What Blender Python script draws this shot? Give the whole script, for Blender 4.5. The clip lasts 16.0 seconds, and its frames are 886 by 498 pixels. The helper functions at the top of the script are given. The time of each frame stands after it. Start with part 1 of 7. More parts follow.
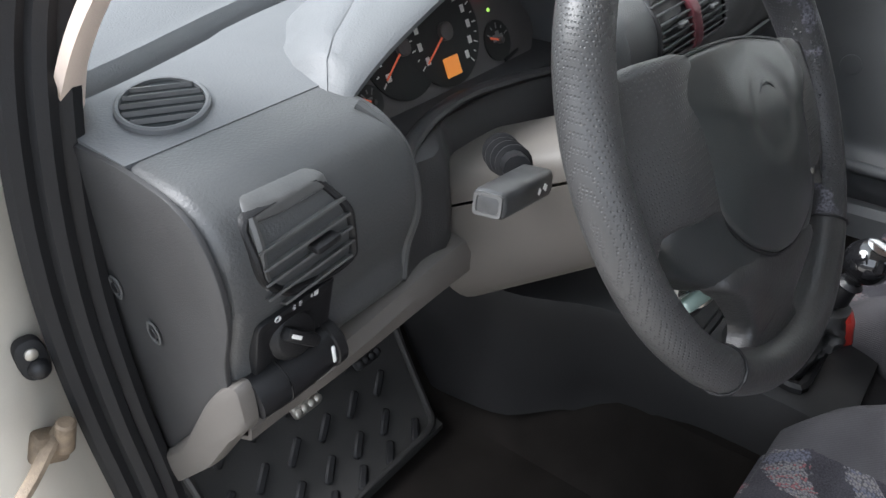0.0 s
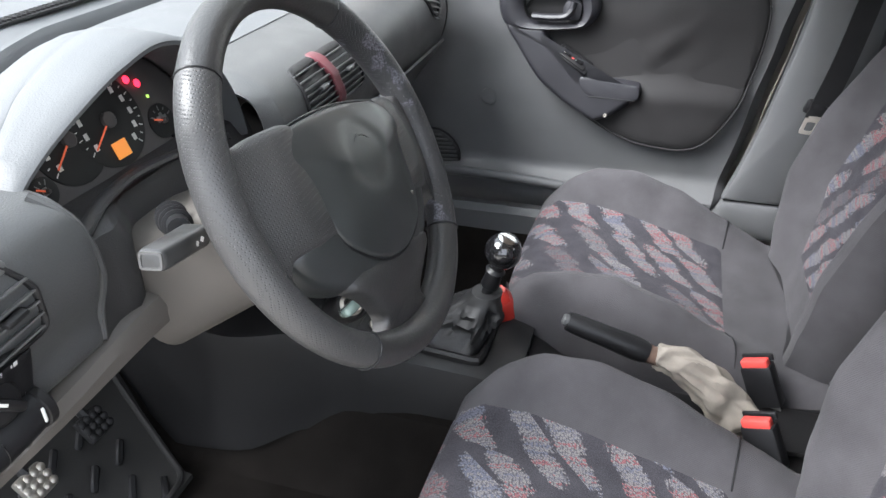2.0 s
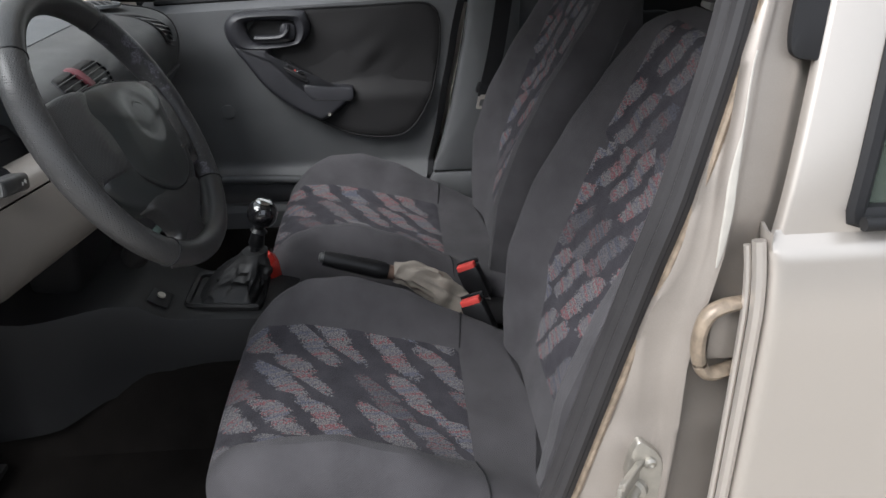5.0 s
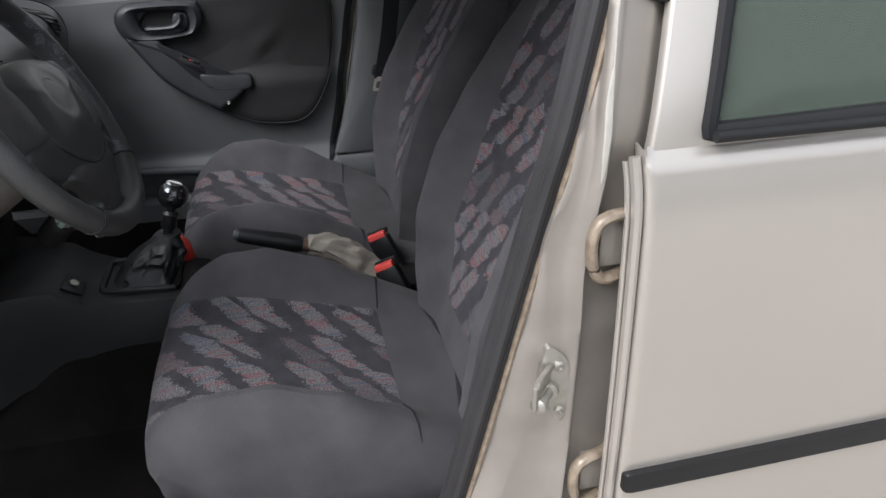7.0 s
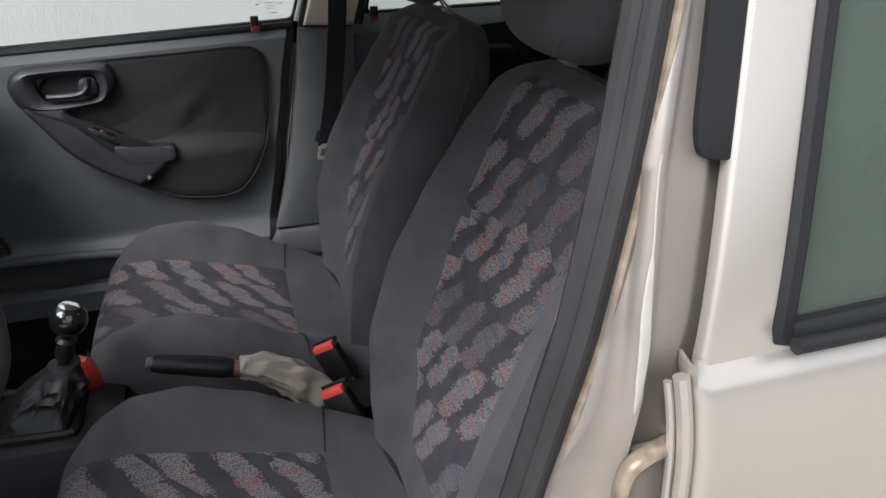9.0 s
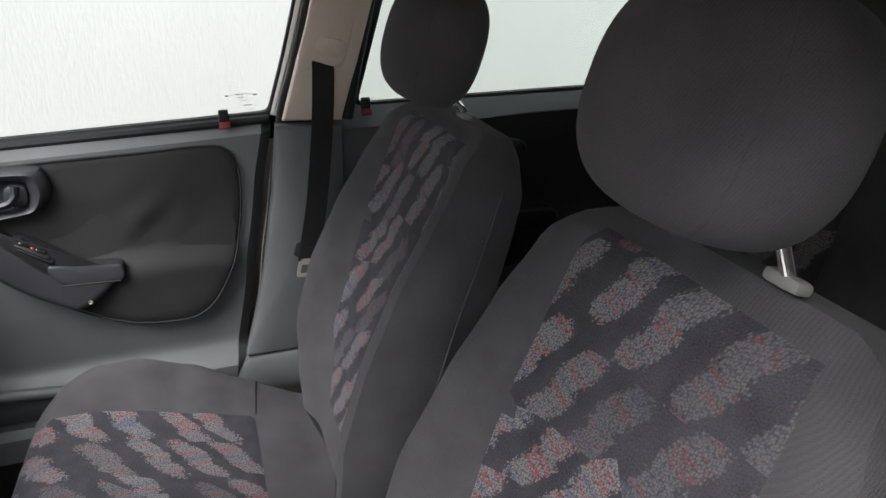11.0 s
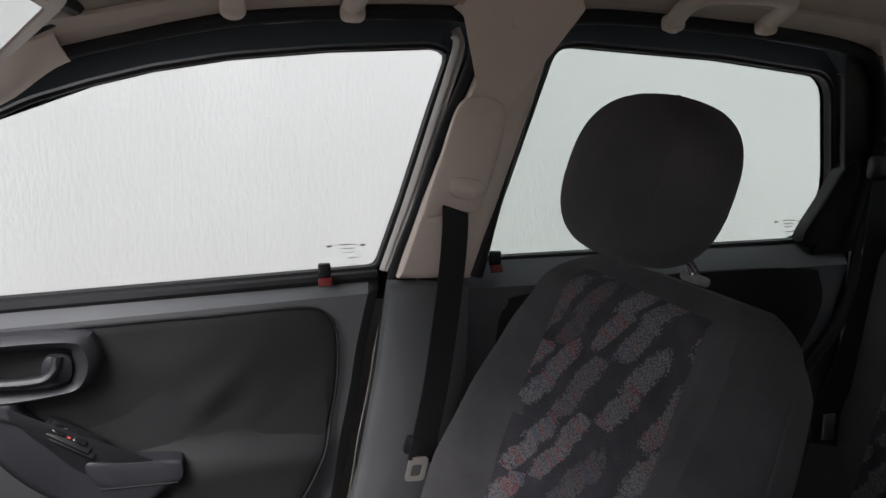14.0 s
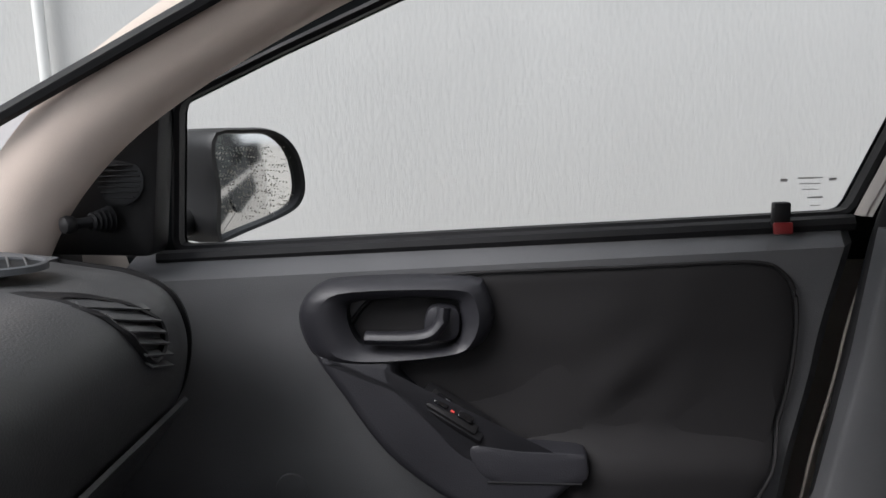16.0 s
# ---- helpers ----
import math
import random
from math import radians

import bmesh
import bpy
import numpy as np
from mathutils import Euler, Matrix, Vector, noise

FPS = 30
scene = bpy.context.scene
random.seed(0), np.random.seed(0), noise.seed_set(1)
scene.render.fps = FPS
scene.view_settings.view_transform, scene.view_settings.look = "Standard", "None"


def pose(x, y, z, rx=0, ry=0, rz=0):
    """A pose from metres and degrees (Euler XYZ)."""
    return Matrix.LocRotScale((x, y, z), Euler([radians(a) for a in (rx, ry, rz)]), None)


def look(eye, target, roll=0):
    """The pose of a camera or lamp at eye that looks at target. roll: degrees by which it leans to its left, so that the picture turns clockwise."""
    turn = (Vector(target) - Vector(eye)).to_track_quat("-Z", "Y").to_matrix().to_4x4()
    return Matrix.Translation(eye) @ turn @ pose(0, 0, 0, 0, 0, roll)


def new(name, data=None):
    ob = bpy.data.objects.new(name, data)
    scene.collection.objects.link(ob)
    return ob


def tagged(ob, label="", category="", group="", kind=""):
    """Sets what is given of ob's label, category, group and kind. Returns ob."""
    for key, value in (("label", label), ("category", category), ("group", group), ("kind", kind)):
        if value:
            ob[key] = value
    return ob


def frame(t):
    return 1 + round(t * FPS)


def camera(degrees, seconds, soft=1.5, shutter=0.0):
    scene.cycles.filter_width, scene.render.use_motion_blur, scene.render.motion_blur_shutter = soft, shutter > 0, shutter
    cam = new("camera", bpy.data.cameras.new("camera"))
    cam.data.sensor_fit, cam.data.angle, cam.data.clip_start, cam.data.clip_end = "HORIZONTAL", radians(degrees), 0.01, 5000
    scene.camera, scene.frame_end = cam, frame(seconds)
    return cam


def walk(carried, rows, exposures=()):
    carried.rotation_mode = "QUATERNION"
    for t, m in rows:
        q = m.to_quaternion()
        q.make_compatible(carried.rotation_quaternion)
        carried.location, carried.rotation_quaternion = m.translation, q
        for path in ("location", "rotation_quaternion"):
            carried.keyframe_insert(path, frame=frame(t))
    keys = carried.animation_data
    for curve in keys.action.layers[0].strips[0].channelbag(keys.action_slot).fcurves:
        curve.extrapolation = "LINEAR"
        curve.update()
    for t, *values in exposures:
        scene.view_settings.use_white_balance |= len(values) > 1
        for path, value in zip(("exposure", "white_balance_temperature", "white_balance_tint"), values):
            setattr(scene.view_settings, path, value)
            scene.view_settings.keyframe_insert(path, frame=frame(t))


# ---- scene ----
cam = camera(62.1, 16.0)
PATH = [
    (0, (-0.881, 0.434, 1.165), (0.391, 1.507, 0.056), -2.2),
    (0.5, (-0.87, 0.407, 1.167), (0.494, 1.392, 0.086), -2.3),
    (1, (-0.882, 0.362, 1.194), (0.561, 1.252, 0.132), -1.9),
    (1.5, (-0.923, 0.318, 1.209), (0.628, 1.027, 0.165), -1.5),
    (2, (-0.964, 0.293, 1.235), (0.673, 0.815, 0.211), -1.3),
    (2.5, (-0.991, 0.277, 1.245), (0.703, 0.632, 0.243), -1.1),
    (3, (-1.023, 0.259, 1.25), (0.707, 0.486, 0.272), -1.2),
    (3.5, (-1.076, 0.244, 1.25), (0.675, 0.37, 0.293), -1.2),
    (4, (-1.145, 0.215, 1.245), (0.617, 0.25, 0.301), -1.1),
    (4.5, (-1.236, 0.193, 1.241), (0.533, 0.153, 0.31), -1.1),
    (4.7, (-1.276, 0.204, 1.237), (0.495, 0.142, 0.31), -1.2),
    (6.8, (-1.443, 0.261, 1.203), (0.298, -0.089, 0.284), -1.4),
    (7, (-1.433, 0.262, 1.207), (0.301, -0.106, 0.281), -1.4),
    (7.5, (-1.407, 0.271, 1.219), (0.311, -0.129, 0.276), -1.6),
    (8, (-1.357, 0.266, 1.238), (0.348, -0.161, 0.285), -1.6),
    (8.5, (-1.257, 0.233, 1.256), (0.438, -0.22, 0.295), -1.5),
    (9, (-1.138, 0.196, 1.256), (0.584, -0.292, 0.363), -1.3),
    (9.2, (-1.097, 0.18, 1.257), (0.641, -0.324, 0.406), -1.4),
    (11.5, (-0.749, 0.16, 1.281), (1.027, -0.444, 0.587), 0.0),
    (12, (-0.714, 0.161, 1.292), (1.118, -0.444, 0.763), 0.0),
    (12.5, (-0.653, 0.18, 1.288), (1.211, -0.432, 0.896), 0.3),
    (13, (-0.589, 0.2, 1.278), (1.28, -0.402, 0.899), 0.2),
    (13.5, (-0.5, 0.223, 1.251), (1.376, -0.364, 0.885), 0.2),
    (14, (-0.419, 0.259, 1.212), (1.472, -0.286, 0.854), 0.1),
    (14.5, (-0.329, 0.313, 1.177), (1.59, -0.123, 0.822), -0.3),
    (15, (-0.255, 0.394, 1.138), (1.698, 0.111, 0.814), -0.8),
    (15.5, (-0.186, 0.462, 1.112), (1.773, 0.331, 0.728), -0.9),
    (16, (-0.104, 0.474, 1.076), (1.865, 0.564, 0.738), -1.6),
]
EXPOSURE = [(0, 1.4, 6100, 10), (1, 1.6, 6100, 10), (2, 2.0, 6150, 10), (3.5, 1.9, 6200, 10), (4.5, 0.65, 6200, 10), (7, 0.4, 6150, 10), (8, 0.4, 6150, 10), (9, 0.45, 6200, 10),
            (11.5, 1.05, 6400, 10), (12.2, 0.95, 6450, 10), (13, 0.9, 6400, 11), (14.5, 0.42, 6300, 14), (16, 0.22, 6300, 14)]
walk(cam, [(t, look(eye, target, roll)) for t, eye, target, roll in PATH], EXPOSURE)


# ---- light: an overcast day, a soft high sun ahead and on the open side of the car ----
world = bpy.data.worlds.new("overcast_sky")
scene.world = world
world.use_nodes = True
wn = world.node_tree
sky = wn.nodes.new("ShaderNodeTexSky")
sky.sky_type, sky.sun_disc = "NISHITA", False
sky.sun_elevation, sky.sun_rotation = radians(46.6), radians(-37.6)
sky.dust_density, sky.air_density = 4.0, 1.0
pale = wn.nodes.new("ShaderNodeMix")
pale.data_type, pale.inputs[0].default_value = "RGBA", 0.75
pale.inputs[7].default_value = (7.0, 7.2, 7.4, 1)
wn.links.new(sky.outputs[0], pale.inputs[6])
wn.links.new(pale.outputs[2], wn.nodes["Background"].inputs[0])
wn.nodes["Background"].inputs[1].default_value = 0.15
sun = new("sun", bpy.data.lights.new("sun", "SUN"))
sun.data.energy, sun.data.angle, sun.data.color = 3.8, radians(42), (1.0, 0.985, 0.97)
sun.matrix_world = look((-3.0, 3.9, 5.2), (0, 0, 0))


# ---- materials ----
def links(m):
    return m.node_tree.nodes, m.node_tree.links


def surface(name, color, rough=0.5, metal=0.0, spread=0.12, grain=0.0, grain_size=900.0, mottle=14.0, coat=0.0, spec=0.5, sheen=0.0):
    """A procedural surface: base colour with soft large blotches and fine grain, a little uneven roughness, and fine relief."""
    m = bpy.data.materials.new(name)
    m.use_nodes = True
    n, l = links(m)
    b = n["Principled BSDF"]
    tc = n.new("ShaderNodeTexCoord")
    big, fine = n.new("ShaderNodeTexNoise"), n.new("ShaderNodeTexNoise")
    big.inputs["Scale"].default_value, big.inputs["Detail"].default_value = mottle, 3
    fine.inputs["Scale"].default_value, fine.inputs["Detail"].default_value = grain_size, 2
    for t in (big, fine):
        l.new(tc.outputs["Object"], t.inputs["Vector"])
    both = n.new("ShaderNodeMath")
    both.operation = "MULTIPLY_ADD"
    both.inputs[1].default_value = 0.35
    l.new(fine.outputs["Fac"], both.inputs[0])
    l.new(big.outputs["Fac"], both.inputs[2])
    ramp = n.new("ShaderNodeMapRange")
    ramp.inputs[1].default_value, ramp.inputs[2].default_value = 0.4, 0.95
    ramp.inputs[3].default_value, ramp.inputs[4].default_value = 1 - spread, 1 + spread
    l.new(both.outputs[0], ramp.inputs[0])
    tint = n.new("ShaderNodeVectorMath")
    tint.operation = "SCALE"
    tint.inputs[0].default_value = color
    l.new(ramp.outputs[0], tint.inputs["Scale"])
    l.new(tint.outputs[0], b.inputs["Base Color"])
    rr = n.new("ShaderNodeMapRange")
    rr.interpolation_type = "SMOOTHSTEP"
    rr.inputs[1].default_value, rr.inputs[2].default_value = 0.2, 0.8
    rr.inputs[3].default_value, rr.inputs[4].default_value = max(0.02, rough - 0.07), min(1, rough + 0.07)
    l.new(big.outputs["Fac"], rr.inputs[0])
    l.new(rr.outputs[0], b.inputs["Roughness"])
    b.inputs["Metallic"].default_value = metal
    b.inputs["Coat Weight"].default_value = coat
    b.inputs["Coat Roughness"].default_value = 0.08
    b.inputs["Specular IOR Level"].default_value = spec
    b.inputs["Sheen Weight"].default_value = sheen
    if grain:
        bump = n.new("ShaderNodeBump")
        bump.inputs["Strength"].default_value, bump.inputs["Distance"].default_value = min(1, grain), 0.0008
        l.new(fine.outputs["Fac"], bump.inputs["Height"])
        l.new(bump.outputs[0], b.inputs["Normal"])
    return m


def ribbed(m):
    """Fine slanting ribs, as in a corded cloth, laid over a surface."""
    n, l = links(m)
    b = n["Principled BSDF"]
    tint = b.inputs["Base Color"].links[0].from_node
    was = tint.inputs["Scale"].links[0].from_socket
    tc, wave = n.new("ShaderNodeTexCoord"), n.new("ShaderNodeTexWave")
    wave.bands_direction = "DIAGONAL"
    for key, v in (("Scale", 150.0), ("Distortion", 0.8), ("Detail", 1.0), ("Detail Scale", 0.4)):
        wave.inputs[key].default_value = v
    l.new(tc.outputs["Object"], wave.inputs["Vector"])
    depth, both = n.new("ShaderNodeMapRange"), n.new("ShaderNodeMath")
    depth.inputs[3].default_value, depth.inputs[4].default_value = 0.93, 1.06
    both.operation = "MULTIPLY"
    l.new(wave.outputs["Fac"], depth.inputs[0])
    l.new(depth.outputs[0], both.inputs[0])
    l.new(was, both.inputs[1])
    l.new(both.outputs[0], tint.inputs["Scale"])
    bump = n.new("ShaderNodeBump")
    bump.inputs["Strength"].default_value, bump.inputs["Distance"].default_value = 0.35, 0.0006
    l.new(wave.outputs["Fac"], bump.inputs["Height"])
    old = b.inputs["Normal"].links[0].from_socket
    l.new(old, bump.inputs["Normal"])
    l.new(bump.outputs[0], b.inputs["Normal"])
    return m


def glow(name, color, strength):
    m = bpy.data.materials.new(name)
    m.use_nodes = True
    b = m.node_tree.nodes["Principled BSDF"]
    b.inputs["Base Color"].default_value = (*color, 1)
    b.inputs["Emission Color"].default_value = (*color, 1)
    b.inputs["Emission Strength"].default_value = strength
    return m


def glass_material(name, tint, gloss=0.03, base=0.012, dust=0.0):
    m = bpy.data.materials.new(name)
    m.use_nodes = True
    n, l = links(m)
    n.remove(n["Principled BSDF"])
    clear, shiny, mix, fr, steep, power = (n.new("ShaderNode" + k) for k in ("BsdfTransparent", "BsdfGlossy", "MixShader", "LayerWeight", "MapRange", "Math"))
    clear.inputs[0].default_value = (*tint, 1)
    shiny.inputs["Roughness"].default_value = 0.01
    fr.inputs[0].default_value = 0.5
    power.operation, power.inputs[1].default_value = "POWER", 5.0
    steep.inputs[3].default_value, steep.inputs[4].default_value = base, gloss * 4
    l.new(fr.outputs[1], power.inputs[0])
    l.new(power.outputs[0], steep.inputs[0])
    l.new(steep.outputs[0], mix.inputs[0])
    l.new(clear.outputs[0], mix.inputs[1])
    l.new(shiny.outputs[0], mix.inputs[2])
    out = mix.outputs[0]
    if dust:
        film, over = n.new("ShaderNodeBsdfDiffuse"), n.new("ShaderNodeMixShader")
        film.inputs[0].default_value = (0.125, 0.148, 0.126, 1)
        over.inputs[0].default_value = dust
        l.new(out, over.inputs[1])
        l.new(film.outputs[0], over.inputs[2])
        out = over.outputs[0]
    l.new(out, n["Material Output"].inputs[0])
    return m


PITCH, ROW, SHEAR = 0.150, 0.051, 0.40    # spacing of the flecks in the seat cloth


def woven(name):
    """Dark seat cloth with slanting rows of paired woven flecks in coloured threads; the UV map is in metres, u along a fleck."""
    m = bpy.data.materials.new(name)
    m.use_nodes = True
    n, l = links(m)
    b = n["Principled BSDF"]

    def node(kind, **values):
        k = n.new("ShaderNode" + kind)
        for name_, v in values.items():
            k.inputs[name_].default_value = v
        return k

    def maths(op, a, c=0.0, d=0.0):
        k = n.new("ShaderNodeMath")
        k.operation = op
        for i, v in enumerate((a, c, d)):
            if isinstance(v, (int, float)):
                k.inputs[i].default_value = v
            else:
                l.new(v, k.inputs[i])
        return k.outputs[0]

    uv = n.new("ShaderNodeUVMap")
    axes = n.new("ShaderNodeSeparateXYZ")
    l.new(uv.outputs[0], axes.inputs[0])
    u, v = axes.outputs[0], axes.outputs[1]
    # a sheared lattice of cells, one pair of lobes in each
    row = maths("DIVIDE", v, ROW)
    col = maths("MULTIPLY_ADD", row, SHEAR, maths("DIVIDE", u, PITCH))
    lattice = n.new("ShaderNodeCombineXYZ")
    l.new(col, lattice.inputs[0])
    l.new(row, lattice.inputs[1])
    cell = node("TexVoronoi", Scale=1.0, Randomness=0.42)
    cell.voronoi_dimensions = "2D"
    l.new(lattice.outputs[0], cell.inputs[0])
    away = n.new("ShaderNodeVectorMath")
    away.operation = "SUBTRACT"
    l.new(lattice.outputs[0], away.inputs[0])
    l.new(cell.outputs["Position"], away.inputs[1])
    off = n.new("ShaderNodeSeparateXYZ")
    l.new(away.outputs[0], off.inputs[0])
    lu = maths("MULTIPLY", maths("MULTIPLY_ADD", off.outputs[1], -SHEAR, off.outputs[0]), PITCH)
    lv = maths("MULTIPLY", off.outputs[1], ROW)
    which = n.new("ShaderNodeSeparateColor")
    l.new(cell.outputs["Color"], which.inputs[0])

    def lobe(cu, cv, ru, rv):
        du = maths("POWER", maths("ABSOLUTE", maths("DIVIDE", maths("SUBTRACT", lu, cu), ru)), 2.6)
        dv = maths("POWER", maths("ABSOLUTE", maths("DIVIDE", maths("SUBTRACT", lv, cv), rv)), 2.6)
        return maths("ADD", du, dv)

    # threads: short bright stitches with dark gaps between them
    thread_uv = node("Mapping", Rotation=(0, 0, radians(-52)), Scale=(280, 430, 1))
    l.new(uv.outputs[0], thread_uv.inputs[0])
    thread = node("TexVoronoi", Scale=1.0, Randomness=0.75)
    thread.voronoi_dimensions = "2D"
    l.new(thread_uv.outputs[0], thread.inputs[0])
    pick = n.new("ShaderNodeSeparateColor")
    l.new(thread.outputs["Color"], pick.inputs[0])
    stitch = node("MapRange")
    stitch.inputs[1].default_value, stitch.inputs[2].default_value = 0.62, 0.34
    l.new(thread.outputs["Distance"], stitch.inputs[0])
    wear = node("TexNoise", Scale=75, Detail=3)
    l.new(uv.outputs[0], wear.inputs[0])
    edge = maths("MINIMUM", lobe(0.026, 0.0060, 0.043, 0.0165), lobe(-0.028, -0.0066, 0.042, 0.0155))
    edge = maths("ADD", edge, maths("MULTIPLY", maths("SUBTRACT", pick.outputs[1], 0.5), 1.0))
    edge = maths("ADD", edge, maths("MULTIPLY", maths("SUBTRACT", wear.outputs["Fac"], 0.5), 2.2))
    blob = node("MapRange")
    blob.inputs[1].default_value, blob.inputs[2].default_value = 1.22, 0.86
    l.new(edge, blob.inputs[0])
    # bands of beige, red and blue threads run across each fleck
    band_at = n.new("ShaderNodeCombineXYZ")
    l.new(maths("MULTIPLY", maths("MULTIPLY_ADD", lv, 0.55, u), 62.0), band_at.inputs[0])
    l.new(maths("MULTIPLY", which.outputs[1], 40.0), band_at.inputs[1])
    bands = node("TexNoise", Scale=1.0, Detail=1)
    l.new(band_at.outputs[0], bands.inputs[0])
    hue = maths("MULTIPLY_ADD", maths("SUBTRACT", pick.outputs[0], 0.5), 0.13, bands.outputs["Fac"])
    tone = n.new("ShaderNodeValToRGB")
    tone.color_ramp.interpolation = "CONSTANT"
    stops = ((0.0, (0.112, 0.117, 0.150)), (0.38, (0.170, 0.163, 0.165)), (0.46, (0.122, 0.121, 0.138)), (0.50, (0.182, 0.172, 0.170)), (0.57, (0.210, 0.083, 0.091)), (0.645, (0.170, 0.162, 0.162)), (0.72, (0.116, 0.121, 0.154)))
    for p, c in stops:
        e = tone.color_ramp.elements.new(p) if p else tone.color_ramp.elements[0]
        e.color = (*c, 1)
    tone.color_ramp.elements[-1].color = (0.160, 0.154, 0.153, 1)
    l.new(hue, tone.inputs[0])
    # ground cloth with soft darker and lighter clouds
    dots = node("TexNoise", Scale=520, Detail=2)
    cloud = node("TexNoise", Scale=26, Detail=3)
    for k in (dots, cloud):
        l.new(uv.outputs[0], k.inputs[0])
    ground = n.new("ShaderNodeValToRGB")
    ground.color_ramp.elements[0].position, ground.color_ramp.elements[1].position = 0.30, 0.72
    ground.color_ramp.elements[0].color, ground.color_ramp.elements[1].color = (0.022, 0.021, 0.025, 1), (0.062, 0.059, 0.068, 1)
    l.new(maths("MULTIPLY_ADD", dots.outputs["Fac"], 0.55, maths("MULTIPLY", cloud.outputs["Fac"], 0.45)), ground.inputs[0])
    # some flecks are woven faintly
    faint = node("MapRange")
    faint.inputs[1].default_value, faint.inputs[2].default_value = 0.10, 0.30
    faint.inputs[3].default_value, faint.inputs[4].default_value = 0.40, 0.92
    l.new(which.outputs[0], faint.inputs[0])
    mix = n.new("ShaderNodeMix")
    mix.data_type = "RGBA"
    l.new(maths("MULTIPLY", maths("MULTIPLY", blob.outputs[0], faint.outputs[0]), maths("MULTIPLY_ADD", stitch.outputs[0], 0.75, 0.25)), mix.inputs[0])
    l.new(ground.outputs[0], mix.inputs[6])
    l.new(tone.outputs[0], mix.inputs[7])
    l.new(mix.outputs[2], b.inputs["Base Color"])
    b.inputs["Roughness"].default_value, b.inputs["Specular IOR Level"].default_value, b.inputs["Sheen Weight"].default_value = 0.95, 0.15, 0.04
    bump = node("Bump", Strength=0.6, Distance=0.001)
    l.new(thread.outputs["Distance"], bump.inputs["Height"])
    l.new(bump.outputs[0], b.inputs["Normal"])
    return m


def peeling(name, color):
    """Dimpled leather worn through in ragged patches to a dull purple-grey backing."""
    m = dimpled(name, color, 0.42)
    n, l = links(m)
    b = n["Principled BSDF"]
    tc, no, fi = n.new("ShaderNodeTexCoord"), n.new("ShaderNodeTexNoise"), n.new("ShaderNodeTexNoise")
    no.inputs["Scale"].default_value, no.inputs["Detail"].default_value = 38, 6
    fi.inputs["Scale"].default_value, fi.inputs["Detail"].default_value = 420, 2
    mask, mix = n.new("ShaderNodeMapRange"), n.new("ShaderNodeMix")
    mix.data_type = "RGBA"
    mask.inputs[1].default_value, mask.inputs[2].default_value = 0.57, 0.62
    flecks = n.new("ShaderNodeValToRGB")
    flecks.color_ramp.elements[0].position, flecks.color_ramp.elements[1].position = 0.38, 0.62
    flecks.color_ramp.elements[0].color, flecks.color_ramp.elements[1].color = (0.03, 0.03, 0.036, 1), (0.13, 0.128, 0.15, 1)
    l.new(tc.outputs["Object"], no.inputs[0])
    l.new(tc.outputs["Object"], fi.inputs[0])
    l.new(no.outputs["Fac"], mask.inputs[0])
    l.new(fi.outputs["Fac"], flecks.inputs[0])
    was = b.inputs["Base Color"].links[0].from_socket
    l.new(mask.outputs[0], mix.inputs[0])
    l.new(was, mix.inputs[6])
    l.new(flecks.outputs[0], mix.inputs[7])
    l.new(mix.outputs[2], b.inputs["Base Color"])
    return m


def plaster(name, color):
    """White plaster stippled with short upright marks."""
    m = surface(name, color, rough=0.9, spread=0.05, mottle=2.2, grain=0.2, grain_size=160)
    n, l = links(m)
    tc, mp, no = n.new("ShaderNodeTexCoord"), n.new("ShaderNodeMapping"), n.new("ShaderNodeTexNoise")
    mp.inputs["Scale"].default_value = (110, 110, 42)
    no.inputs["Scale"].default_value, no.inputs["Detail"].default_value = 1.0, 4
    l.new(tc.outputs["Object"], mp.inputs[0])
    l.new(mp.outputs[0], no.inputs[0])
    bump = n.new("ShaderNodeBump")
    bump.inputs["Strength"].default_value, bump.inputs["Distance"].default_value = 0.5, 0.003
    l.new(no.outputs["Fac"], bump.inputs["Height"])
    l.new(bump.outputs[0], n["Principled BSDF"].inputs["Normal"])
    return m


def dimpled(name, color, rough):
    """Leather punched with a grid of small dimples (object space)."""
    m = surface(name, color, rough=rough, spread=0.10, grain=0.25, grain_size=700)
    n, l = links(m)
    tc, vo = n.new("ShaderNodeTexCoord"), n.new("ShaderNodeTexVoronoi")
    vo.inputs["Scale"].default_value, vo.inputs["Randomness"].default_value = 380, 0.05
    l.new(tc.outputs["Object"], vo.inputs[0])
    cut = n.new("ShaderNodeMapRange")
    cut.inputs[1].default_value, cut.inputs[2].default_value = 0.15, 0.40
    l.new(vo.outputs["Distance"], cut.inputs[0])
    bump = n.new("ShaderNodeBump")
    bump.inputs["Strength"].default_value, bump.inputs["Distance"].default_value = 0.6, 0.0008
    l.new(cut.outputs[0], bump.inputs["Height"])
    l.new(bump.outputs[0], n["Principled BSDF"].inputs["Normal"])
    return m


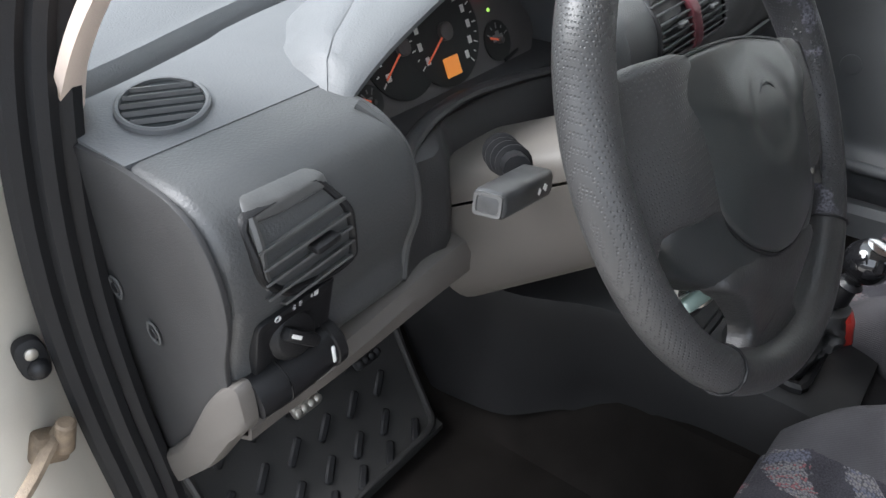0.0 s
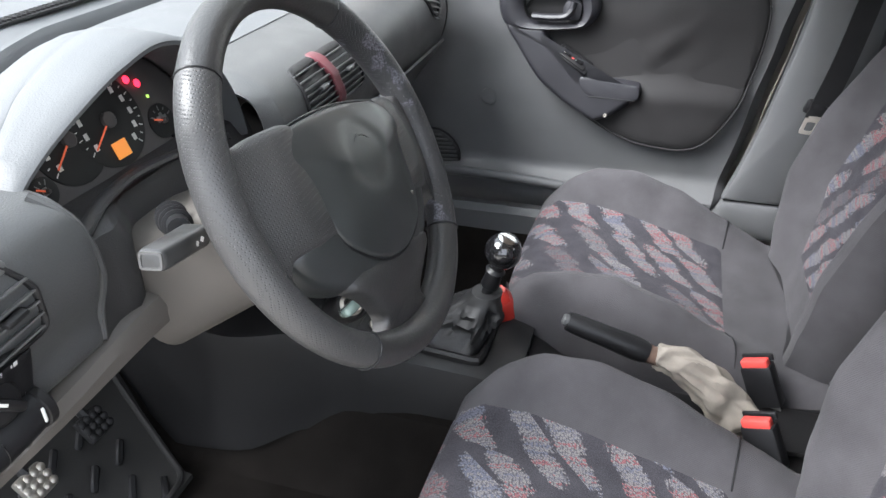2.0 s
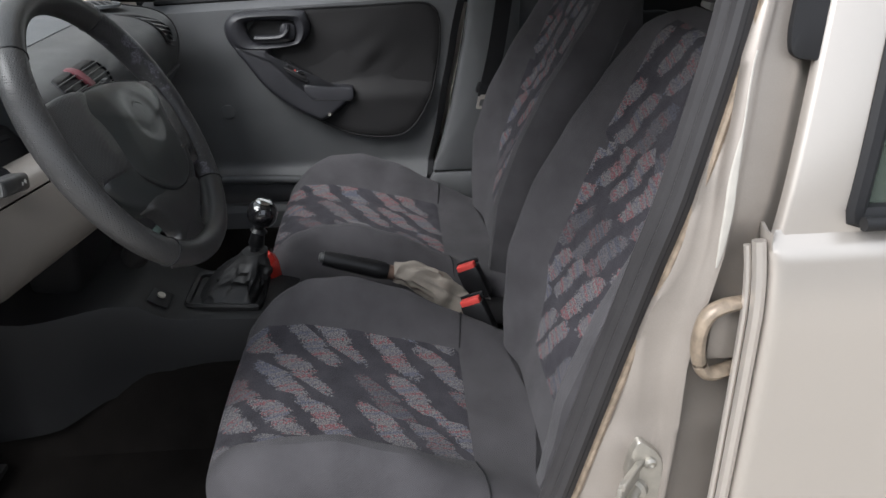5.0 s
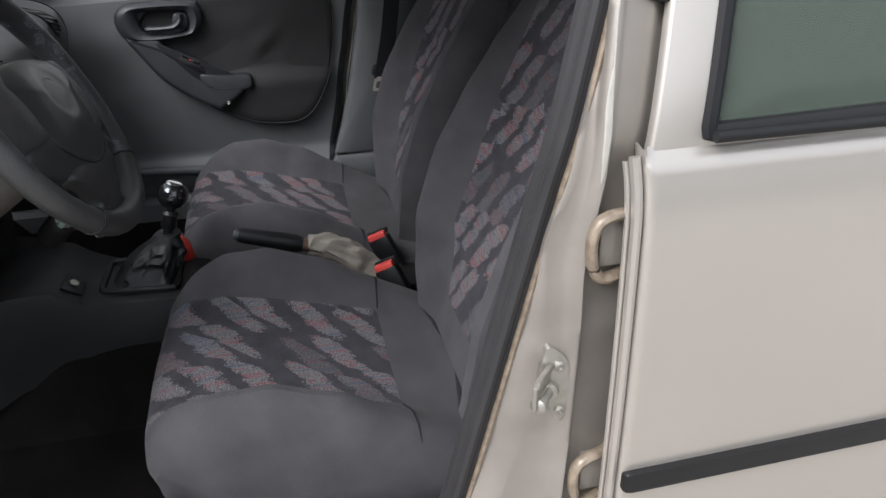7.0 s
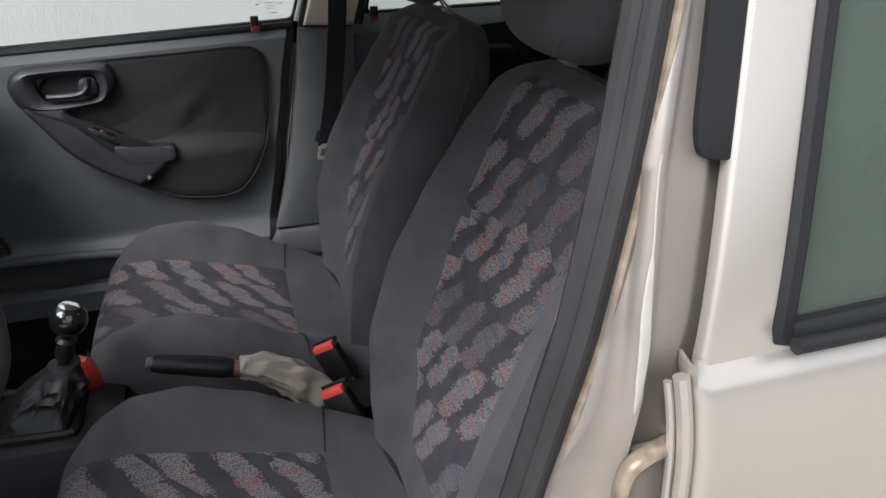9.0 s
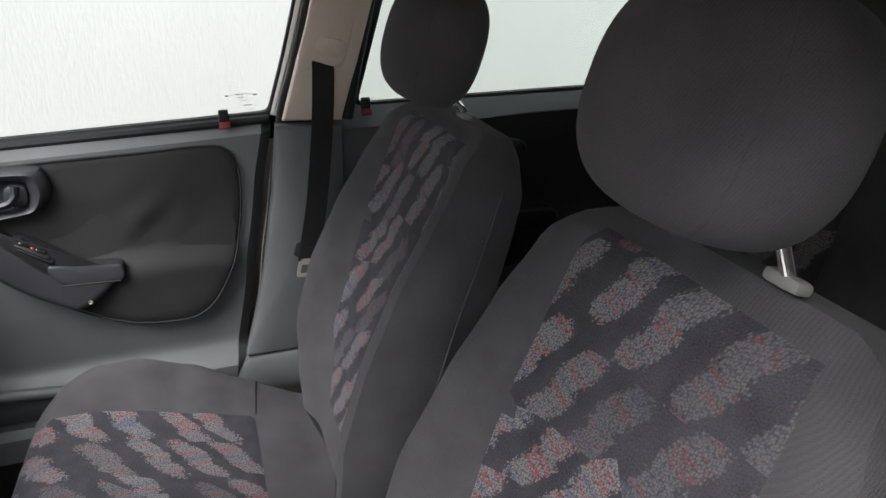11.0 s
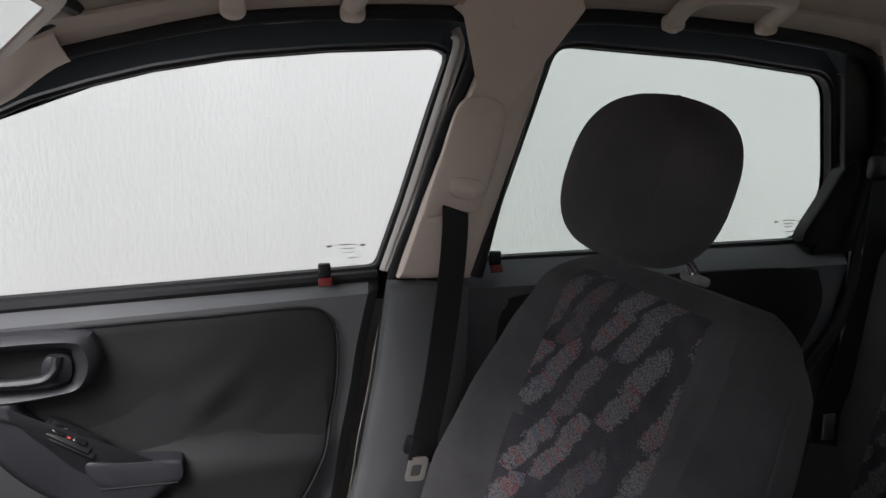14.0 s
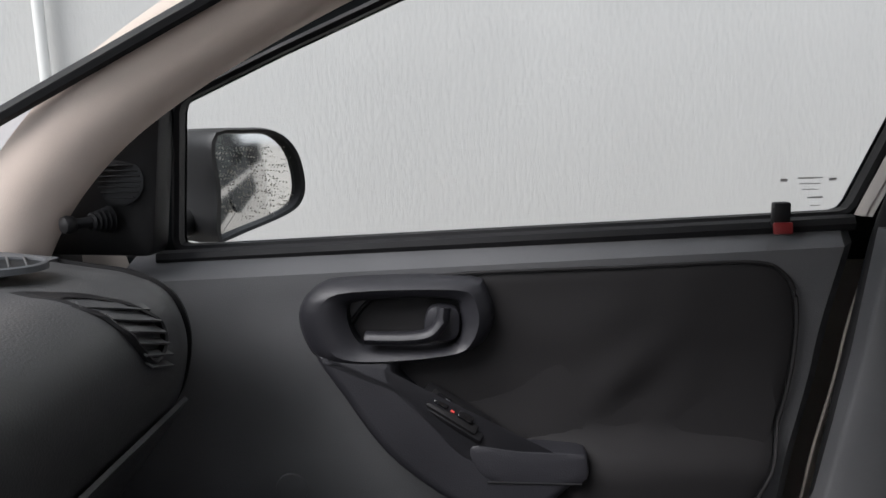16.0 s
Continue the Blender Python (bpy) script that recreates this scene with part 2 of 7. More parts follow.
# Same dash plastic, with the windscreen's light on its top put into the colour.
DASH_LIT_TOP = surface("dash_plastic_lit_top", (0.098, 0.102, 0.106), spec=0.4, rough=0.55, grain=0.5, grain_size=480, spread=0.07)
# Dash plastic with the side's shade in its colour; also the dark column panel.
DASH_SHADED_DARK = surface("dash_plastic_shaded_dark", (0.034, 0.0335, 0.034), spec=0.4, rough=0.5, grain=0.4, grain_size=620, spread=0.1)
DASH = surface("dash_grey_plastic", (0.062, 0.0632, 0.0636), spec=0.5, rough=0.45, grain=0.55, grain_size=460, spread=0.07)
DASH_DARK = surface("charcoal_plastic", (0.0110, 0.0107, 0.0112), spec=0.32, rough=0.48, grain=0.4, grain_size=700)
TAUPE = surface("taupe_plastic", (0.098, 0.089, 0.080), rough=0.55, grain=0.35, grain_size=800, spread=0.07)
PALE = surface("pale_grey_plastic", (0.17, 0.165, 0.16), rough=0.5, grain=0.3, grain_size=800, spread=0.07)
DOOR_PLASTIC = surface("door_grey_plastic", (0.094, 0.0955, 0.0985), rough=0.5, grain=0.5, grain_size=650, spread=0.08)
DOOR_DARK = surface("door_dark_plastic", (0.021, 0.021, 0.025), rough=0.45, grain=0.4, grain_size=650, spread=0.08)
DOOR_CLOTH = surface("door_dark_vinyl", (0.018, 0.0172, 0.0178), spec=0.3, rough=0.68, grain=0.35, grain_size=900, spread=0.12, mottle=9)
VENT_GREY = surface("worn_vent_plastic", (0.085, 0.084, 0.082), rough=0.36, grain=0.15, spread=0.2, mottle=40)
STALK_GREY = surface("worn_stalk_plastic", (0.050, 0.050, 0.050), rough=0.38, grain=0.2, spread=0.25, mottle=60)
BLACK = surface("black_plastic", (0.010, 0.010, 0.011), spec=0.35, rough=0.42, grain=0.15, spread=0.15)
RUBBER = surface("black_rubber", (0.012, 0.012, 0.013), spec=0.28, rough=0.6, grain=0.2, spread=0.2)
SEAT = surface("charcoal_seat_cloth", (0.0625, 0.0600, 0.0640), rough=0.95, grain=1.0, grain_size=850, spread=0.22, spec=0.12, sheen=0.06)
SEAT = ribbed(SEAT)
PATTERN = woven("flecked_seat_cloth")
LEATHER = dimpled("dimpled_black_leather", (0.048, 0.0475, 0.0475), 0.42)
LEATHER_WORN = peeling("peeling_black_leather", (0.034, 0.034, 0.036))
LEATHER_PLAIN = surface("smooth_black_leather", (0.034, 0.0335, 0.0335), rough=0.40, grain=0.5, grain_size=420, spread=0.15)
AIRBAG = surface("airbag_cover_plastic", (0.029, 0.0315, 0.0315), coat=0.15, rough=0.36, grain=0.25, grain_size=900, spread=0.08)
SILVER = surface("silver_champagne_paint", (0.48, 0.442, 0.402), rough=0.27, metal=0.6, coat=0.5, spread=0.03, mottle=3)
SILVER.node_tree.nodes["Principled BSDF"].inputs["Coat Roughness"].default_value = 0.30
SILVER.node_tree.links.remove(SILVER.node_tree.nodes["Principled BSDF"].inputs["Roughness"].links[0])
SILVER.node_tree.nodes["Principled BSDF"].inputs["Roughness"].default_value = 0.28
# Body silver, duller and stained, also darkened for the shade inside the doorway.
SILVER_SHADED = surface("dull_silver_paint_shaded", (0.262, 0.234, 0.208), rough=0.42, metal=0.35, coat=0.15, spread=0.16, mottle=12)
STAINED = surface("stained_beige_paint", (0.245, 0.195, 0.145), rough=0.40, metal=0.25, spread=0.38, mottle=70, grain=0.5, grain_size=160)
SEAL = surface("door_seal_rubber", (0.026, 0.0245, 0.0255), rough=0.55, spec=0.4, grain=0.2, spread=0.2)
SEALANT = surface("pale_sealant", (0.37, 0.35, 0.315), rough=0.5, spread=0.08, mottle=70)
POST_PAINT = surface("taupe_painted_steel", (0.44, 0.405, 0.375), rough=0.38, metal=0.15, coat=0.2, spread=0.06)
CREAM = surface("cream_grey_paint", (0.48, 0.45, 0.39), rough=0.42, spread=0.08, mottle=9)
HEADLINE = surface("taupe_headliner_cloth", (0.56, 0.480, 0.415), rough=0.95, grain=0.6, grain_size=1200, spread=0.07, spec=0.1)
TRIM_BEIGE = surface("beige_pillar_plastic", (0.72, 0.605, 0.525), rough=0.55, grain=0.35, grain_size=800, spread=0.05)
# Taupe carpet darkened to near black; the footwell's shade is in the colour.
CARPET_SHADED = surface("taupe_carpet_shaded", (0.0115, 0.0100, 0.0090), rough=1.0, grain=1.0, grain_size=900, spread=0.3, spec=0.05)
MAT = surface("black_rubber_mat", (0.017, 0.0165, 0.016), rough=0.7, grain=0.3, grain_size=500, spread=0.25)
CHROME = surface("chrome", (0.75, 0.75, 0.76), rough=0.12, metal=1.0, spread=0.03)
STEEL = surface("dull_steel", (0.42, 0.40, 0.36), rough=0.42, metal=0.85, spread=0.15, mottle=60)
GLOSS_BLACK = surface("gloss_black", (0.010, 0.010, 0.011), rough=0.08, coat=1.0, spread=0.1)
BAND_BLACK = surface("smoked_black_band", (0.007, 0.0095, 0.011), rough=0.6, spec=0.2, spread=0.1)
RED_PAINT = surface("red_paint", (0.33, 0.020, 0.013), rough=0.28, coat=0.5, spread=0.08)
RED_PLASTIC = surface("red_plastic", (0.58, 0.065, 0.055), rough=0.4, spread=0.05)
CLIP_RED = surface("dark_red_plastic", (0.17, 0.014, 0.014), rough=0.45, spread=0.1)
DULL_RED = surface("dull_red_plastic", (0.115, 0.028, 0.036), rough=0.42, spread=0.15)
BOOT_CLOTH = surface("beige_cloth", (0.225, 0.200, 0.170), rough=0.9, grain=1.0, grain_size=110, spread=0.14, mottle=22)
BOOT_LEATHER = surface("black_gaiter_leather", (0.013, 0.013, 0.0135), rough=0.55, grain=0.5, grain_size=300)
BELT = surface("black_webbing", (0.009, 0.009, 0.0105), rough=0.8, grain=0.7, grain_size=700)
WHITE = surface("white_print", (0.75, 0.75, 0.73), rough=0.6, spread=0.02)
GREY_PRINT = surface("grey_print", (0.20, 0.20, 0.20), rough=0.7, spread=0.02)
FAINT_PRINT = surface("faint_grey_print", (0.52, 0.52, 0.52), rough=0.7, spread=0.02)
RUST = surface("rusty_steel", (0.17, 0.13, 0.09), rough=0.6, metal=0.3, spread=0.4, mottle=120, grain=0.4)
BROWN_CLOTH = surface("brown_lining", (0.10, 0.062, 0.045), rough=0.9, spread=0.3, mottle=60)
GREEN_FOB = surface("pale_green_plastic", (0.20, 0.27, 0.25), rough=0.2, coat=0.6, spread=0.15, mottle=60)
DIAL = surface("dial_black", (0.012, 0.013, 0.013), rough=0.55, spread=0.1)
BEZEL = surface("bezel_grey", (0.080, 0.075, 0.074), rough=0.55, spread=0.06)
NEEDLE = glow("needle_orange", (0.75, 0.15, 0.07), 0.10)
AMBER = glow("amber_display", (0.80, 0.27, 0.05), 0.16)
TELLTALE = glow("red_telltale", (1.0, 0.02, 0.05), 1.2)
GREEN_LED = glow("green_telltale", (0.35, 0.6, 0.1), 0.5)
GLASS = glass_material("clear_window_glass", (0.94, 0.955, 0.945))
GLASS_SIDE = glass_material("green_side_glass", (0.46, 0.53, 0.47), 0.04, 0.025, 0.42)
GLASS_TINT = glass_material("tinted_window_glass", (0.80, 0.84, 0.815))
MIRROR = surface("mirror_silver", (0.85, 0.86, 0.86), rough=0.02, metal=1.0, spread=0.0)
WALL = plaster("white_stippled_plaster", (0.50, 0.497, 0.489))
GROUND = surface("pale_concrete", (0.32, 0.298, 0.268), rough=0.9, grain=0.6, grain_size=60, spread=0.18, mottle=1.5)
CONCRETE = surface("weathered_concrete", (0.30, 0.292, 0.28), rough=0.9, grain=0.5, grain_size=90, spread=0.2, mottle=2)


# ---- mesh helpers ----
def thing(name, label, category, at=(0, 0, 0), group="", kind=""):
    ob = new(name)
    ob.location = at
    ob.empty_display_size = 0.05
    return tagged(ob, label, category, group, kind)


def part(name, bm, material, parent=None, label="", smooth=True, sharp=38):
    """Links a bmesh, given in the car's axes, as one mesh object under its thing or part."""
    bmesh.ops.recalc_face_normals(bm, faces=bm.faces)
    for e in bm.edges:
        e.smooth = not (len(e.link_faces) == 2 and e.calc_face_angle(0) > radians(sharp))
    for f in bm.faces:
        f.smooth = smooth
    me = bpy.data.meshes.new(name)
    bm.to_mesh(me)
    bm.free()
    me.materials.append(material)
    ob = new(name, me)
    if parent is not None:
        ob.parent = parent
        ob.matrix_parent_inverse = Matrix.Translation(-Vector(parent.location))
    if label:
        ob["label"] = label
    return ob


def curve(points, n=8, closed=False):
    """Points along a smooth curve through the given ones."""
    p = [Vector(q) for q in points]
    out, m = [], len(p)
    for i in range(m if closed else m - 1):
        a, b, c, d = (p[(i + k) % m] if closed else p[min(max(i + k, 0), m - 1)] for k in (-1, 0, 1, 2))
        for j in range(n):
            t = j / n
            out.append(0.5 * (2 * b + (c - a) * t + (2 * a - 5 * b + 4 * c - d) * t * t + (3 * b - a - 3 * c + d) * t ** 3))
    return out if closed else out + [p[-1]]


def grid(rows, closed=False, uvs=None, caps=False):
    bm = bmesh.new()
    v = [[bm.verts.new(q) for q in row] for row in rows]
    layer = bm.loops.layers.uv.new("UVMap") if uvs else None
    n = len(rows[0])
    for i in range(len(rows) - 1):
        for j in range(n if closed else n - 1):
            k = (j + 1) % n
            f = bm.faces.new((v[i][j], v[i][k], v[i + 1][k], v[i + 1][j]))
            if uvs:
                for loop, (a, b) in zip(f.loops, ((i, j), (i, k), (i + 1, k), (i + 1, j))):
                    loop[layer].uv = uvs[a][b]
    if caps:
        for row in (v[0], v[-1]):
            c = bm.verts.new(sum((q.co for q in row), Vector()) / n)
            for j in range(n):
                bm.faces.new((row[j], row[(j + 1) % n], c))
    return bm


def frame_along(path, i):
    a, b = path[max(i - 1, 0)], path[min(i + 1, len(path) - 1)]
    t = (b - a).normalized()
    steep = sum(abs((q - p).normalized().z) for p, q in zip(path, path[1:])) / max(1, len(path) - 1) > 0.75 and max(abs((q - p).normalized().x) for p, q in zip(path, path[1:])) < 0.9
    side = t.cross(Vector((1, 0, 0))) if steep else t.cross(Vector((0, 0, 1))) if abs(t.z) < 0.95 else t.cross(Vector((0, 1, 0)))
    side.normalize()
    return t, side, side.cross(t)


def tube(points, r, n=10, loop=False, flat=1.0, radii=None, twist=0.0):
    """A round or flattened bar swept along points."""
    p = [Vector(q) for q in points]
    rows = []
    for i in range(len(p)):
        if loop:
            t = (p[(i + 1) % len(p)] - p[i - 1]).normalized()
            s = t.cross(Vector((0, 0, 1))) if abs(t.z) < 0.95 else t.cross(Vector((0, 1, 0)))
            s.normalize()
            u = s.cross(t)
        else:
            t, s, u = frame_along(p, i)
        rr = radii[i] if radii else r
        rows.append([p[i] + s * (rr * math.cos(a + twist)) + u * (rr * flat * math.sin(a + twist)) for a in (2 * math.pi * k / n for k in range(n))])
    if loop:
        rows.append(rows[0])
        bm = grid(rows, closed=True)
        bmesh.ops.remove_doubles(bm, verts=bm.verts, dist=1e-6)
        return bm
    return grid(rows, closed=True, caps=True)


def strip(path, normals, width, thick):
    """A flat band, such as webbing, along path; width runs across path and normal."""
    rows = []
    p, ns = [Vector(q) for q in path], [Vector(q).normalized() for q in normals]
    for i in range(len(p)):
        t = (p[min(i + 1, len(p) - 1)] - p[max(i - 1, 0)]).normalized()
        nn = ns[min(i, len(ns) - 1)]
        s = t.cross(nn).normalized() * width / 2
        h = nn * thick / 2
        rows.append([p[i] - s - h, p[i] + s - h, p[i] + s + h, p[i] - s + h])
    return grid(rows, closed=True, caps=True)


def pad(outline, place, depth=0.01, bevel=0.004, dome=0.0, rings=4, hole=None, sink=0.0):
    """A rounded plate over a closed outline (u, v); place(u, v, h) gives the world point. sink: a hollow towards the middle."""
    pts = [Vector((q[0], q[1])) for q in outline]
    c = sum(pts, Vector((0, 0))) / len(pts)
    r = sum((q - c).length for q in pts) / len(pts)
    b = min(bevel / r, 0.6)
    steps = [(1, -depth), (1, -bevel), (1 - 0.3 * b, -0.3 * bevel), (1 - b, 0)]
    inner = [1 - b - (1 - b) * k / rings for k in range(1, rings)]
    steps += [(s, dome * (1 - (s / (1 - b)) ** 2) - sink * min(1, 3 * (1 - s / (1 - b)))) for s in inner]
    rows = [[place(*(c + (q - c) * s), h) for q in pts] for s, h in steps]
    bm = grid(rows, closed=True)
    bm.verts.ensure_lookup_table()
    n = len(pts)
    last = bm.verts[len(rows) * n - n :]
    mid = bm.verts.new(place(*c, dome - sink))
    for j in range(n):
        bm.faces.new((last[j], last[(j + 1) % n], mid))
    bm.verts.ensure_lookup_table()
    bm.faces.new(list(bm.verts[:n]))
    return bm


def rbox(size, m=Matrix(), bevel=0.004, seg=2, taper=1.0):
    bm = bmesh.new()
    bmesh.ops.create_cube(bm, size=1)
    for v in bm.verts:
        k = taper if v.co.z > 0 else 1.0
        v.co = Vector((v.co.x * size[0] * k, v.co.y * size[1] * k, v.co.z * size[2]))
    if bevel:
        bmesh.ops.bevel(bm, geom=list(bm.edges), offset=min(bevel, 0.45 * min(size)), segments=seg, affect="EDGES", profile=0.5)
    bm.transform(m)
    return bm


def lathe(profile, m=Matrix(), n=24):
    """Profile of (radius, height) turned about z."""
    rows = [[m @ Vector((max(r, 1e-5) * math.cos(2 * math.pi * k / n), max(r, 1e-5) * math.sin(2 * math.pi * k / n), h)) for k in range(n)] for r, h in profile]
    return grid(rows, closed=True, caps=True)


def axis(p, d, up=(0, 0, 1)):
    """A matrix at p whose z axis runs along d and whose y axis leans to up."""
    z = Vector(d).normalized()
    x = Vector(up).cross(z)
    x = x.normalized() if x.length > 1e-4 else Vector((1, 0, 0))
    y = z.cross(x)
    m = Matrix((x, y, z)).transposed().to_4x4()
    m.translation = Vector(p)
    return m


def joined(*bms):
    out = bmesh.new()
    me = bpy.data.meshes.new("scratch")
    for b in bms:
        b.to_mesh(me)
        b.free()
        out.from_mesh(me)
    bpy.data.meshes.remove(me)
    return out


def lerp_table(table, x):
    """Smooth reading of a table of (x, value)."""
    if x <= table[0][0]:
        return table[0][1]
    for (a, va), (b, vb) in zip(table, table[1:]):
        if x <= b:
            t = (x - a) / (b - a)
            t = t * t * (3 - 2 * t) * 0.35 + t * 0.65
            return va + (vb - va) * t
    return table[-1][1]


def smooth(a, b, x):
    t = min(1.0, max(0.0, (x - a) / (b - a)))
    return t * t * (3 - 2 * t)


def offset(outline, d):
    """The closed outline moved outwards by d."""
    pts = [Vector((q[0], q[1])) for q in outline]
    n = len(pts)
    area = sum(pts[i].x * pts[(i + 1) % n].y - pts[(i + 1) % n].x * pts[i].y for i in range(n))
    sgn = 1 if area > 0 else -1
    out = []
    for i in range(n):
        a, b = (pts[i] - pts[i - 1]), (pts[(i + 1) % n] - pts[i])
        na, nb = Vector((a.y, -a.x)).normalized() * sgn, Vector((b.y, -b.x)).normalized() * sgn
        m = na + nb
        m = m.normalized() / max(0.5, m.normalized().dot(na)) if m.length > 1e-6 else na
        out.append(pts[i] + m * d)
    return out


def subdiv(outline, step=0.03):
    out = []
    n = len(outline)
    for i in range(n):
        a, b = Vector(outline[i]), Vector(outline[(i + 1) % n])
        k = max(1, int((b - a).length / step))
        out += [a.lerp(b, j / k) for j in range(k)]
    return out


def rounded(outline, r, n=4):
    """A closed polygon with its corners rounded by about r."""
    out = []
    m = len(outline)
    for i in range(m):
        p, a, b = Vector(outline[i][:2]), Vector(outline[i - 1][:2]), Vector(outline[(i + 1) % m][:2])
        ra, rb = min(r, 0.45 * (a - p).length), min(r, 0.45 * (b - p).length)
        s, e = p + (a - p).normalized() * ra, p + (b - p).normalized() * rb
        for k in range(n + 1):
            t = k / n
            out.append(s * (1 - t) ** 2 + p * 2 * t * (1 - t) + e * t * t)
    return out


def band(outline, place, steps):
    """A moulding round a closed outline: steps of (outward offset, height)."""
    return grid([[place(q.x, q.y, h) for q in (offset(outline, d) if d else [Vector((a[0], a[1])) for a in outline])] for d, h in steps] , closed=True)


def thick(bm, t, away=None):
    """Gives a sheet the thickness t, added on the side of the direction away."""
    bmesh.ops.recalc_face_normals(bm, faces=bm.faces)
    other, n = bm.copy(), len(bm.verts)
    for b, k in ((bm, abs(t)), (other, -abs(t))):
        was = sum((v.co for v in b.verts), Vector()) / n
        bmesh.ops.solidify(b, geom=list(b.faces), thickness=k)
        shift = sum((v.co for v in b.verts), Vector()) / len(b.verts) - was
        if away is None or shift.dot(Vector(away)) >= 0:
            return b
    return bm


def facing_x(x0):
    return lambda u, v, h: Vector((x0 - h, u, v))


def straight(table, x):
    """Straight-line reading of a table of (x, value)."""
    return float(np.interp(x, [a for a, _ in table], [b for _, b in table]))


# ---- surroundings ----
bm = bmesh.new()
bmesh.ops.create_grid(bm, x_segments=12, y_segments=12, size=60)
tagged(part("ground", bm, GROUND, smooth=False), "grey concrete yard round the car", "ground", kind="structure")


def yard_wall(name, a, b, height, label):
    d = Vector((b[0] - a[0], b[1] - a[1], 0))
    m = Matrix.Translation(((a[0] + b[0]) / 2, (a[1] + b[1]) / 2, height / 2)) @ Matrix.Rotation(math.atan2(d.y, d.x), 4, "Z")
    return tagged(part(name, rbox((d.length, 0.16, height), m, 0.01), WALL, smooth=False), label, "wall", kind="structure")


yard_wall("wall_east", (1.85, -7.0), (1.85, 4.2), 3.4, "white garden wall of rough stippled plaster beside the car")
yard_wall("wall_north", (-1.2, 4.3), (1.76, 4.3), 1.9, "low white plaster wall ahead of the car")
# Added wall out of view: it holds back low sky light on the open side.
tagged(part("unseen_wall_west", rbox((0.2, 18.0, 1.8), Matrix.Translation((-7.0, -1.0, 0.9)), 0.01), CONCRETE, smooth=False), "unseen plain grey wall, added to close the yard and block low sky light", "wall", kind="structure")
pipe = thing("wall_pipe", "thin white plastic pipe on the plaster wall", "pipe", (1.73, 1.537, 0))
part("pipe", tube([(1.735, 1.537, 0.02), (1.735, 1.537, 3.3)], 0.014, 14), WHITE, pipe)
for z in (0.6, 1.9, 3.0):
    part("bracket", tube([(1.738, 1.537, z - 0.012), (1.738, 1.537, z + 0.012)], 0.019, 14), WHITE, pipe)

# ---- the car's shell: x to the passenger's side, y ahead ----
GX = lambda z: 0.80 - 0.30 * (z - 0.95)
on_glass = lambda u, v, h: Vector((GX(v) - h, u, v))

SILL = lambda y: 0.957 - 0.034 * (y - 0.03)
FRONT_WINDOW = [(0.027, 0.957), (0.40, SILL(0.40)), (0.852, SILL(0.852)), (0.814, 1.108), (0.686, 1.16), (0.561, 1.208), (0.513, 1.230), (0.436, 1.254),
                (0.358, 1.274), (0.254, 1.292), (0.112, 1.306), (-0.04, 1.314), (-0.070, 1.305), (-0.044, 1.212), (-0.008, 1.074)]
REAR_WINDOW = [(-0.161, 0.962), (-0.20, 1.13), (-0.243, 1.315), (-0.28, 1.322), (-0.55, 1.308), (-0.77, 1.285), (-0.80, 1.26), (-0.863, 1.102), (-0.875, 1.06), (-0.846, 0.965)]


def door_x(y, z):
    """The inner face of the front passenger door."""
    x = 0.748 + 0.022 * smooth(0.55, 0.75, y) * smooth(0.84, 0.68, z)
    x += 0.045 * smooth(0.918, 0.955, z) ** 1.3
    x -= 0.045 * smooth(0.46, 0.42, z) - 0.03 * smooth(0.40, 0.33, z)
    return x


def shut_y(z):
    return lerp_table([(0.30, 0.165), (0.398, 0.136), (0.632, 0.088), (0.80, 0.055), (0.955, 0.022)], z)


door = thing("door_1", "closed front passenger door with grey plastic panel and dark vinyl inset", "car door", (0.75, 0.4, 0.3), kind="structure")
rows = []
for i in range(45):
    k = i / 44
    row = []
    for j in range(41):
        z0 = 0.30 + 0.653 * k
        y0, y1 = shut_y(z0), 1.00 - 0.10 * smooth(0.90, 0.945, z0)
        y = y0 + (y1 - y0) * j / 40
        z = 0.30 + (SILL(y) - 0.004 - 0.30) * k
        row.append(Vector((door_x(y, z0) + 0.03 * smooth(0.012, 0, y - y0), y, z)))
    rows.append(row)
part("door_panel", thick(grid(rows), 0.02, (1, 0, 0)), DOOR_PLASTIC, door)


def inset_place(u, v, h):
    crease = 0.004 * noise.noise(Vector((u * 14, v * 14, 1.7))) + 0.003 * math.sin((u * 0.8 + v) * 60) * smooth(0.1, 0.0, abs(u - 0.30)) * smooth(0.12, 0.0, abs(v - 0.77))
    return Vector((door_x(u, v) - 0.006 - h - 0.030 * smooth(0.715, 0.66, v) + crease, u, v))


INSET = curve([(0.52, 0.897), (0.307, 0.903), (0.165, 0.907), (0.122, 0.893), (0.106, 0.855), (0.110, 0.77), (0.130, 0.68), (0.169, 0.60),
               (0.22, 0.553), (0.30, 0.549), (0.389, 0.569), (0.49, 0.630), (0.575, 0.715), (0.635, 0.80), (0.60, 0.87)], 5, closed=True)
part("vinyl_inset", pad(INSET, inset_place, 0.012, 0.005, 0.004, rings=12), DOOR_CLOTH, door, "dark creased vinyl door inset")
part("inset_bead", tube([inset_place(q.x, q.y, 0.0008) for q in offset(INSET, 0.002)], 0.0022, 8, loop=True), DOOR_CLOTH, door)

# inner handle: a rounded surround, a hollow and the lever
SUR = curve([(0.683, 0.862), (0.667, 0.888), (0.628, 0.899), (0.484, 0.899), (0.462, 0.882), (0.455, 0.851), (0.474, 0.817), (0.519, 0.804), (0.592, 0.797), (0.657, 0.801), (0.679, 0.830)], 5, closed=True)
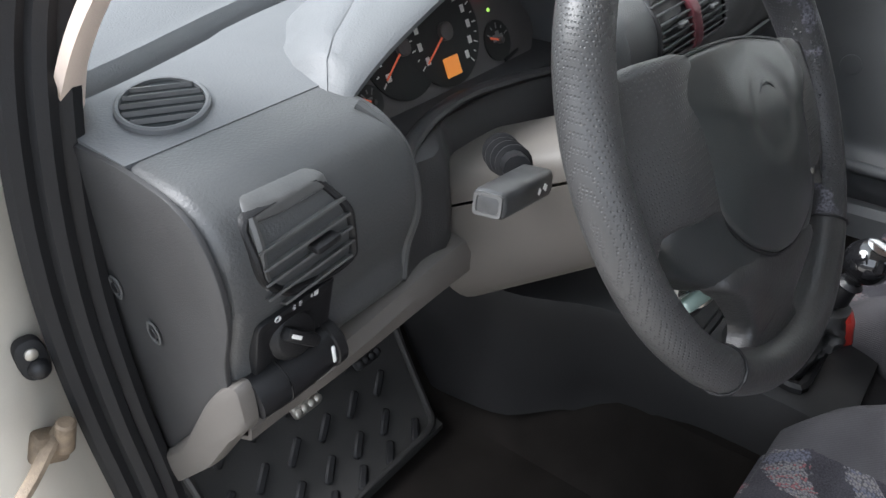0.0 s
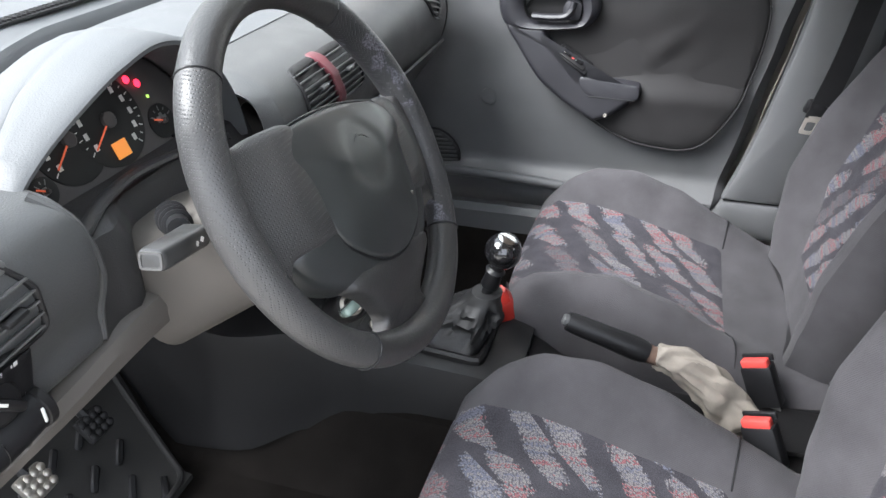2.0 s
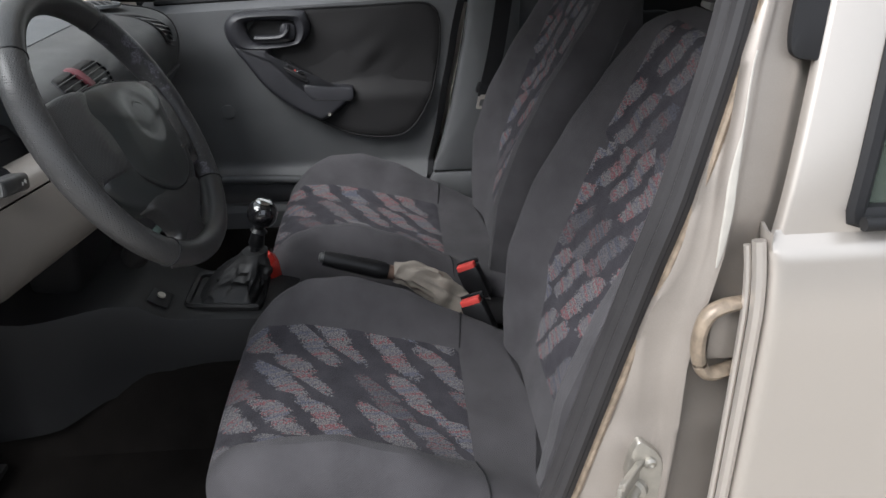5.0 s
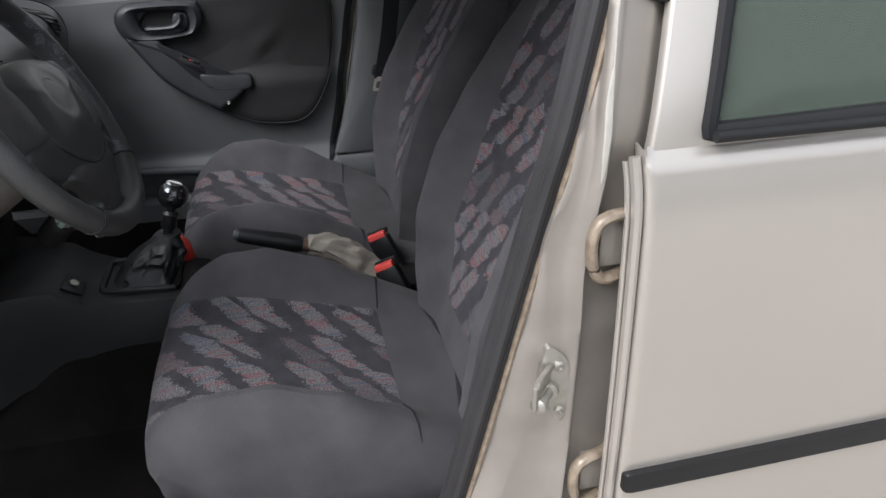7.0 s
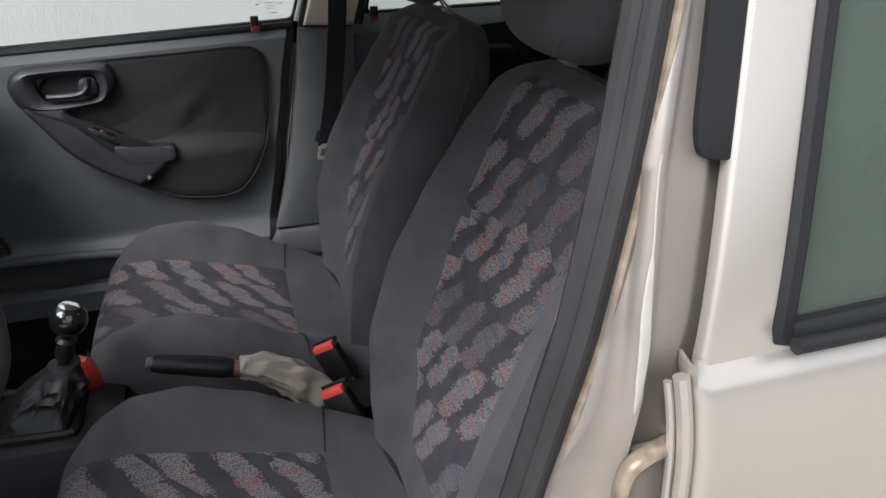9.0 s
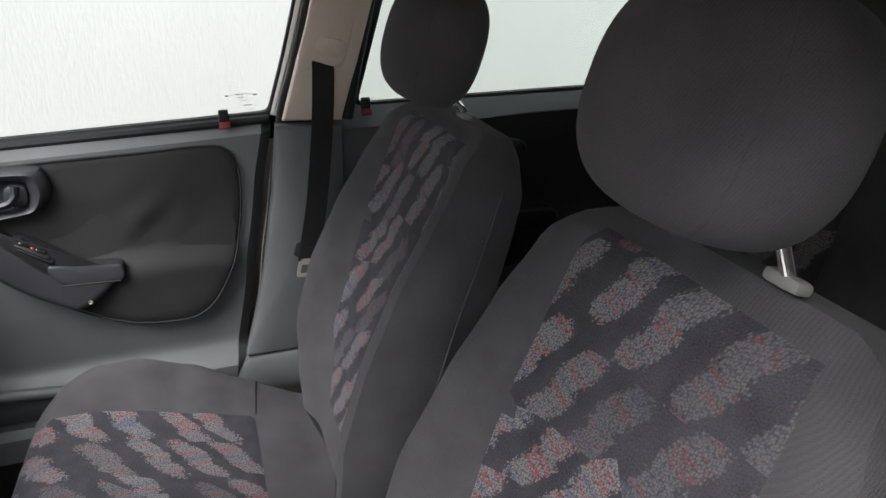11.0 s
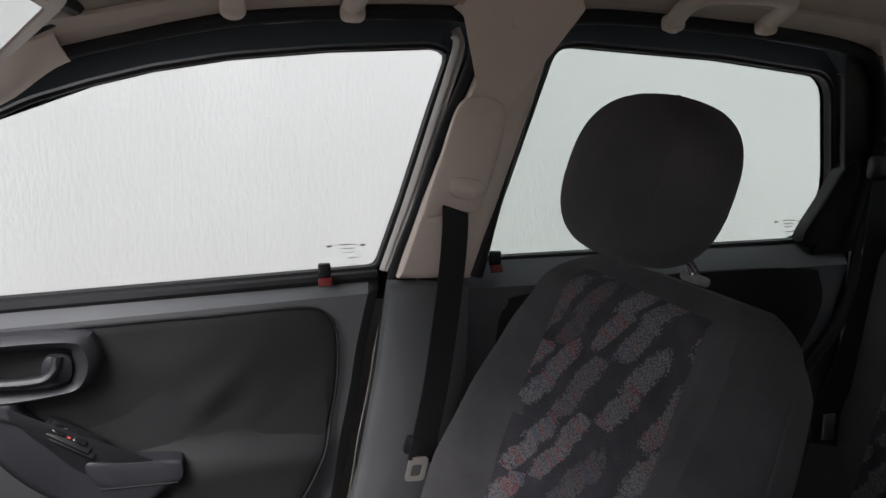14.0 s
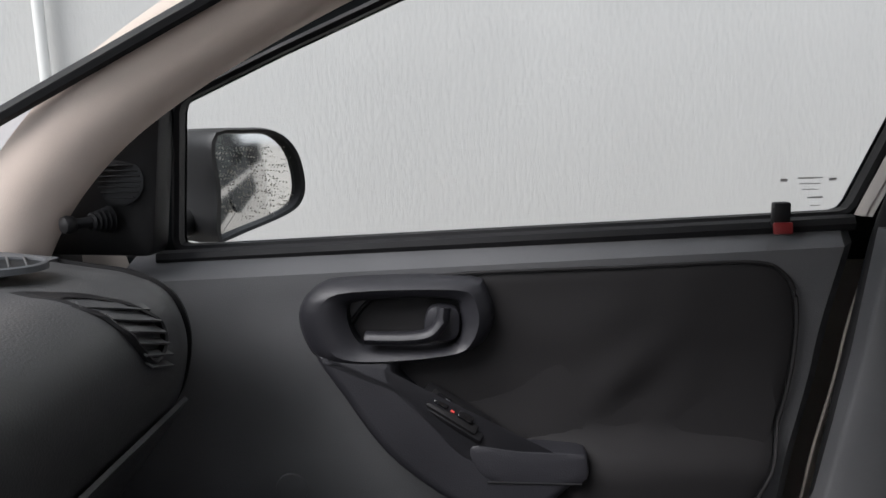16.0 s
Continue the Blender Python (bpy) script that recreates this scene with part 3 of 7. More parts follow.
HOL = curve([(0.626, 0.862), (0.609, 0.875), (0.508, 0.876), (0.494, 0.860), (0.497, 0.832), (0.511, 0.819), (0.595, 0.817), (0.619, 0.832)], 6, closed=True)


def ring_between(outer, inner, place, steps, n=64):
    """Rounded frame between two outlines: steps of (0 outer .. 1 inner, height)."""
    def at_angles(loop):
        pts = [Vector((q[0], q[1])) for q in loop]
        c = sum(([Vector((q[0], q[1])) for q in inner]), Vector((0, 0))) / len(inner)
        out = []
        for k in range(n):
            a = 2 * math.pi * k / n
            d = Vector((math.cos(a), math.sin(a)))
            best = None
            for i in range(len(pts)):
                p, q = pts[i - 1] - c, pts[i] - c
                e = q - p
                den = d.x * e.y - d.y * e.x
                if abs(den) < 1e-12:
                    continue
                t = (p.x * e.y - p.y * e.x) / den
                s = (p.x * d.y - p.y * d.x) / den
                if t > 0 and -1e-6 <= s <= 1 + 1e-6 and (best is None or t > best):
                    best = t
            out.append(c + d * (best or 0.01))
        return out
    a, b = at_angles(outer), at_angles(inner)
    return grid([[place(*(p.lerp(q, s)), h) for p, q in zip(a, b)] for s, h in steps], closed=True)


flat_door = facing_x(0.745)
sur = part("handle_surround", ring_between(SUR, HOL, flat_door, [(0, -0.01), (0, 0.018), (0.15, 0.030), (0.45, 0.036), (0.8, 0.031), (1, 0.022), (1, -0.012)]), DOOR_DARK, door)
part("handle_cup", pad(HOL, facing_x(0.756), 0.004, 0.001), BLACK, sur)
part("lever", joined(tube(curve([(0.718, 0.604, 0.832), (0.714, 0.56, 0.832), (0.712, 0.53, 0.836), (0.712, 0.516, 0.85), (0.714, 0.512, 0.868)], 6), 0.010, 10, flat=0.8, radii=None),
                     pad(curve([(0.527, 0.868), (0.499, 0.866), (0.494, 0.848), (0.50, 0.830), (0.528, 0.828), (0.536, 0.846)], 4, closed=True), facing_x(0.714), 0.012, 0.004, 0.003)), DOOR_DARK, sur)

# curved pull and armrest below the handle
PULL = [(q.x, q.y) for q in curve([(0.666, 0.814, 0), (0.61, 0.812, 0), (0.574, 0.807, 0), (0.567, 0.786, 0), (0.546, 0.764, 0), (0.516, 0.736, 0), (0.490, 0.708, 0), (0.462, 0.700, 0), (0.400, 0.694, 0), (0.357, 0.690, 0), (0.349, 0.680, 0), (0.366, 0.656, 0), (0.408, 0.622, 0), (0.442, 0.606, 0), (0.456, 0.609, 0), (0.520, 0.643, 0), (0.583, 0.692, 0), (0.632, 0.758, 0)], 4, closed=True)]


def grip_at(u, v, h):
    return Vector((0.691 + 0.14 * (v - 0.65) - h, u, v))


def swept_pad(outline, place, depth, bevel):
    """A plate over an outline that may bend inwards: the rim is offset, the face is filled."""
    steps = [(0, -depth), (0, -bevel), (-0.3 * bevel, -0.3 * bevel), (-0.65 * bevel, -0.06 * bevel), (-bevel, 0), (-bevel - 0.0015, 0.0002)]
    rows = [[place(q[0], q[1], h) for q in (outline if not d else offset(outline, d))] for d, h in steps]
    bm = grid(rows, closed=True)
    bm.verts.ensure_lookup_table()
    n = len(outline)
    face = bm.faces.new(bm.verts[5 * n : 6 * n])
    bmesh.ops.triangulate(bm, faces=[face])
    return bm


part("pull_grip", swept_pad(PULL, grip_at, 0.05, 0.013), DOOR_DARK, door, "curved plastic pull grip running into the armrest")
ARM = curve([(0.484, 0.706), (0.433, 0.700), (0.360, 0.695), (0.350, 0.685), (0.356, 0.662), (0.41, 0.661), (0.462, 0.665), (0.483, 0.684)], 5, closed=True)
part("armrest", pad(ARM, lambda u, v, h: grip_at(u, v, h + 0.0012), 0.05, 0.004, 0.001), DOOR_DARK, door)
part("armrest_seam", tube([grip_at(q, 0.6605 + 0.03 * (q - 0.35), 0.001) for q in np.linspace(0.358, 0.466, 8)], 0.0014, 6), BLACK, door)
sw_m = axis((0.711, 0.503, 0.743), (-0.62, -0.30, 0.72), (0, 0.75, 0.66))
part("switch_well", rbox((0.038, 0.088, 0.012), sw_m @ Matrix.Translation((0.002, 0, -0.006)), 0.005), BLACK, door)
wsw = part("window_switch", rbox((0.028, 0.068, 0.008), sw_m, 0.004), DASH_DARK, door, "dark window switch plate")
part("switch_button", rbox((0.015, 0.020, 0.006), sw_m @ Matrix.Translation((0, -0.014, 0.006)), 0.003), GLOSS_BLACK, wsw)
part("switch_button", rbox((0.015, 0.020, 0.006), sw_m @ Matrix.Translation((0, 0.018, 0.006)), 0.003), GLOSS_BLACK, wsw)
part("switch_lamp", rbox((0.003, 0.005, 0.0014), sw_m @ Matrix.Translation((-0.005, 0.002, 0.0062)), 0.0005), RED_PLASTIC, wsw)
for y, z, mt in ((0.452, 0.621, BLACK), (0.421, 0.623, STEEL)):
    part("screw", lathe([(0.0055, 0), (0.0055, 0.0015), (0.003, 0.0025), (0.0015, 0.001)], axis((0.690, y, z), (-1, 0, 0)), 14), mt, door)
part("plug", pad([(0.716 + 0.021 * math.cos(a), 0.618 + 0.021 * math.sin(a)) for a in np.linspace(0, 2 * math.pi, 28)[:-1]], facing_x(0.764), 0.012, 0.0015), DOOR_PLASTIC, door, "round plastic plug")
spk = part("speaker_grille", lathe([(0.080, -0.02), (0.080, 0.004), (0.075, 0.006), (0.0, 0.005)], axis((0.752, 0.868, 0.442), (-1, -0.12, 0.05)), 32), BLACK, door, "round black slatted speaker grille")
for k in range(13):
    z = -0.066 + 0.011 * k
    w = 2 * math.sqrt(max(0.0, 0.073 ** 2 - z * z))
    part("slat", rbox((w, 0.005, 0.005), axis((0.752, 0.868, 0.442), (-1, -0.12, 0.05)) @ Matrix.Translation((0, z, 0.0075)), 0.0012, 1), DASH, spk)
part("bin_ledge", tube(curve([(0.702, 0.85, 0.436), (0.700, 0.68, 0.436), (0.700, 0.50, 0.424), (0.702, 0.32, 0.385), (0.715, 0.17, 0.345)], 6), 0.013, 10), DOOR_PLASTIC, door)

# window seals, glass and the dark rain visor over the window
W1 = subdiv(rounded(FRONT_WINDOW, 0.012, 2), 0.04)
W2 = subdiv(rounded(REAR_WINDOW, 0.02, 3), 0.04)
win = tagged(part("window_1", pad(W1, on_glass, 0.004, 0.0005), GLASS, smooth=False), "clear front passenger window, fully raised", "car window", kind="structure")
win.visible_shadow = False
part("door_frame", band(W1, on_glass, [(0.0, -0.016), (0.085, -0.016), (0.085, -0.024), (0.0, -0.024)]), BAND_BLACK, win)
part("window_seal", band(W1, on_glass, [(-0.002, -0.012), (-0.002, 0.006), (0.003, 0.009), (0.007, 0.006), (0.007, -0.012)]), RUBBER, win)
TOPV = [(0.814, 1.108), (0.686, 1.16), (0.561, 1.208), (0.436, 1.254), (0.358, 1.274), (0.254, 1.292), (0.112, 1.306), (-0.06, 1.315)]
part("rain_visor", thick(grid([[on_glass(y, z - 0.004, -0.012) for y, z in TOPV], [on_glass(y - 0.004, z + 0.022, -0.02) for y, z in TOPV], [on_glass(y - 0.008, z + 0.046, -0.012) for y, z in TOPV]]), 0.003), BAND_BLACK, win, "dark smoked rain visor")
win2 = tagged(part("window_2", pad(W2, on_glass, 0.004, 0.0005), GLASS_TINT, smooth=False), "closed rear passenger window with a green tint", "car window", kind="structure")
win2.visible_shadow = False
part("door_frame", band(W2, on_glass, [(0.0, -0.016), (0.115, -0.016), (0.115, -0.024), (0.0, -0.024)]), BAND_BLACK, win2)
part("window_seal", band(W2, on_glass, [(-0.002, -0.012), (-0.002, 0.006), (0.003, 0.009), (0.007, 0.006), (0.007, -0.012)]), RUBBER, win2)
TOPR = [(-0.22, 1.318), (-0.28, 1.322), (-0.55, 1.308), (-0.77, 1.285), (-0.815, 1.25)]
part("rain_visor", thick(grid([[on_glass(y, z - 0.004, -0.012) for y, z in TOPR], [on_glass(y, z + 0.022, -0.02) for y, z in TOPR], [on_glass(y, z + 0.044, -0.012) for y, z in TOPR]]), 0.003), BAND_BLACK, win2, "dark smoked rain visor")

# sill strip between glass and panel, the painted shut face and its rubber
part("sill_rubber", tube([on_glass(y, SILL(y), 0.022) - Vector((0, 0, 0.010)) for y in np.linspace(0.03, 0.87, 20)], 0.010, 8), RUBBER, door)
post_l = curve([(0.670, -0.066, 1.326), (0.678, -0.070, 1.308), (0.707, -0.046, 1.212), (0.749, -0.010, 1.074), (0.784, 0.025, 0.955)], 6)
post_r = curve([(0.655, -0.076, 1.340), (0.664, -0.086, 1.305), (0.687, -0.066, 1.226), (0.723, -0.031, 1.098), (0.761, 0.015, 0.955)], 6)
post = [[l_, l_.lerp(r_, 0.10) + Vector((-0.005, 0, 0)), l_.lerp(r_, 0.45) + Vector((-0.007, 0, 0)), l_.lerp(r_, 0.55) + Vector((-0.001, 0, 0)), l_.lerp(r_, 0.90) + Vector((-0.003, 0, 0)), r_] for l_, r_ in zip(post_l, post_r)]
part("window_post", thick(grid(post), 0.006, (1, 0, 0)), POST_PAINT, door, "taupe painted window post")
shut = [Vector((0.752, shut_y(z) - 0.010, z)) for z in np.linspace(0.955, 0.32, 24)]
part("shut_edge", tube(shut, 0.0020, 8), SILVER_SHADED, door, "bare painted door edge")

seal_path = curve([(0.628, -0.086, 1.348), (0.646, -0.098, 1.305), (0.659, -0.087, 1.262), (0.687, -0.059, 1.180), (0.718, -0.025, 1.057), (0.745, 0.006, 0.955), (0.743, 0.035, 0.80), (0.735, 0.066, 0.632), (0.73, 0.112, 0.40), (0.73, 0.15, 0.31)], 6)
tagged(part("door_seal", tube(seal_path, 0.0115, 10), RUBBER), "black rubber door seal on the pillar", "door seal", kind="structure")
top_seal = curve([(0.715, 1.00, 0.92), (0.700, 0.955, 1.005), (0.690, 0.89, 1.070), (0.682, 0.80, 1.135), (0.668, 0.686, 1.205), (0.664, 0.561, 1.254), (0.658, 0.436, 1.298), (0.652, 0.254, 1.338), (0.650, 0.112, 1.352), (0.652, -0.07, 1.358), (0.664, -0.10, 1.345)], 6)
tagged(part("door_seal", tube(top_seal, 0.011, 10), RUBBER), "black rubber seal round the door opening", "door seal", kind="structure")
rear_seal = curve([(0.715, -0.125, 0.95), (0.690, -0.155, 1.10), (0.655, -0.205, 1.30), (0.648, -0.235, 1.345), (0.648, -0.30, 1.362), (0.648, -0.55, 1.352), (0.655, -0.78, 1.330), (0.668, -0.87, 1.28), (0.70, -0.925, 1.12), (0.735, -0.935, 0.96), (0.735, -0.90, 0.80), (0.735, -0.70, 0.58)], 6)
tagged(part("door_seal", tube(rear_seal, 0.012, 10), RUBBER), "black rubber seal round the rear door opening", "door seal", kind="structure")

# centre pillar trims
TX = lambda z: 0.712 - 0.26 * (z - 0.95)
on_trim = lambda u, v, h: Vector((TX(v) - h, u, v))
pil = thing("pillar_trim", "beige centre pillar cover above a dark grey lower cover", "pillar trim", (0.7, 0, 0.4), kind="structure")
UP = [(0.007, 0.952), (-0.115, 0.945), (-0.150, 1.08), (-0.190, 1.24), (-0.208, 1.318), (-0.222, 1.345), (-0.256, 1.368), (-0.250, 1.380), (-0.075, 1.378), (-0.062, 1.366), (-0.088, 1.345), (-0.099, 1.312), (-0.096, 1.268), (-0.062, 1.176), (-0.029, 1.078)]
part("upper_cover", pad(subdiv(UP, 0.03), on_trim, 0.05, 0.008, 0.006, rings=5), TRIM_BEIGE, pil, "beige plastic upper pillar cover")
SLID = curve([(-0.026, 1.06), (-0.048, 1.15), (-0.068, 1.222), (-0.092, 1.240), (-0.124, 1.238), (-0.145, 1.215), (-0.139, 1.15), (-0.124, 1.085), (-0.110, 1.060), (-0.066, 1.060)], 5, closed=True)
slid = part("belt_slider", pad(SLID, lambda u, v, h: Vector((TX(v) - 0.008 - h, u, v)), 0.012, 0.006, 0.006), TRIM_BEIGE, pil)
part("thumb_grip", pad(curve([(-0.068, 1.118), (-0.112, 1.112), (-0.121, 1.094), (-0.098, 1.082), (-0.064, 1.092)], 5, closed=True), lambda u, v, h: Vector((TX(v) - 0.018 - h, u, v)), 0.01, 0.004, 0.006), TRIM_BEIGE, slid)
part("cover_plug", pad([(-0.148 + 0.011 * math.cos(a), 1.345 + 0.011 * math.sin(a)) for a in np.linspace(0, 2 * math.pi, 20)[:-1]], lambda u, v, h: Vector((TX(v) - 0.0085 - h, u, v)), 0.004, 0.001), TRIM_BEIGE, pil)
LOW = [(0.022, 0.947), (-0.112, 0.940), (-0.108, 0.80), (-0.075, 0.60), (-0.02, 0.432), (0.134, 0.432), (0.107, 0.52), (0.077, 0.63), (0.043, 0.80)]
part("lower_cover", pad(subdiv(LOW, 0.04), facing_x(0.705), 0.03, 0.008, 0.012, rings=5), DOOR_PLASTIC, pil, "dark grey lower pillar cover")
FOOT = [(0.129, 0.428), (-0.02, 0.428), (-0.03, 0.34), (0.20, 0.33), (0.165, 0.385)]
part("sill_cover", pad(subdiv(FOOT, 0.03), facing_x(0.704), 0.03, 0.008, 0.006), DOOR_PLASTIC, pil)

# rear passenger door
def rdoor_x(y, z):
    return 0.752 + 0.040 * smooth(0.92, 0.962, z)


door2 = thing("door_2", "closed rear passenger door with a dark grey panel", "car door", (0.75, -0.6, 0.3), kind="structure")
rows = []
for i in range(30):
    z = 0.32 + (0.962 - 0.32) * i / 29
    y0 = -0.112 if z > 0.5 else -0.05
    y1 = lerp_table([(0.32, -0.45), (0.55, -0.62), (0.70, -0.80), (0.80, -0.90), (0.96, -0.935)], z)
    rows.append([Vector((rdoor_x(y0 + (y1 - y0) * j / 20, z), y0 + (y1 - y0) * j / 20, z)) for j in range(21)])
part("door_panel", thick(grid(rows), 0.02, (1, 0, 0)), DOOR_PLASTIC, door2)
RIN = curve([(-0.172, 0.84), (-0.19, 0.885), (-0.23, 0.905), (-0.53, 0.922), (-0.82, 0.918), (-0.868, 0.895), (-0.873, 0.82), (-0.80, 0.70), (-0.69, 0.60), (-0.45, 0.55), (-0.20, 0.56), (-0.165, 0.68)], 5, closed=True)
part("vinyl_inset", pad(RIN, lambda u, v, h: Vector((rdoor_x(u, v) - h - 0.03 * smooth(0.70, 0.65, v), u, v)), 0.012, 0.005, 0.002, rings=8), DOOR_CLOTH, door2, "dark vinyl door inset")
part("armrest", pad(curve([(-0.36, 0.70), (-0.58, 0.70), (-0.62, 0.68), (-0.60, 0.65), (-0.36, 0.645), (-0.32, 0.67)], 5, closed=True), facing_x(0.700), 0.05, 0.01, 0.003), DASH_DARK, door2)
part("door_pull", pad(curve([(-0.40, 0.86), (-0.52, 0.865), (-0.55, 0.84), (-0.52, 0.81), (-0.40, 0.805), (-0.37, 0.83)], 5, closed=True), facing_x(0.735), 0.02, 0.008, 0.003), BLACK, door2)
part("quarter_cover", pad(curve([(-0.820, 0.966), (-0.845, 1.06), (-0.862, 1.115), (-0.885, 1.13), (-0.905, 1.10), (-0.915, 0.96)], 4, closed=True), lambda u, v, h: Vector((GX(v) - 0.035 - h, u, v)), 0.03, 0.008, 0.004), BLACK, door2, "black plastic corner cover")
part("window_post", pad([(-0.80, 1.285), (-0.845, 1.20), (-0.872, 1.11), (-0.905, 1.11), (-0.895, 1.20), (-0.850, 1.30)], lambda u, v, h: Vector((GX(v) - 0.024 - h, u, v)), 0.02, 0.004), BLACK, door2)

# roof lining, its edge, the rear pillars and the quarter window
def rail(y):
    return (lerp_table([(-1.35, 0.615), (-0.9, 0.628), (-0.3, 0.632), (0.2, 0.632), (0.45, 0.625), (0.62, 0.60)], y),
            lerp_table([(-1.35, 1.25), (-1.1, 1.305), (-0.9, 1.335), (-0.6, 1.362), (-0.3, 1.376), (0.0, 1.374), (0.25, 1.352), (0.45, 1.312), (0.62, 1.262)], y))


rows = []
for i in range(41):
    y = 0.56 - 1.72 * i / 40
    xr, zr = rail(y)
    crown = 0.068 - 0.028 * smooth(0.3, 0.56, y)
    row = []
    for j in range(-16, 17):
        s = math.sin(j / 32 * math.pi)
        row.append(Vector((xr * s, y, zr + crown * (1 - abs(s) ** 10) + 0.003 * math.sin(s * 9))))
    rows.append(row)
tagged(part("ceiling", thick(grid(rows), 0.02, (0, 0, 1)), HEADLINE), "taupe cloth roof lining of the car", "roof lining", kind="structure")
rows = []
for i in range(41):
    y = 0.56 - 1.96 * i / 40
    xr, zr = rail(y)
    rows.append([Vector((xr - 0.03, y, zr + 0.014)), Vector((xr + 0.004, y, zr + 0.002)), Vector((xr + 0.022, y, zr - 0.008)), Vector((xr + 0.034, y, zr - 0.020))])
tagged(part("trim", thick(grid(rows), 0.006, (1, 0, 1)), HEADLINE), "cloth-covered roof rail over the passenger doors", "roof rail", kind="structure")
tagged(part("trim", thick(grid([[Vector((-q.x, q.y, q.z)) for q in r] for r in rows]), 0.006, (-1, 0, 1)), HEADLINE), "cloth-covered roof rail over the open door", "roof rail", kind="structure")

QUARTER = curve([(-0.965, 1.193), (-0.995, 1.187), (-1.07, 1.13), (-1.155, 1.07), (-1.26, 0.995), (-1.21, 0.982), (-1.05, 0.988), (-1.025, 1.0), (-0.995, 1.10)], 4, closed=True)
COUT = [(-0.80, 1.355), (-0.90, 1.350), (-1.10, 1.32), (-1.40, 1.24), (-1.60, 0.95), (-1.30, 0.93), (-1.0, 0.93), (-0.93, 0.935), (-0.915, 1.12), (-0.872, 1.27)]
tagged(part("wall_rear_side", ring_between(subdiv(COUT, 0.05), QUARTER, lambda u, v, h: Vector((TX(v) + 0.01 - h, u, v)), [(0, 0), (0.5, 0.008), (0.9, 0.006), (1, -0.03)], 72), HEADLINE), "taupe-covered rear pillar with a small triangular window", "rear pillar", kind="structure")
qw = tagged(part("window_3", pad(QUARTER, lambda u, v, h: Vector((TX(v) + 0.035 - h, u, v)), 0.003, 0.0005), GLASS, smooth=False), "small triangular quarter window", "car window", kind="structure")
qw.visible_shadow = False
part("window_seal", band(QUARTER, lambda u, v, h: Vector((TX(v) + 0.01 - h, u, v)), [(-0.004, -0.025), (-0.004, 0.006), (0.001, 0.009), (0.004, 0.006), (0.004, -0.02)]), RUBBER, qw)

REARF = [(-0.79, 1.345), (-0.80, 1.29), (-0.862, 1.12), (-0.872, 1.05), (-0.85, 0.94), (-0.975, 0.94), (-0.965, 1.05), (-0.945, 1.20), (-0.91, 1.34)]
tagged(part("trim", pad(subdiv(REARF, 0.04), lambda u, v, h: Vector((TX(v) + 0.050 - h, u, v)), 0.012, 0.004), BLACK), "black inner frame behind the rear door window", "window frame", kind="structure")

# windscreen pillar trim
ap = curve([(0.672, 1.02, 0.93), (0.668, 0.965, 1.02), (0.662, 0.885, 1.100), (0.655, 0.78, 1.168), (0.645, 0.66, 1.228), (0.635, 0.54, 1.278), (0.630, 0.46, 1.306)], 6)
def pillar_rows(path, side):
    rows = []
    for i, p in enumerate(path):
        a, b = path[max(i - 1, 0)], path[min(i + 1, len(path) - 1)]
        t = (b - a).normalized()
        up = Vector((0, t.z, -t.y)) * -1
        if up.z < 0:
            up = -up
        w = 0.047 * (1 - 0.5 * smooth(0.56, 0.46, p.y))
        rows.append([Vector((side * (p.x + dx), p.y, p.z)) + Vector((0, up.y, up.z)) * du for dx, du in
                     ((0.03, -w - 0.004), (0.012, -w), (-0.008, -0.5 * w), (-0.016, 0.1 * w), (-0.010, 0.66 * w), (0.002, 0.72 * w), (0.012, 0.74 * w))])
    return rows
tagged(part("trim", thick(grid(pillar_rows(ap, 1)), 0.008, (1, 0, 0)), TRIM_BEIGE), "beige windscreen pillar cover", "pillar trim", kind="structure")
tagged(part("trim", thick(grid([[q + Vector((0.014, 0, 0)) for q in r] for r in pillar_rows(ap, -1)]), 0.008, (-1, 0, 0)), TRIM_BEIGE), "beige windscreen pillar cover by the open door", "pillar trim", kind="structure")
rows = []
for s in np.linspace(-1, 1, 17):
    rows.append([Vector((s * (0.66 - 0.05 * k), 1.36 - 0.87 * k - 0.10 * abs(s) ** 2 * (1 - 0.4 * k), 0.975 + 0.385 * k - 0.02 * abs(s) ** 2)) for k in np.linspace(0, 1, 9)])
ws = tagged(part("windscreen", thick(grid(rows), 0.004), GLASS), "clear curved windscreen", "windscreen", kind="structure")
ws.visible_shadow = False
edge = [r[-1] for r in rows]
part("screen_edge", tube(edge, 0.012, 8), RUBBER, ws)
part("screen_edge", tube([q + Vector((0, 0, 0.0)) for q in rows[-1]], 0.009, 8), RUBBER, ws)
part("screen_edge", tube([q + Vector((0, 0, 0.0)) for q in rows[0]], 0.009, 8), RUBBER, ws)

# floor pan, carpet and sills
tagged(part("trim", thick(grid([[Vector((0.728, y, 0.350)), Vector((0.700, y, 0.352)), Vector((0.682, y, 0.338)), Vector((0.672, y, 0.290)), Vector((0.655, y, 0.250))] for y in np.linspace(0.14, 1.10, 8)]), 0.004, (1, 0, -1)), DOOR_PLASTIC), "grey plastic sill trim below the passenger door", "sill trim", kind="structure")
rows = []
for i in range(33):
    y = -1.3 + 2.65 * i / 32
    row = []
    for j in range(49):
        x = -0.70 + 1.40 * j / 48
        z = 0.235 + 0.13 * smooth(0.20, 0.115, abs(x)) * smooth(1.25, 0.9, y) + 0.42 * smooth(1.00, 1.35, y) + 0.07 * smooth(0.60, 0.70, abs(x))
        row.append(Vector((x, y, z + 0.002 * noise.noise(Vector((x * 30, y * 30, 0))))))
    rows.append(row)
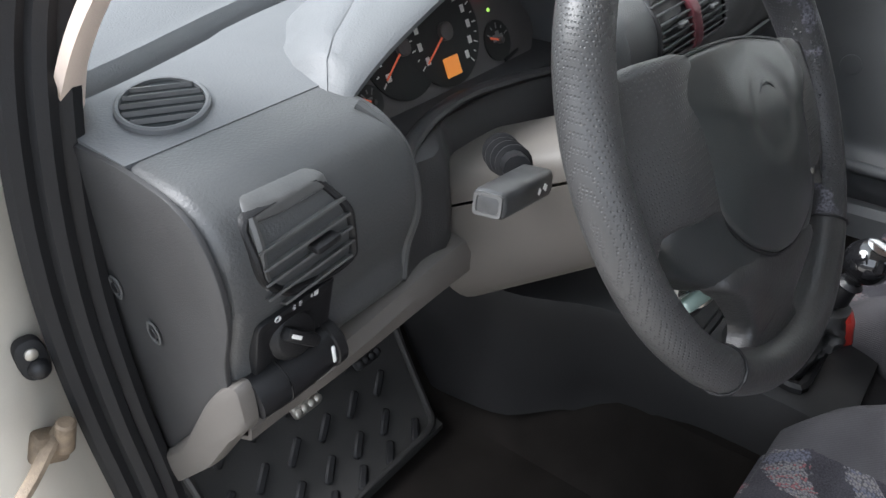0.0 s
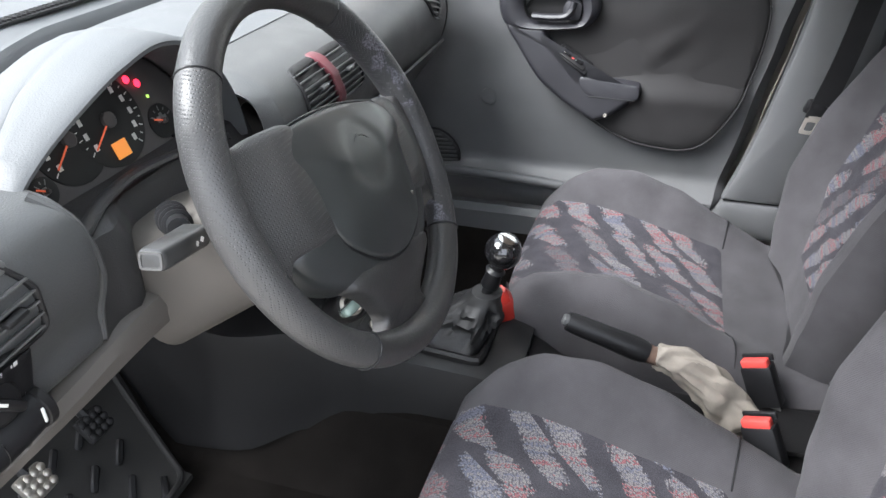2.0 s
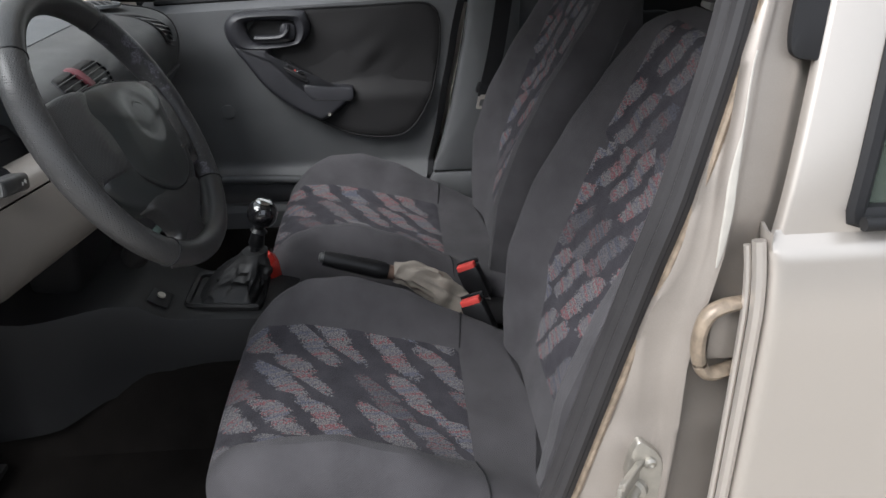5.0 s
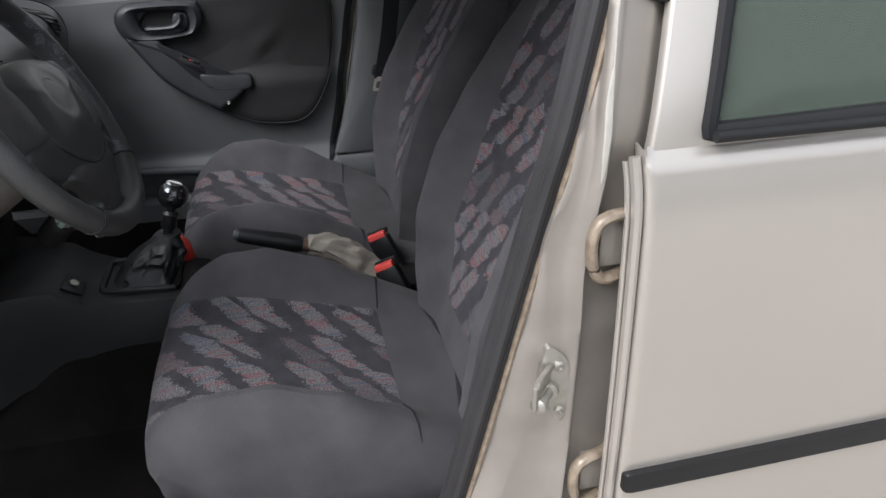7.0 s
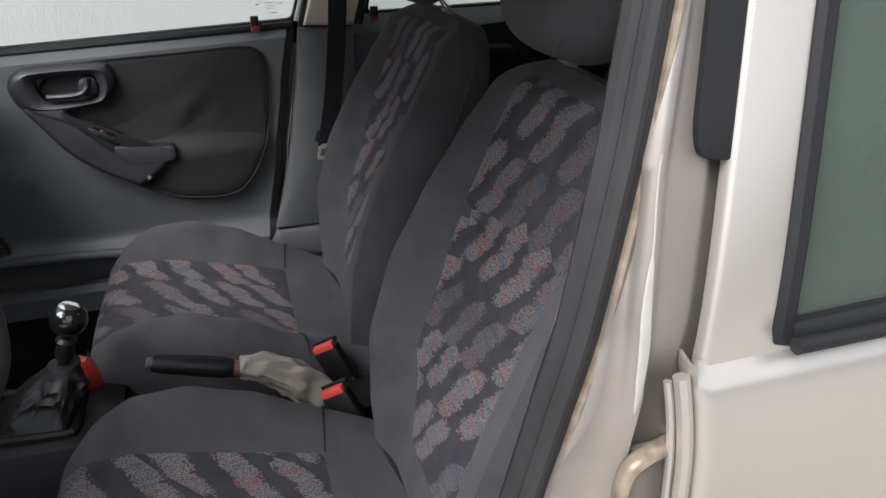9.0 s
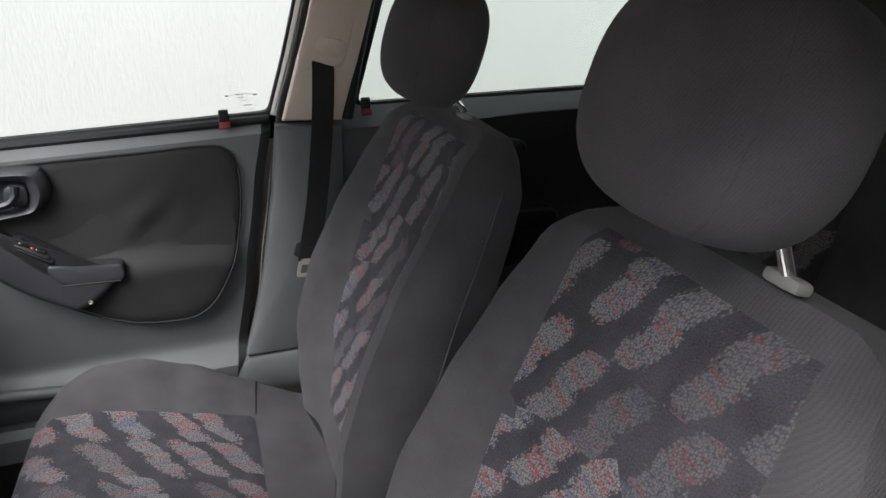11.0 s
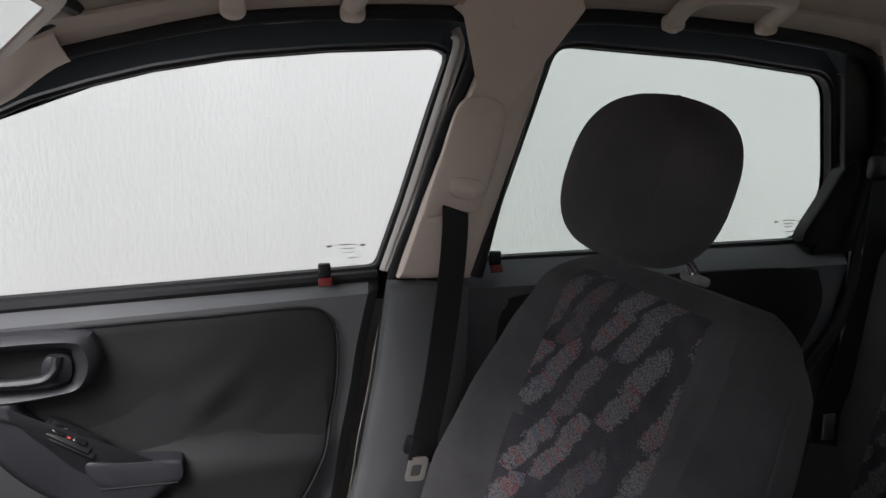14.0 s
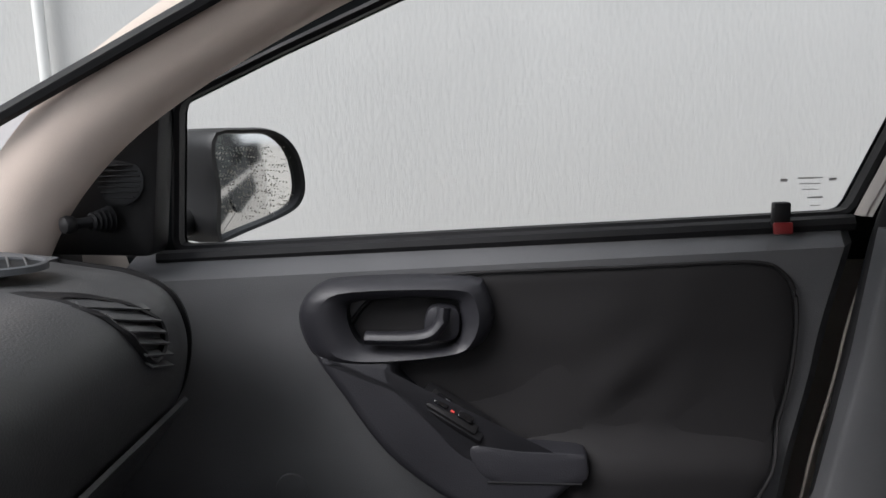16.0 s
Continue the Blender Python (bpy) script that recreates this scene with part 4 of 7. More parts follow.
tagged(part("floor", thick(grid(rows), 0.02, (0, 0, -1)), CARPET_SHADED), "taupe carpeted car floor with a centre tunnel, darkened for footwell shade", "car floor", kind="structure")
tagged(part("bulkhead", rbox((1.66, 0.03, 0.80), Matrix.Translation((0, 1.40, 0.60)), 0.01), DASH_DARK), "dark bulkhead under the dashboard", "bulkhead", kind="structure")

for s_, nm in ((1, "closed"), (-1, "open")):
    outer = [[Vector((s_ * (0.83 + 0.01 * math.sin((z - 0.2) * 4)), y, z)) for z in np.linspace(0.22, 0.93, 8)] for y in (np.linspace(-1.75, 1.45, 24) if s_ > 0 else np.linspace(-1.75, -1.0, 8))]
    tagged(part("body_side", thick(grid(outer), 0.003, (s_, 0, 0)), SILVER), "silver painted body side behind the door trim", "car body", kind="structure")
kick = [[Vector((0.715 + 0.05 * k, 0.98 + 0.02 * k, z)) for k in (0, 0.5, 1)] for z in np.linspace(0.26, 1.0, 10)]
tagged(part("kick_panel", rbox((0.10, 0.10, 0.72), Matrix.Translation((0.765, 1.03, 0.60)), 0.01), DASH_DARK), "dark kick panel beside the dashboard", "kick panel", kind="structure")

tagged(part("trim", thick(grid([[Vector((0.775, y, z)) for z in np.linspace(0.24, 0.94, 5)] for y in np.linspace(-0.95, -0.06, 8)]), 0.004, (1, 0, 0)), DASH_DARK), "dark inner panel below the rear door trim", "side trim", kind="structure")
rear_lower = [[Vector((0.735, y, z)) for z in np.linspace(0.26, 0.945, 6)] for y in np.linspace(-1.62, -0.935, 10)]
tagged(part("trim", thick(grid(rear_lower), 0.004, (1, 0, 0)), DASH_DARK), "dark lower trim beside the rear bench", "side trim", kind="structure")
tagged(part("wall_tail", rbox((1.66, 0.04, 0.78), Matrix.Translation((0, -1.66, 0.62)), 0.01), DASH_DARK), "dark tail panel closing the car", "tail panel", kind="structure")
rw = thick(grid([[Vector((x, -1.165 - 0.40 * k, 1.335 - 0.30 * k - 0.03 * (x / 0.6) ** 4)) for x in np.linspace(-0.60, 0.60, 13)] for k in np.linspace(0, 1, 5)]), 0.004)
rwo = tagged(part("rear_screen", rw, GLASS_TINT), "tinted sloping rear window", "rear window", kind="structure")
rwo.visible_shadow = False
part("screen_edge", tube([(x, -1.168, 1.334 - 0.03 * (x / 0.6) ** 4) for x in np.linspace(-0.60, 0.60, 13)], 0.012, 8), RUBBER, rwo)
stk = thing("window_sticker", "red and white striped sticker on the rear window", "sticker", (0.54, -1.20, 1.28))
for k, mt in enumerate((WHITE, RED_PLASTIC, WHITE)):
    part("stripe", rbox((0.11, 0.004, 0.016), Matrix.Translation((0.53, -1.192 - 0.019 * k, 1.290 - 0.0145 * k)) @ Matrix.Rotation(radians(-53), 4, "X"), 0.001, 1), mt, stk)


# ---- painted body on the driver's open side ----
# centre pillar: painted metal from the seal out to the rear door's edge
def seal_y(z):
    return straight([(0.30, 0.150), (0.482, 0.100), (0.634, 0.062), (0.790, 0.024), (0.90, -0.005), (0.956, -0.022), (1.085, -0.055), (1.21, -0.080), (1.36, -0.105)], z)


def lean(z):
    d = z - 0.95
    return 0.135 * (d + math.sqrt(d * d + 0.003))


cpil = thing("centre_pillar", "silver painted door pillar with grey seal, latch pin and hinges", "car pillar", (-0.75, -0.05, 0.3), kind="structure")
RIDGE = [(0.26, 0.0), (0.40, -0.022), (0.551, -0.033), (0.683, -0.037), (0.723, -0.038), (0.799, -0.037), (0.847, -0.044), (0.918, -0.056), (0.979, -0.060), (1.018, -0.065), (1.082, -0.073), (1.21, -0.100), (1.36, -0.130)]
FOLD = [(0.26, 0.11), (0.45, 0.062), (0.56, 0.018), (0.62, 0.010), (0.719, -0.002), (0.762, -0.002), (0.836, 0.000), (0.90, -0.030), (1.36, -0.10)]
rows = []
for i in range(100):
    z = 0.26 + (1.36 - 0.26) * i / 99
    ys, k, yr = seal_y(z), lean(z), straight(RIDGE, z)
    foot, top = smooth(0.58, 0.42, z), smooth(0.90, 0.96, z)
    boss = smooth(0.725, 0.690, z) * smooth(0.555, 0.60, z)
    deep = 0.007 * (1 - top) + 0.004 * smooth(0.722, 0.728, z) * (1 - top)
    yb = min(ys - 0.015, max(yr + 0.012, straight(FOLD, z)))
    ym = (yb + yr) / 2
    k6 = 0.6 * k
    rows.append([Vector((-0.726 + k6, ys + 0.004, z)), Vector((-0.734 + k6, ys - 0.009, z)), Vector((-0.743 + 0.8 * k - 0.014 * foot - 0.006 * boss, (ys + yb) / 2 - 0.004, z)),
                 Vector((-0.750 + k - 0.020 * foot - 0.004 * boss, yb + 0.003, z)), Vector((-0.7495 + k - 0.020 * foot - 0.005 * boss, yb - 0.003, z)),
                 Vector((-0.7515 + k - 0.016 * foot - 0.004 * boss, ym, z)), Vector((-0.757 + k - 0.01 * foot, yr + 0.008, z)), Vector((-0.767 + k - 0.006 * foot, yr + 0.0025, z)),
                 Vector((-0.768 + k - 0.006 * foot, yr - 0.003, z)), Vector((-0.764 + k + 0.6 * deep, yr - 0.007, z)), Vector((-0.762 + k + deep, yr - 0.012, z)),
                 Vector((-0.760 + k + deep, -0.090 - 0.16 * max(0, z - 0.94), z)), Vector((-0.745 + k, -0.106 - 0.16 * max(0, z - 0.94), z)), Vector((-0.742 + k, -0.16 - 0.16 * max(0, z - 0.94), z))])
part("pillar_panel", thick(grid(rows), 0.003, (1, 0, 0)), SILVER_SHADED, cpil, sharp=75)
ribs = []
for n_, (dx, dy, r) in enumerate(((-0.729, 0.009, 0.0095), (-0.742, 0.003, 0.008), (-0.735, -0.006, 0.009))):
    ribs.append(tube([Vector((dx + 0.6 * lean(z), seal_y(z) + dy, z)) for z in np.linspace(0.28, 1.36, 50)], r, 8))
part("rubber_seal", joined(*ribs), SEAL, cpil, "ribbed black rubber door seal")
part("seal_flange", tube([Vector((-0.741 + 0.6 * lean(z), seal_y(z) - 0.0165, z)) for z in np.linspace(0.30, 1.36, 40)], 0.0042, 8), STAINED, cpil, "beige painted flange beside the seal")
bead = [Vector((-0.768 + lean(z), straight(RIDGE, z) + 0.001 + 0.0004 * math.sin(z * 90), z)) for z in np.linspace(0.905, 1.09, 26)]
part("sealant_bead", tube(bead, 0.004, 8, flat=0.5, radii=[0.001 + 0.0036 * math.sin(math.pi * min(1, j / 16)) ** 0.7 if j < 16 else 0.001 for j in range(26)]), SEALANT, cpil, "smeared strip of pale sealant")

for z0, z1, skin, name in ((0.952, 1.36, TRIM_BEIGE, "upper_cover"), (0.33, 0.948, DASH_DARK, "lower_cover")):
    rows = []
    for z in np.linspace(z0, z1, 14):
        k6 = 0.6 * lean(z)
        rows.append([Vector((-0.720 + k6, seal_y(z) + 0.004, z)), Vector((-0.712 + k6, seal_y(z) + 0.008, z)), Vector((-0.708 + k6, seal_y(z) + 0.007, z)), Vector((-0.685 + k6, seal_y(z) - 0.02, z)), Vector((-0.675 + k6, seal_y(z) - 0.12, z))])
    part(name, thick(grid(rows), 0.003, (-1, 0, 0)), skin, cpil, "beige plastic pillar cover" if skin == TRIM_BEIGE else "dark grey pillar cover")

def hinge(z):
    h = part("hinge", tube(curve([(-0.748, -0.100, z + 0.030), (-0.762, -0.090, z + 0.034), (-0.772, -0.062, z + 0.036), (-0.774, -0.047, z + 0.026), (-0.774, -0.043, z + 0.0), (-0.774, -0.048, z - 0.026), (-0.771, -0.060, z - 0.040), (-0.760, -0.088, z - 0.042), (-0.748, -0.10, z - 0.04)], 6), 0.0085, 10, flat=0.8), STAINED, cpil, "painted hinge loop with brown stain")
    part("hinge_leaf", rbox((0.012, 0.044, 0.062), Matrix.Translation((-0.757, -0.080, z)), 0.004), SILVER_SHADED, h)
    part("hinge_pin", lathe([(0.006, -0.034), (0.006, 0.034), (0.004, 0.036)], axis((-0.770, -0.090, z), (0, 0, 1)), 12), STEEL, h)


hinge(0.832)
hinge(0.490)
PLATE = curve([(-0.002, 0.698), (-0.014, 0.696), (-0.031, 0.675), (-0.036, 0.640), (-0.035, 0.610), (-0.026, 0.588), (-0.016, 0.594), (-0.002, 0.630), (0.006, 0.66)], 5, closed=True)
lat = part("latch_plate", pad(PLATE, lambda u, v, h: Vector((-0.7625 - h - 0.10 * max(0, -u - 0.02), u, v)), 0.014, 0.002, 0.001), STEEL, cpil, "steel latch plate")
part("latch_pin", lathe([(0.011, 0), (0.011, 0.006), (0.0065, 0.008), (0.0065, 0.030), (0.010, 0.032), (0.010, 0.042), (0.006, 0.045)], axis((-0.762, -0.010, 0.640), (-0.75, 0.65, 0.05)), 18), STEEL, lat)
lm = axis((-0.763, -0.006, 0.664), (-0.75, 0.65, 0.05), (0, 0, 1))
part("latch_bracket", joined(rbox((0.005, 0.026, 0.048), lm @ Matrix.Translation((0, 0, 0.020)), 0.002), rbox((0.006, 0.034, 0.005), lm @ Matrix.Translation((0.0, -0.010, 0.043)), 0.002), rbox((0.005, 0.010, 0.050), lm @ Matrix.Translation((0.003, 0.010, 0.020)), 0.002)), STEEL, lat)
for y, z in ((-0.018, 0.674), (-0.022, 0.606)):
    part("screw", lathe([(0.007, 0), (0.007, 0.003), (0.004, 0.005), (0.003, 0.002)], axis((-0.763, y, z), (-1, 0, 0)), 12), STEEL, lat)
part("pillar_cap", pad(rounded([(-0.140, 1.36), (-0.101, 1.100), (-0.104, 1.082), (-0.150, 1.077), (-0.19, 1.36)], 0.010, 4), lambda u, v, h: Vector((-0.768 + lean(v) - h, u, v)), 0.02, 0.003), RUBBER, cpil, "worn black pillar cap")

# rear door, closed, seen from outside
def rx(y, z):
    return -0.782 - 0.010 * smooth(0.94, 0.86, z) - 0.006 * math.sin(min(1, max(0, (z - 0.3) / 0.6)) * math.pi) + lean(z)


rd = thing("door_3", "closed silver rear door with tinted window and grey rubbing strip", "car door", (-0.78, -0.5, 0.3), kind="structure")
rows = []
for z in list(np.linspace(0.26, 0.90, 26)) + [0.912, 0.921, 0.928, 0.933, 0.937, 0.940]:
    y0 = -0.096 + 0.004 * smooth(0.9, 0.94, z)
    step = 0.012 * smooth(0.922, 0.940, z)
    rows.append([Vector((rx(0, z) + 0.030, y0 - 0.004, z)), Vector((rx(0, z) + 0.012, y0 + 0.0, z)), Vector((rx(0, z) + 0.003, y0 - 0.003, z)), Vector((rx(0, z) + step, y0 - 0.009, z))] + [Vector((rx(y, z) + step, y, z)) for y in np.linspace(-0.11, -1.0, 24)])
part("door_skin", thick(grid(rows), 0.003, (1, 0, 0)), SILVER, rd, sharp=50)
part("door_lip", tube([Vector((rx(0, z) + 0.016, -0.081 + 0.003 * smooth(0.9, 0.94, z), z)) for z in np.linspace(0.27, 0.926, 40)], 0.0034, 8), SILVER, rd)
part("door_flange", tube([Vector((rx(0, z) + 0.010, -0.089 + 0.003 * smooth(0.9, 0.94, z), z)) for z in np.linspace(0.27, 0.932, 40)], 0.0065, 8), SILVER, rd)
RW = [(-0.168, 0.948), (-0.196, 1.15), (-0.218, 1.30), (-0.60, 1.30), (-0.86, 1.24), (-0.90, 0.962)]
FR = [(-0.102, 0.924), (-0.136, 1.15), (-0.168, 1.36), (-0.62, 1.36), (-0.93, 1.30), (-0.97, 0.945)]
on_rd = lambda u, v, h: Vector((-0.772 + lean(v) - h, u, v))
part("window_frame", ring_between(subdiv(FR, 0.03), subdiv(RW, 0.03), on_rd, [(0.01, -0.014), (0, -0.006), (0.03, -0.002), (0.08, 0), (0.9, 0.0), (1, -0.006)], 140), SILVER, rd)
part("window_moulding", band(subdiv(rounded(RW, 0.008, 2), 0.05), on_rd, [(-0.010, -0.01), (-0.010, 0.002), (-0.004, 0.007), (0.004, 0.007), (0.008, 0.002), (0.008, -0.004)]), RUBBER, rd)
part("sill_moulding", tube([Vector((-0.782, y, 0.951 + 0.003 * y)) for y in np.linspace(-0.168, -0.92, 20)], 0.0065, 10), RUBBER, rd, "black rubber window moulding")
gl = part("window_pane", pad(subdiv(RW, 0.1), lambda u, v, h: Vector((-0.766 + lean(v) - h, u, v)), 0.004, 0.0005), GLASS_SIDE, rd, "green tinted glass", smooth=False)
gl.visible_shadow = False
STRIP = rounded([(-0.100, 0.516), (-0.100, 0.484), (-0.98, 0.502), (-0.98, 0.535)], 0.006, 3)
part("rubbing_strip", pad(subdiv(STRIP, 0.08), lambda u, v, h: Vector((rx(u, v) - 0.009 - h, u, v)), 0.012, 0.005, 0.0), DASH_DARK, rd, "dark grey plastic rubbing strip")

# hinge pillar at the front of the open doorway
hp = thing("hinge_pillar", "cream painted hinge pillar with door switch and check strap", "car pillar", (-0.77, 0.97, 0.3), kind="structure")
rows = []
for i in range(30):
    z = 0.30 + (1.12 - 0.30) * i / 29
    k = lean(z) * 0.6
    rows.append([Vector((-0.690 + k, 0.99, z)), Vector((-0.735 + k, 0.985, z)), Vector((-0.752 + k, 0.972, z)), Vector((-0.775 + k, 0.968 - 0.012 * smooth(0.80, 0.78, z), z)), Vector((-0.80 + k, 0.962 - 0.016 * smooth(0.80, 0.78, z), z)), Vector((-0.83 + k, 0.965, z))])
part("pillar_panel", thick(grid(rows), 0.004, (0, 1, 0)), CREAM, hp, sharp=60)
ribs = []
for dx, y, r in ((-0.700, 0.950, 0.012), (-0.718, 0.946, 0.011), (-0.736, 0.952, 0.011)):
    ribs.append(tube(curve([(dx + 0.012, y + 0.02, 0.40), (dx + 0.004, y, 0.58), (dx, y, 0.72), (dx + 0.004, y, 0.84), (dx + 0.018, y - 0.01, 0.96), (dx + 0.045, y - 0.02, 1.06), (dx + 0.075, y - 0.07, 1.15), (dx + 0.085, y - 0.20, 1.235), (dx + 0.085, y - 0.4, 1.31)], 6), r, 8))
part("rubber_seal", joined(*ribs), RUBBER, hp, "ribbed black rubber door seal")
swm = axis((-0.757, 0.955, 0.789), (-0.15, -1, 0.1))
sw = part("door_switch", pad([(0.0115 * math.copysign(abs(math.cos(a)) ** 0.7, math.cos(a)), 0.0185 * math.copysign(abs(math.sin(a)) ** 0.7, math.sin(a))) for a in np.linspace(0, 2 * math.pi, 24)[:-1]], lambda u, v, h: swm @ Vector((u, v, h)), 0.01, 0.003, 0.002), RUBBER, hp, "black rubber courtesy light switch")
part("plunger", lathe([(0.005, 0), (0.005, 0.003), (0.0035, 0.004)], swm @ Matrix.Translation((0, 0.007, 0)), 12), STEEL, sw)
part("plunger", lathe([(0.0085, 0), (0.008, 0.006), (0.005, 0.010), (0.002, 0.011)], swm @ Matrix.Translation((0.001, -0.007, 0)), 14), BLACK, sw)
chk = part("check_strap", tube(curve([(-0.762, 0.945, 0.726), (-0.778, 0.936, 0.722), (-0.800, 0.925, 0.712), (-0.835, 0.91, 0.700), (-0.88, 0.89, 0.685)], 6), 0.007, 8, flat=0.5), RUST, hp, "rusty steel door check strap")
part("strap_bracket", rbox((0.03, 0.02, 0.026), Matrix.Translation((-0.774, 0.948, 0.714)) @ Matrix.Rotation(0.5, 4, "Y"), 0.004), RUST, chk)
part("strap_pin", lathe([(0.008, 0), (0.008, 0.03), (0.006, 0.032)], axis((-0.766, 0.94, 0.710), (0.2, -0.3, 1)), 12), RUST, chk)

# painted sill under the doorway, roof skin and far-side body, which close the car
tagged(part("sill", rbox((0.10, 2.2, 0.12), Matrix.Translation((-0.745, 0.15, 0.27)), 0.025, 3), SILVER_SHADED), "silver painted door sill", "door sill", kind="structure")


# ---- dashboard ----
dash = thing("dashboard", "grey grained plastic dashboard with round side vents and instrument hood", "dashboard", (-0.2, 1.0, 0.75))
PROF_D = [(1.02, 0.56), (0.93, 0.645), (0.85, 0.745), (0.806, 0.776), (0.802, 0.812), (0.785, 0.856), (0.783, 0.895), (0.795, 0.925), (0.818, 0.941), (0.846, 0.9465), (0.873, 0.9495)]
PROF_P = [(1.05, 0.60), (0.95, 0.655), (0.85, 0.735), (0.806, 0.782), (0.790, 0.820), (0.785, 0.858), (0.793, 0.892), (0.812, 0.914), (0.845, 0.929), (0.885, 0.936), (0.94, 0.945)]


def ledge(x):
    return lerp_table([(-0.70, 0.985), (-0.643, 0.995), (-0.385, 1.076), (-0.06, 1.19), (0.2, 1.19), (0.45, 1.08), (0.70, 0.985)], x)


def dash_rows(x0, x1, prof, n, round0=0.0, round1=0.0):
    """Cross-sections along x, drawn in at a rounded end."""
    base = [(q.x, q.y) for q in curve([(a, b, 0) for a, b in prof], 4)]
    rows = []
    for i in range(n + 1):
        x = x0 + (x1 - x0) * i / n
        pull = 0.0
        if round0 and x - x0 < round0:
            pull = round0 - math.sqrt(max(0, round0 ** 2 - (round0 - (x - x0)) ** 2))
        if round1 and x1 - x < round1:
            pull = round1 - math.sqrt(max(0, round1 ** 2 - (round1 - (x1 - x)) ** 2))
        rows.append([Vector((x, y + pull * smooth(0.962, 0.93, z) * 0.8, z - pull * smooth(0.90, 0.945, z) * 0.5)) for y, z in base])
    return rows


rows = dash_rows(-0.684, -0.492, PROF_D, 30, 0.016, 0.012)
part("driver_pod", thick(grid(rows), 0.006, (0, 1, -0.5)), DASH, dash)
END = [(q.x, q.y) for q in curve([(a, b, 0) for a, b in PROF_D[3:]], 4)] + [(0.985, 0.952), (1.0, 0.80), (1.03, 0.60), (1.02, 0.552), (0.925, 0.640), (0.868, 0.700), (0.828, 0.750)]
# The side cover's shade is in its colour.
ec = part("end_cover", pad(subdiv(END, 0.04), lambda u, v, h: Vector((-0.686 - h, u + 0.002, v)), 0.004, 0.0015), DASH_SHADED_DARK, dash, "grey side cover, darkened for its shade, with two screw holes")
for y, z in ((0.935, 0.827), (0.894, 0.801)):
    part("screw_hole", ring_between([(0.009 * math.cos(a), 0.012 * math.sin(a)) for a in np.linspace(0, 6.28, 20)], [(0.006 * math.cos(a), 0.008 * math.sin(a)) for a in np.linspace(0, 6.28, 20)], lambda u, v, h, y=y, z=z: Vector((-0.688 - h, y + u, z + v)), [(0, 0), (0.4, 0.0008), (1, 0.0), (1, -0.002)], 20), DASH, ec)
    part("screw", lathe([(0.005, 0), (0.0045, 0.0008), (0.002, 0.0004)], axis((-0.6885, y, z), (-1, 0, 0)), 10), BLACK, ec)
rows = dash_rows(-0.134, 0.662, PROF_P, 44, 0.03, 0.012)
part("passenger_pad", thick(grid(rows), 0.006, (0, 1, -0.5)), DASH, dash)
END2 = [(q.x, q.y) for q in curve([(a, b, 0) for a, b in PROF_P], 3)] + [(1.0, 0.95), (1.05, 0.80)]
part("end_cover", pad(subdiv(END2, 0.04), lambda u, v, h: Vector((0.664 + h, u + 0.002, v)), 0.004, 0.0015), DASH_DARK, dash)

# top pad as far as the ledge, the dark gap, and the raised pad under the windscreen
rows, far = [], []
for x in np.linspace(-0.682, 0.662, 60):
    z0 = 0.951 if x < -0.3 else 0.945
    hump = 0.014 * smooth(-0.10, 0.05, x) * smooth(0.55, 0.25, x)
    y0 = 0.871 if x < -0.492 else 0.925
    rows.append([Vector((x, y0 + (ledge(x) - y0) * k, z0 - 0.001 + 0.008 * k + hump * math.sin(math.pi * k) - 0.02 * smooth(0.92, 1, k))) for k in np.linspace(0, 1, 14)])
    far.append([Vector((x, ledge(x) + 0.012 + (1.368 - 0.1 * (x / 0.68) ** 2 - ledge(x)) * k, 0.944 + 0.020 * min(1, k / 0.035) ** 0.5 + 0.009 * smooth(0.03, 0.3, k) + 0.012 * k)) for k in (0, 0.004, 0.01, 0.02, 0.035, 0.06, 0.1, 0.2, 0.35, 0.5, 0.65, 0.8, 0.9, 1)])
# Top faces use the paler copy, standing in for light from above.
part("top_pad", thick(grid(rows), 0.006, (0, 0, -1)), DASH_LIT_TOP, dash)
part("screen_pad", thick(grid(far), 0.006, (0, 0, -1)), DASH_LIT_TOP, dash, "grey shelf under the windscreen, coloured paler for the light on it")
grille = part("demister_grille", pad(subdiv([(-0.34, 0), (0.40, 0), (0.40, 1), (-0.34, 1)], 0.2), lambda u, v, h: Vector((u, 1.235 + 0.026 * v - 0.12 * (u / 0.68) ** 2, 0.9795 + 0.0012 * v + h)), 0.004, 0.001), BLACK, dash, "ribbed black demister grille")
for k in range(74):
    x = -0.335 + 0.01 * k
    part("rib", rbox((0.0035, 0.024, 0.004), Matrix.Translation((x, 1.248 - 0.12 * (x / 0.68) ** 2, 0.981)) @ Matrix.Rotation(0.5, 4, "Z"), 0, 1), DASH_DARK, grille)
# Black tube sunk in the gap, standing in for the shadow under the shelf.
part("gap_shade_strip", tube([Vector((x, ledge(x) + 0.008, 0.918)) for x in np.linspace(-0.68, 0.66, 40)], 0.014, 8), RUBBER, dash)


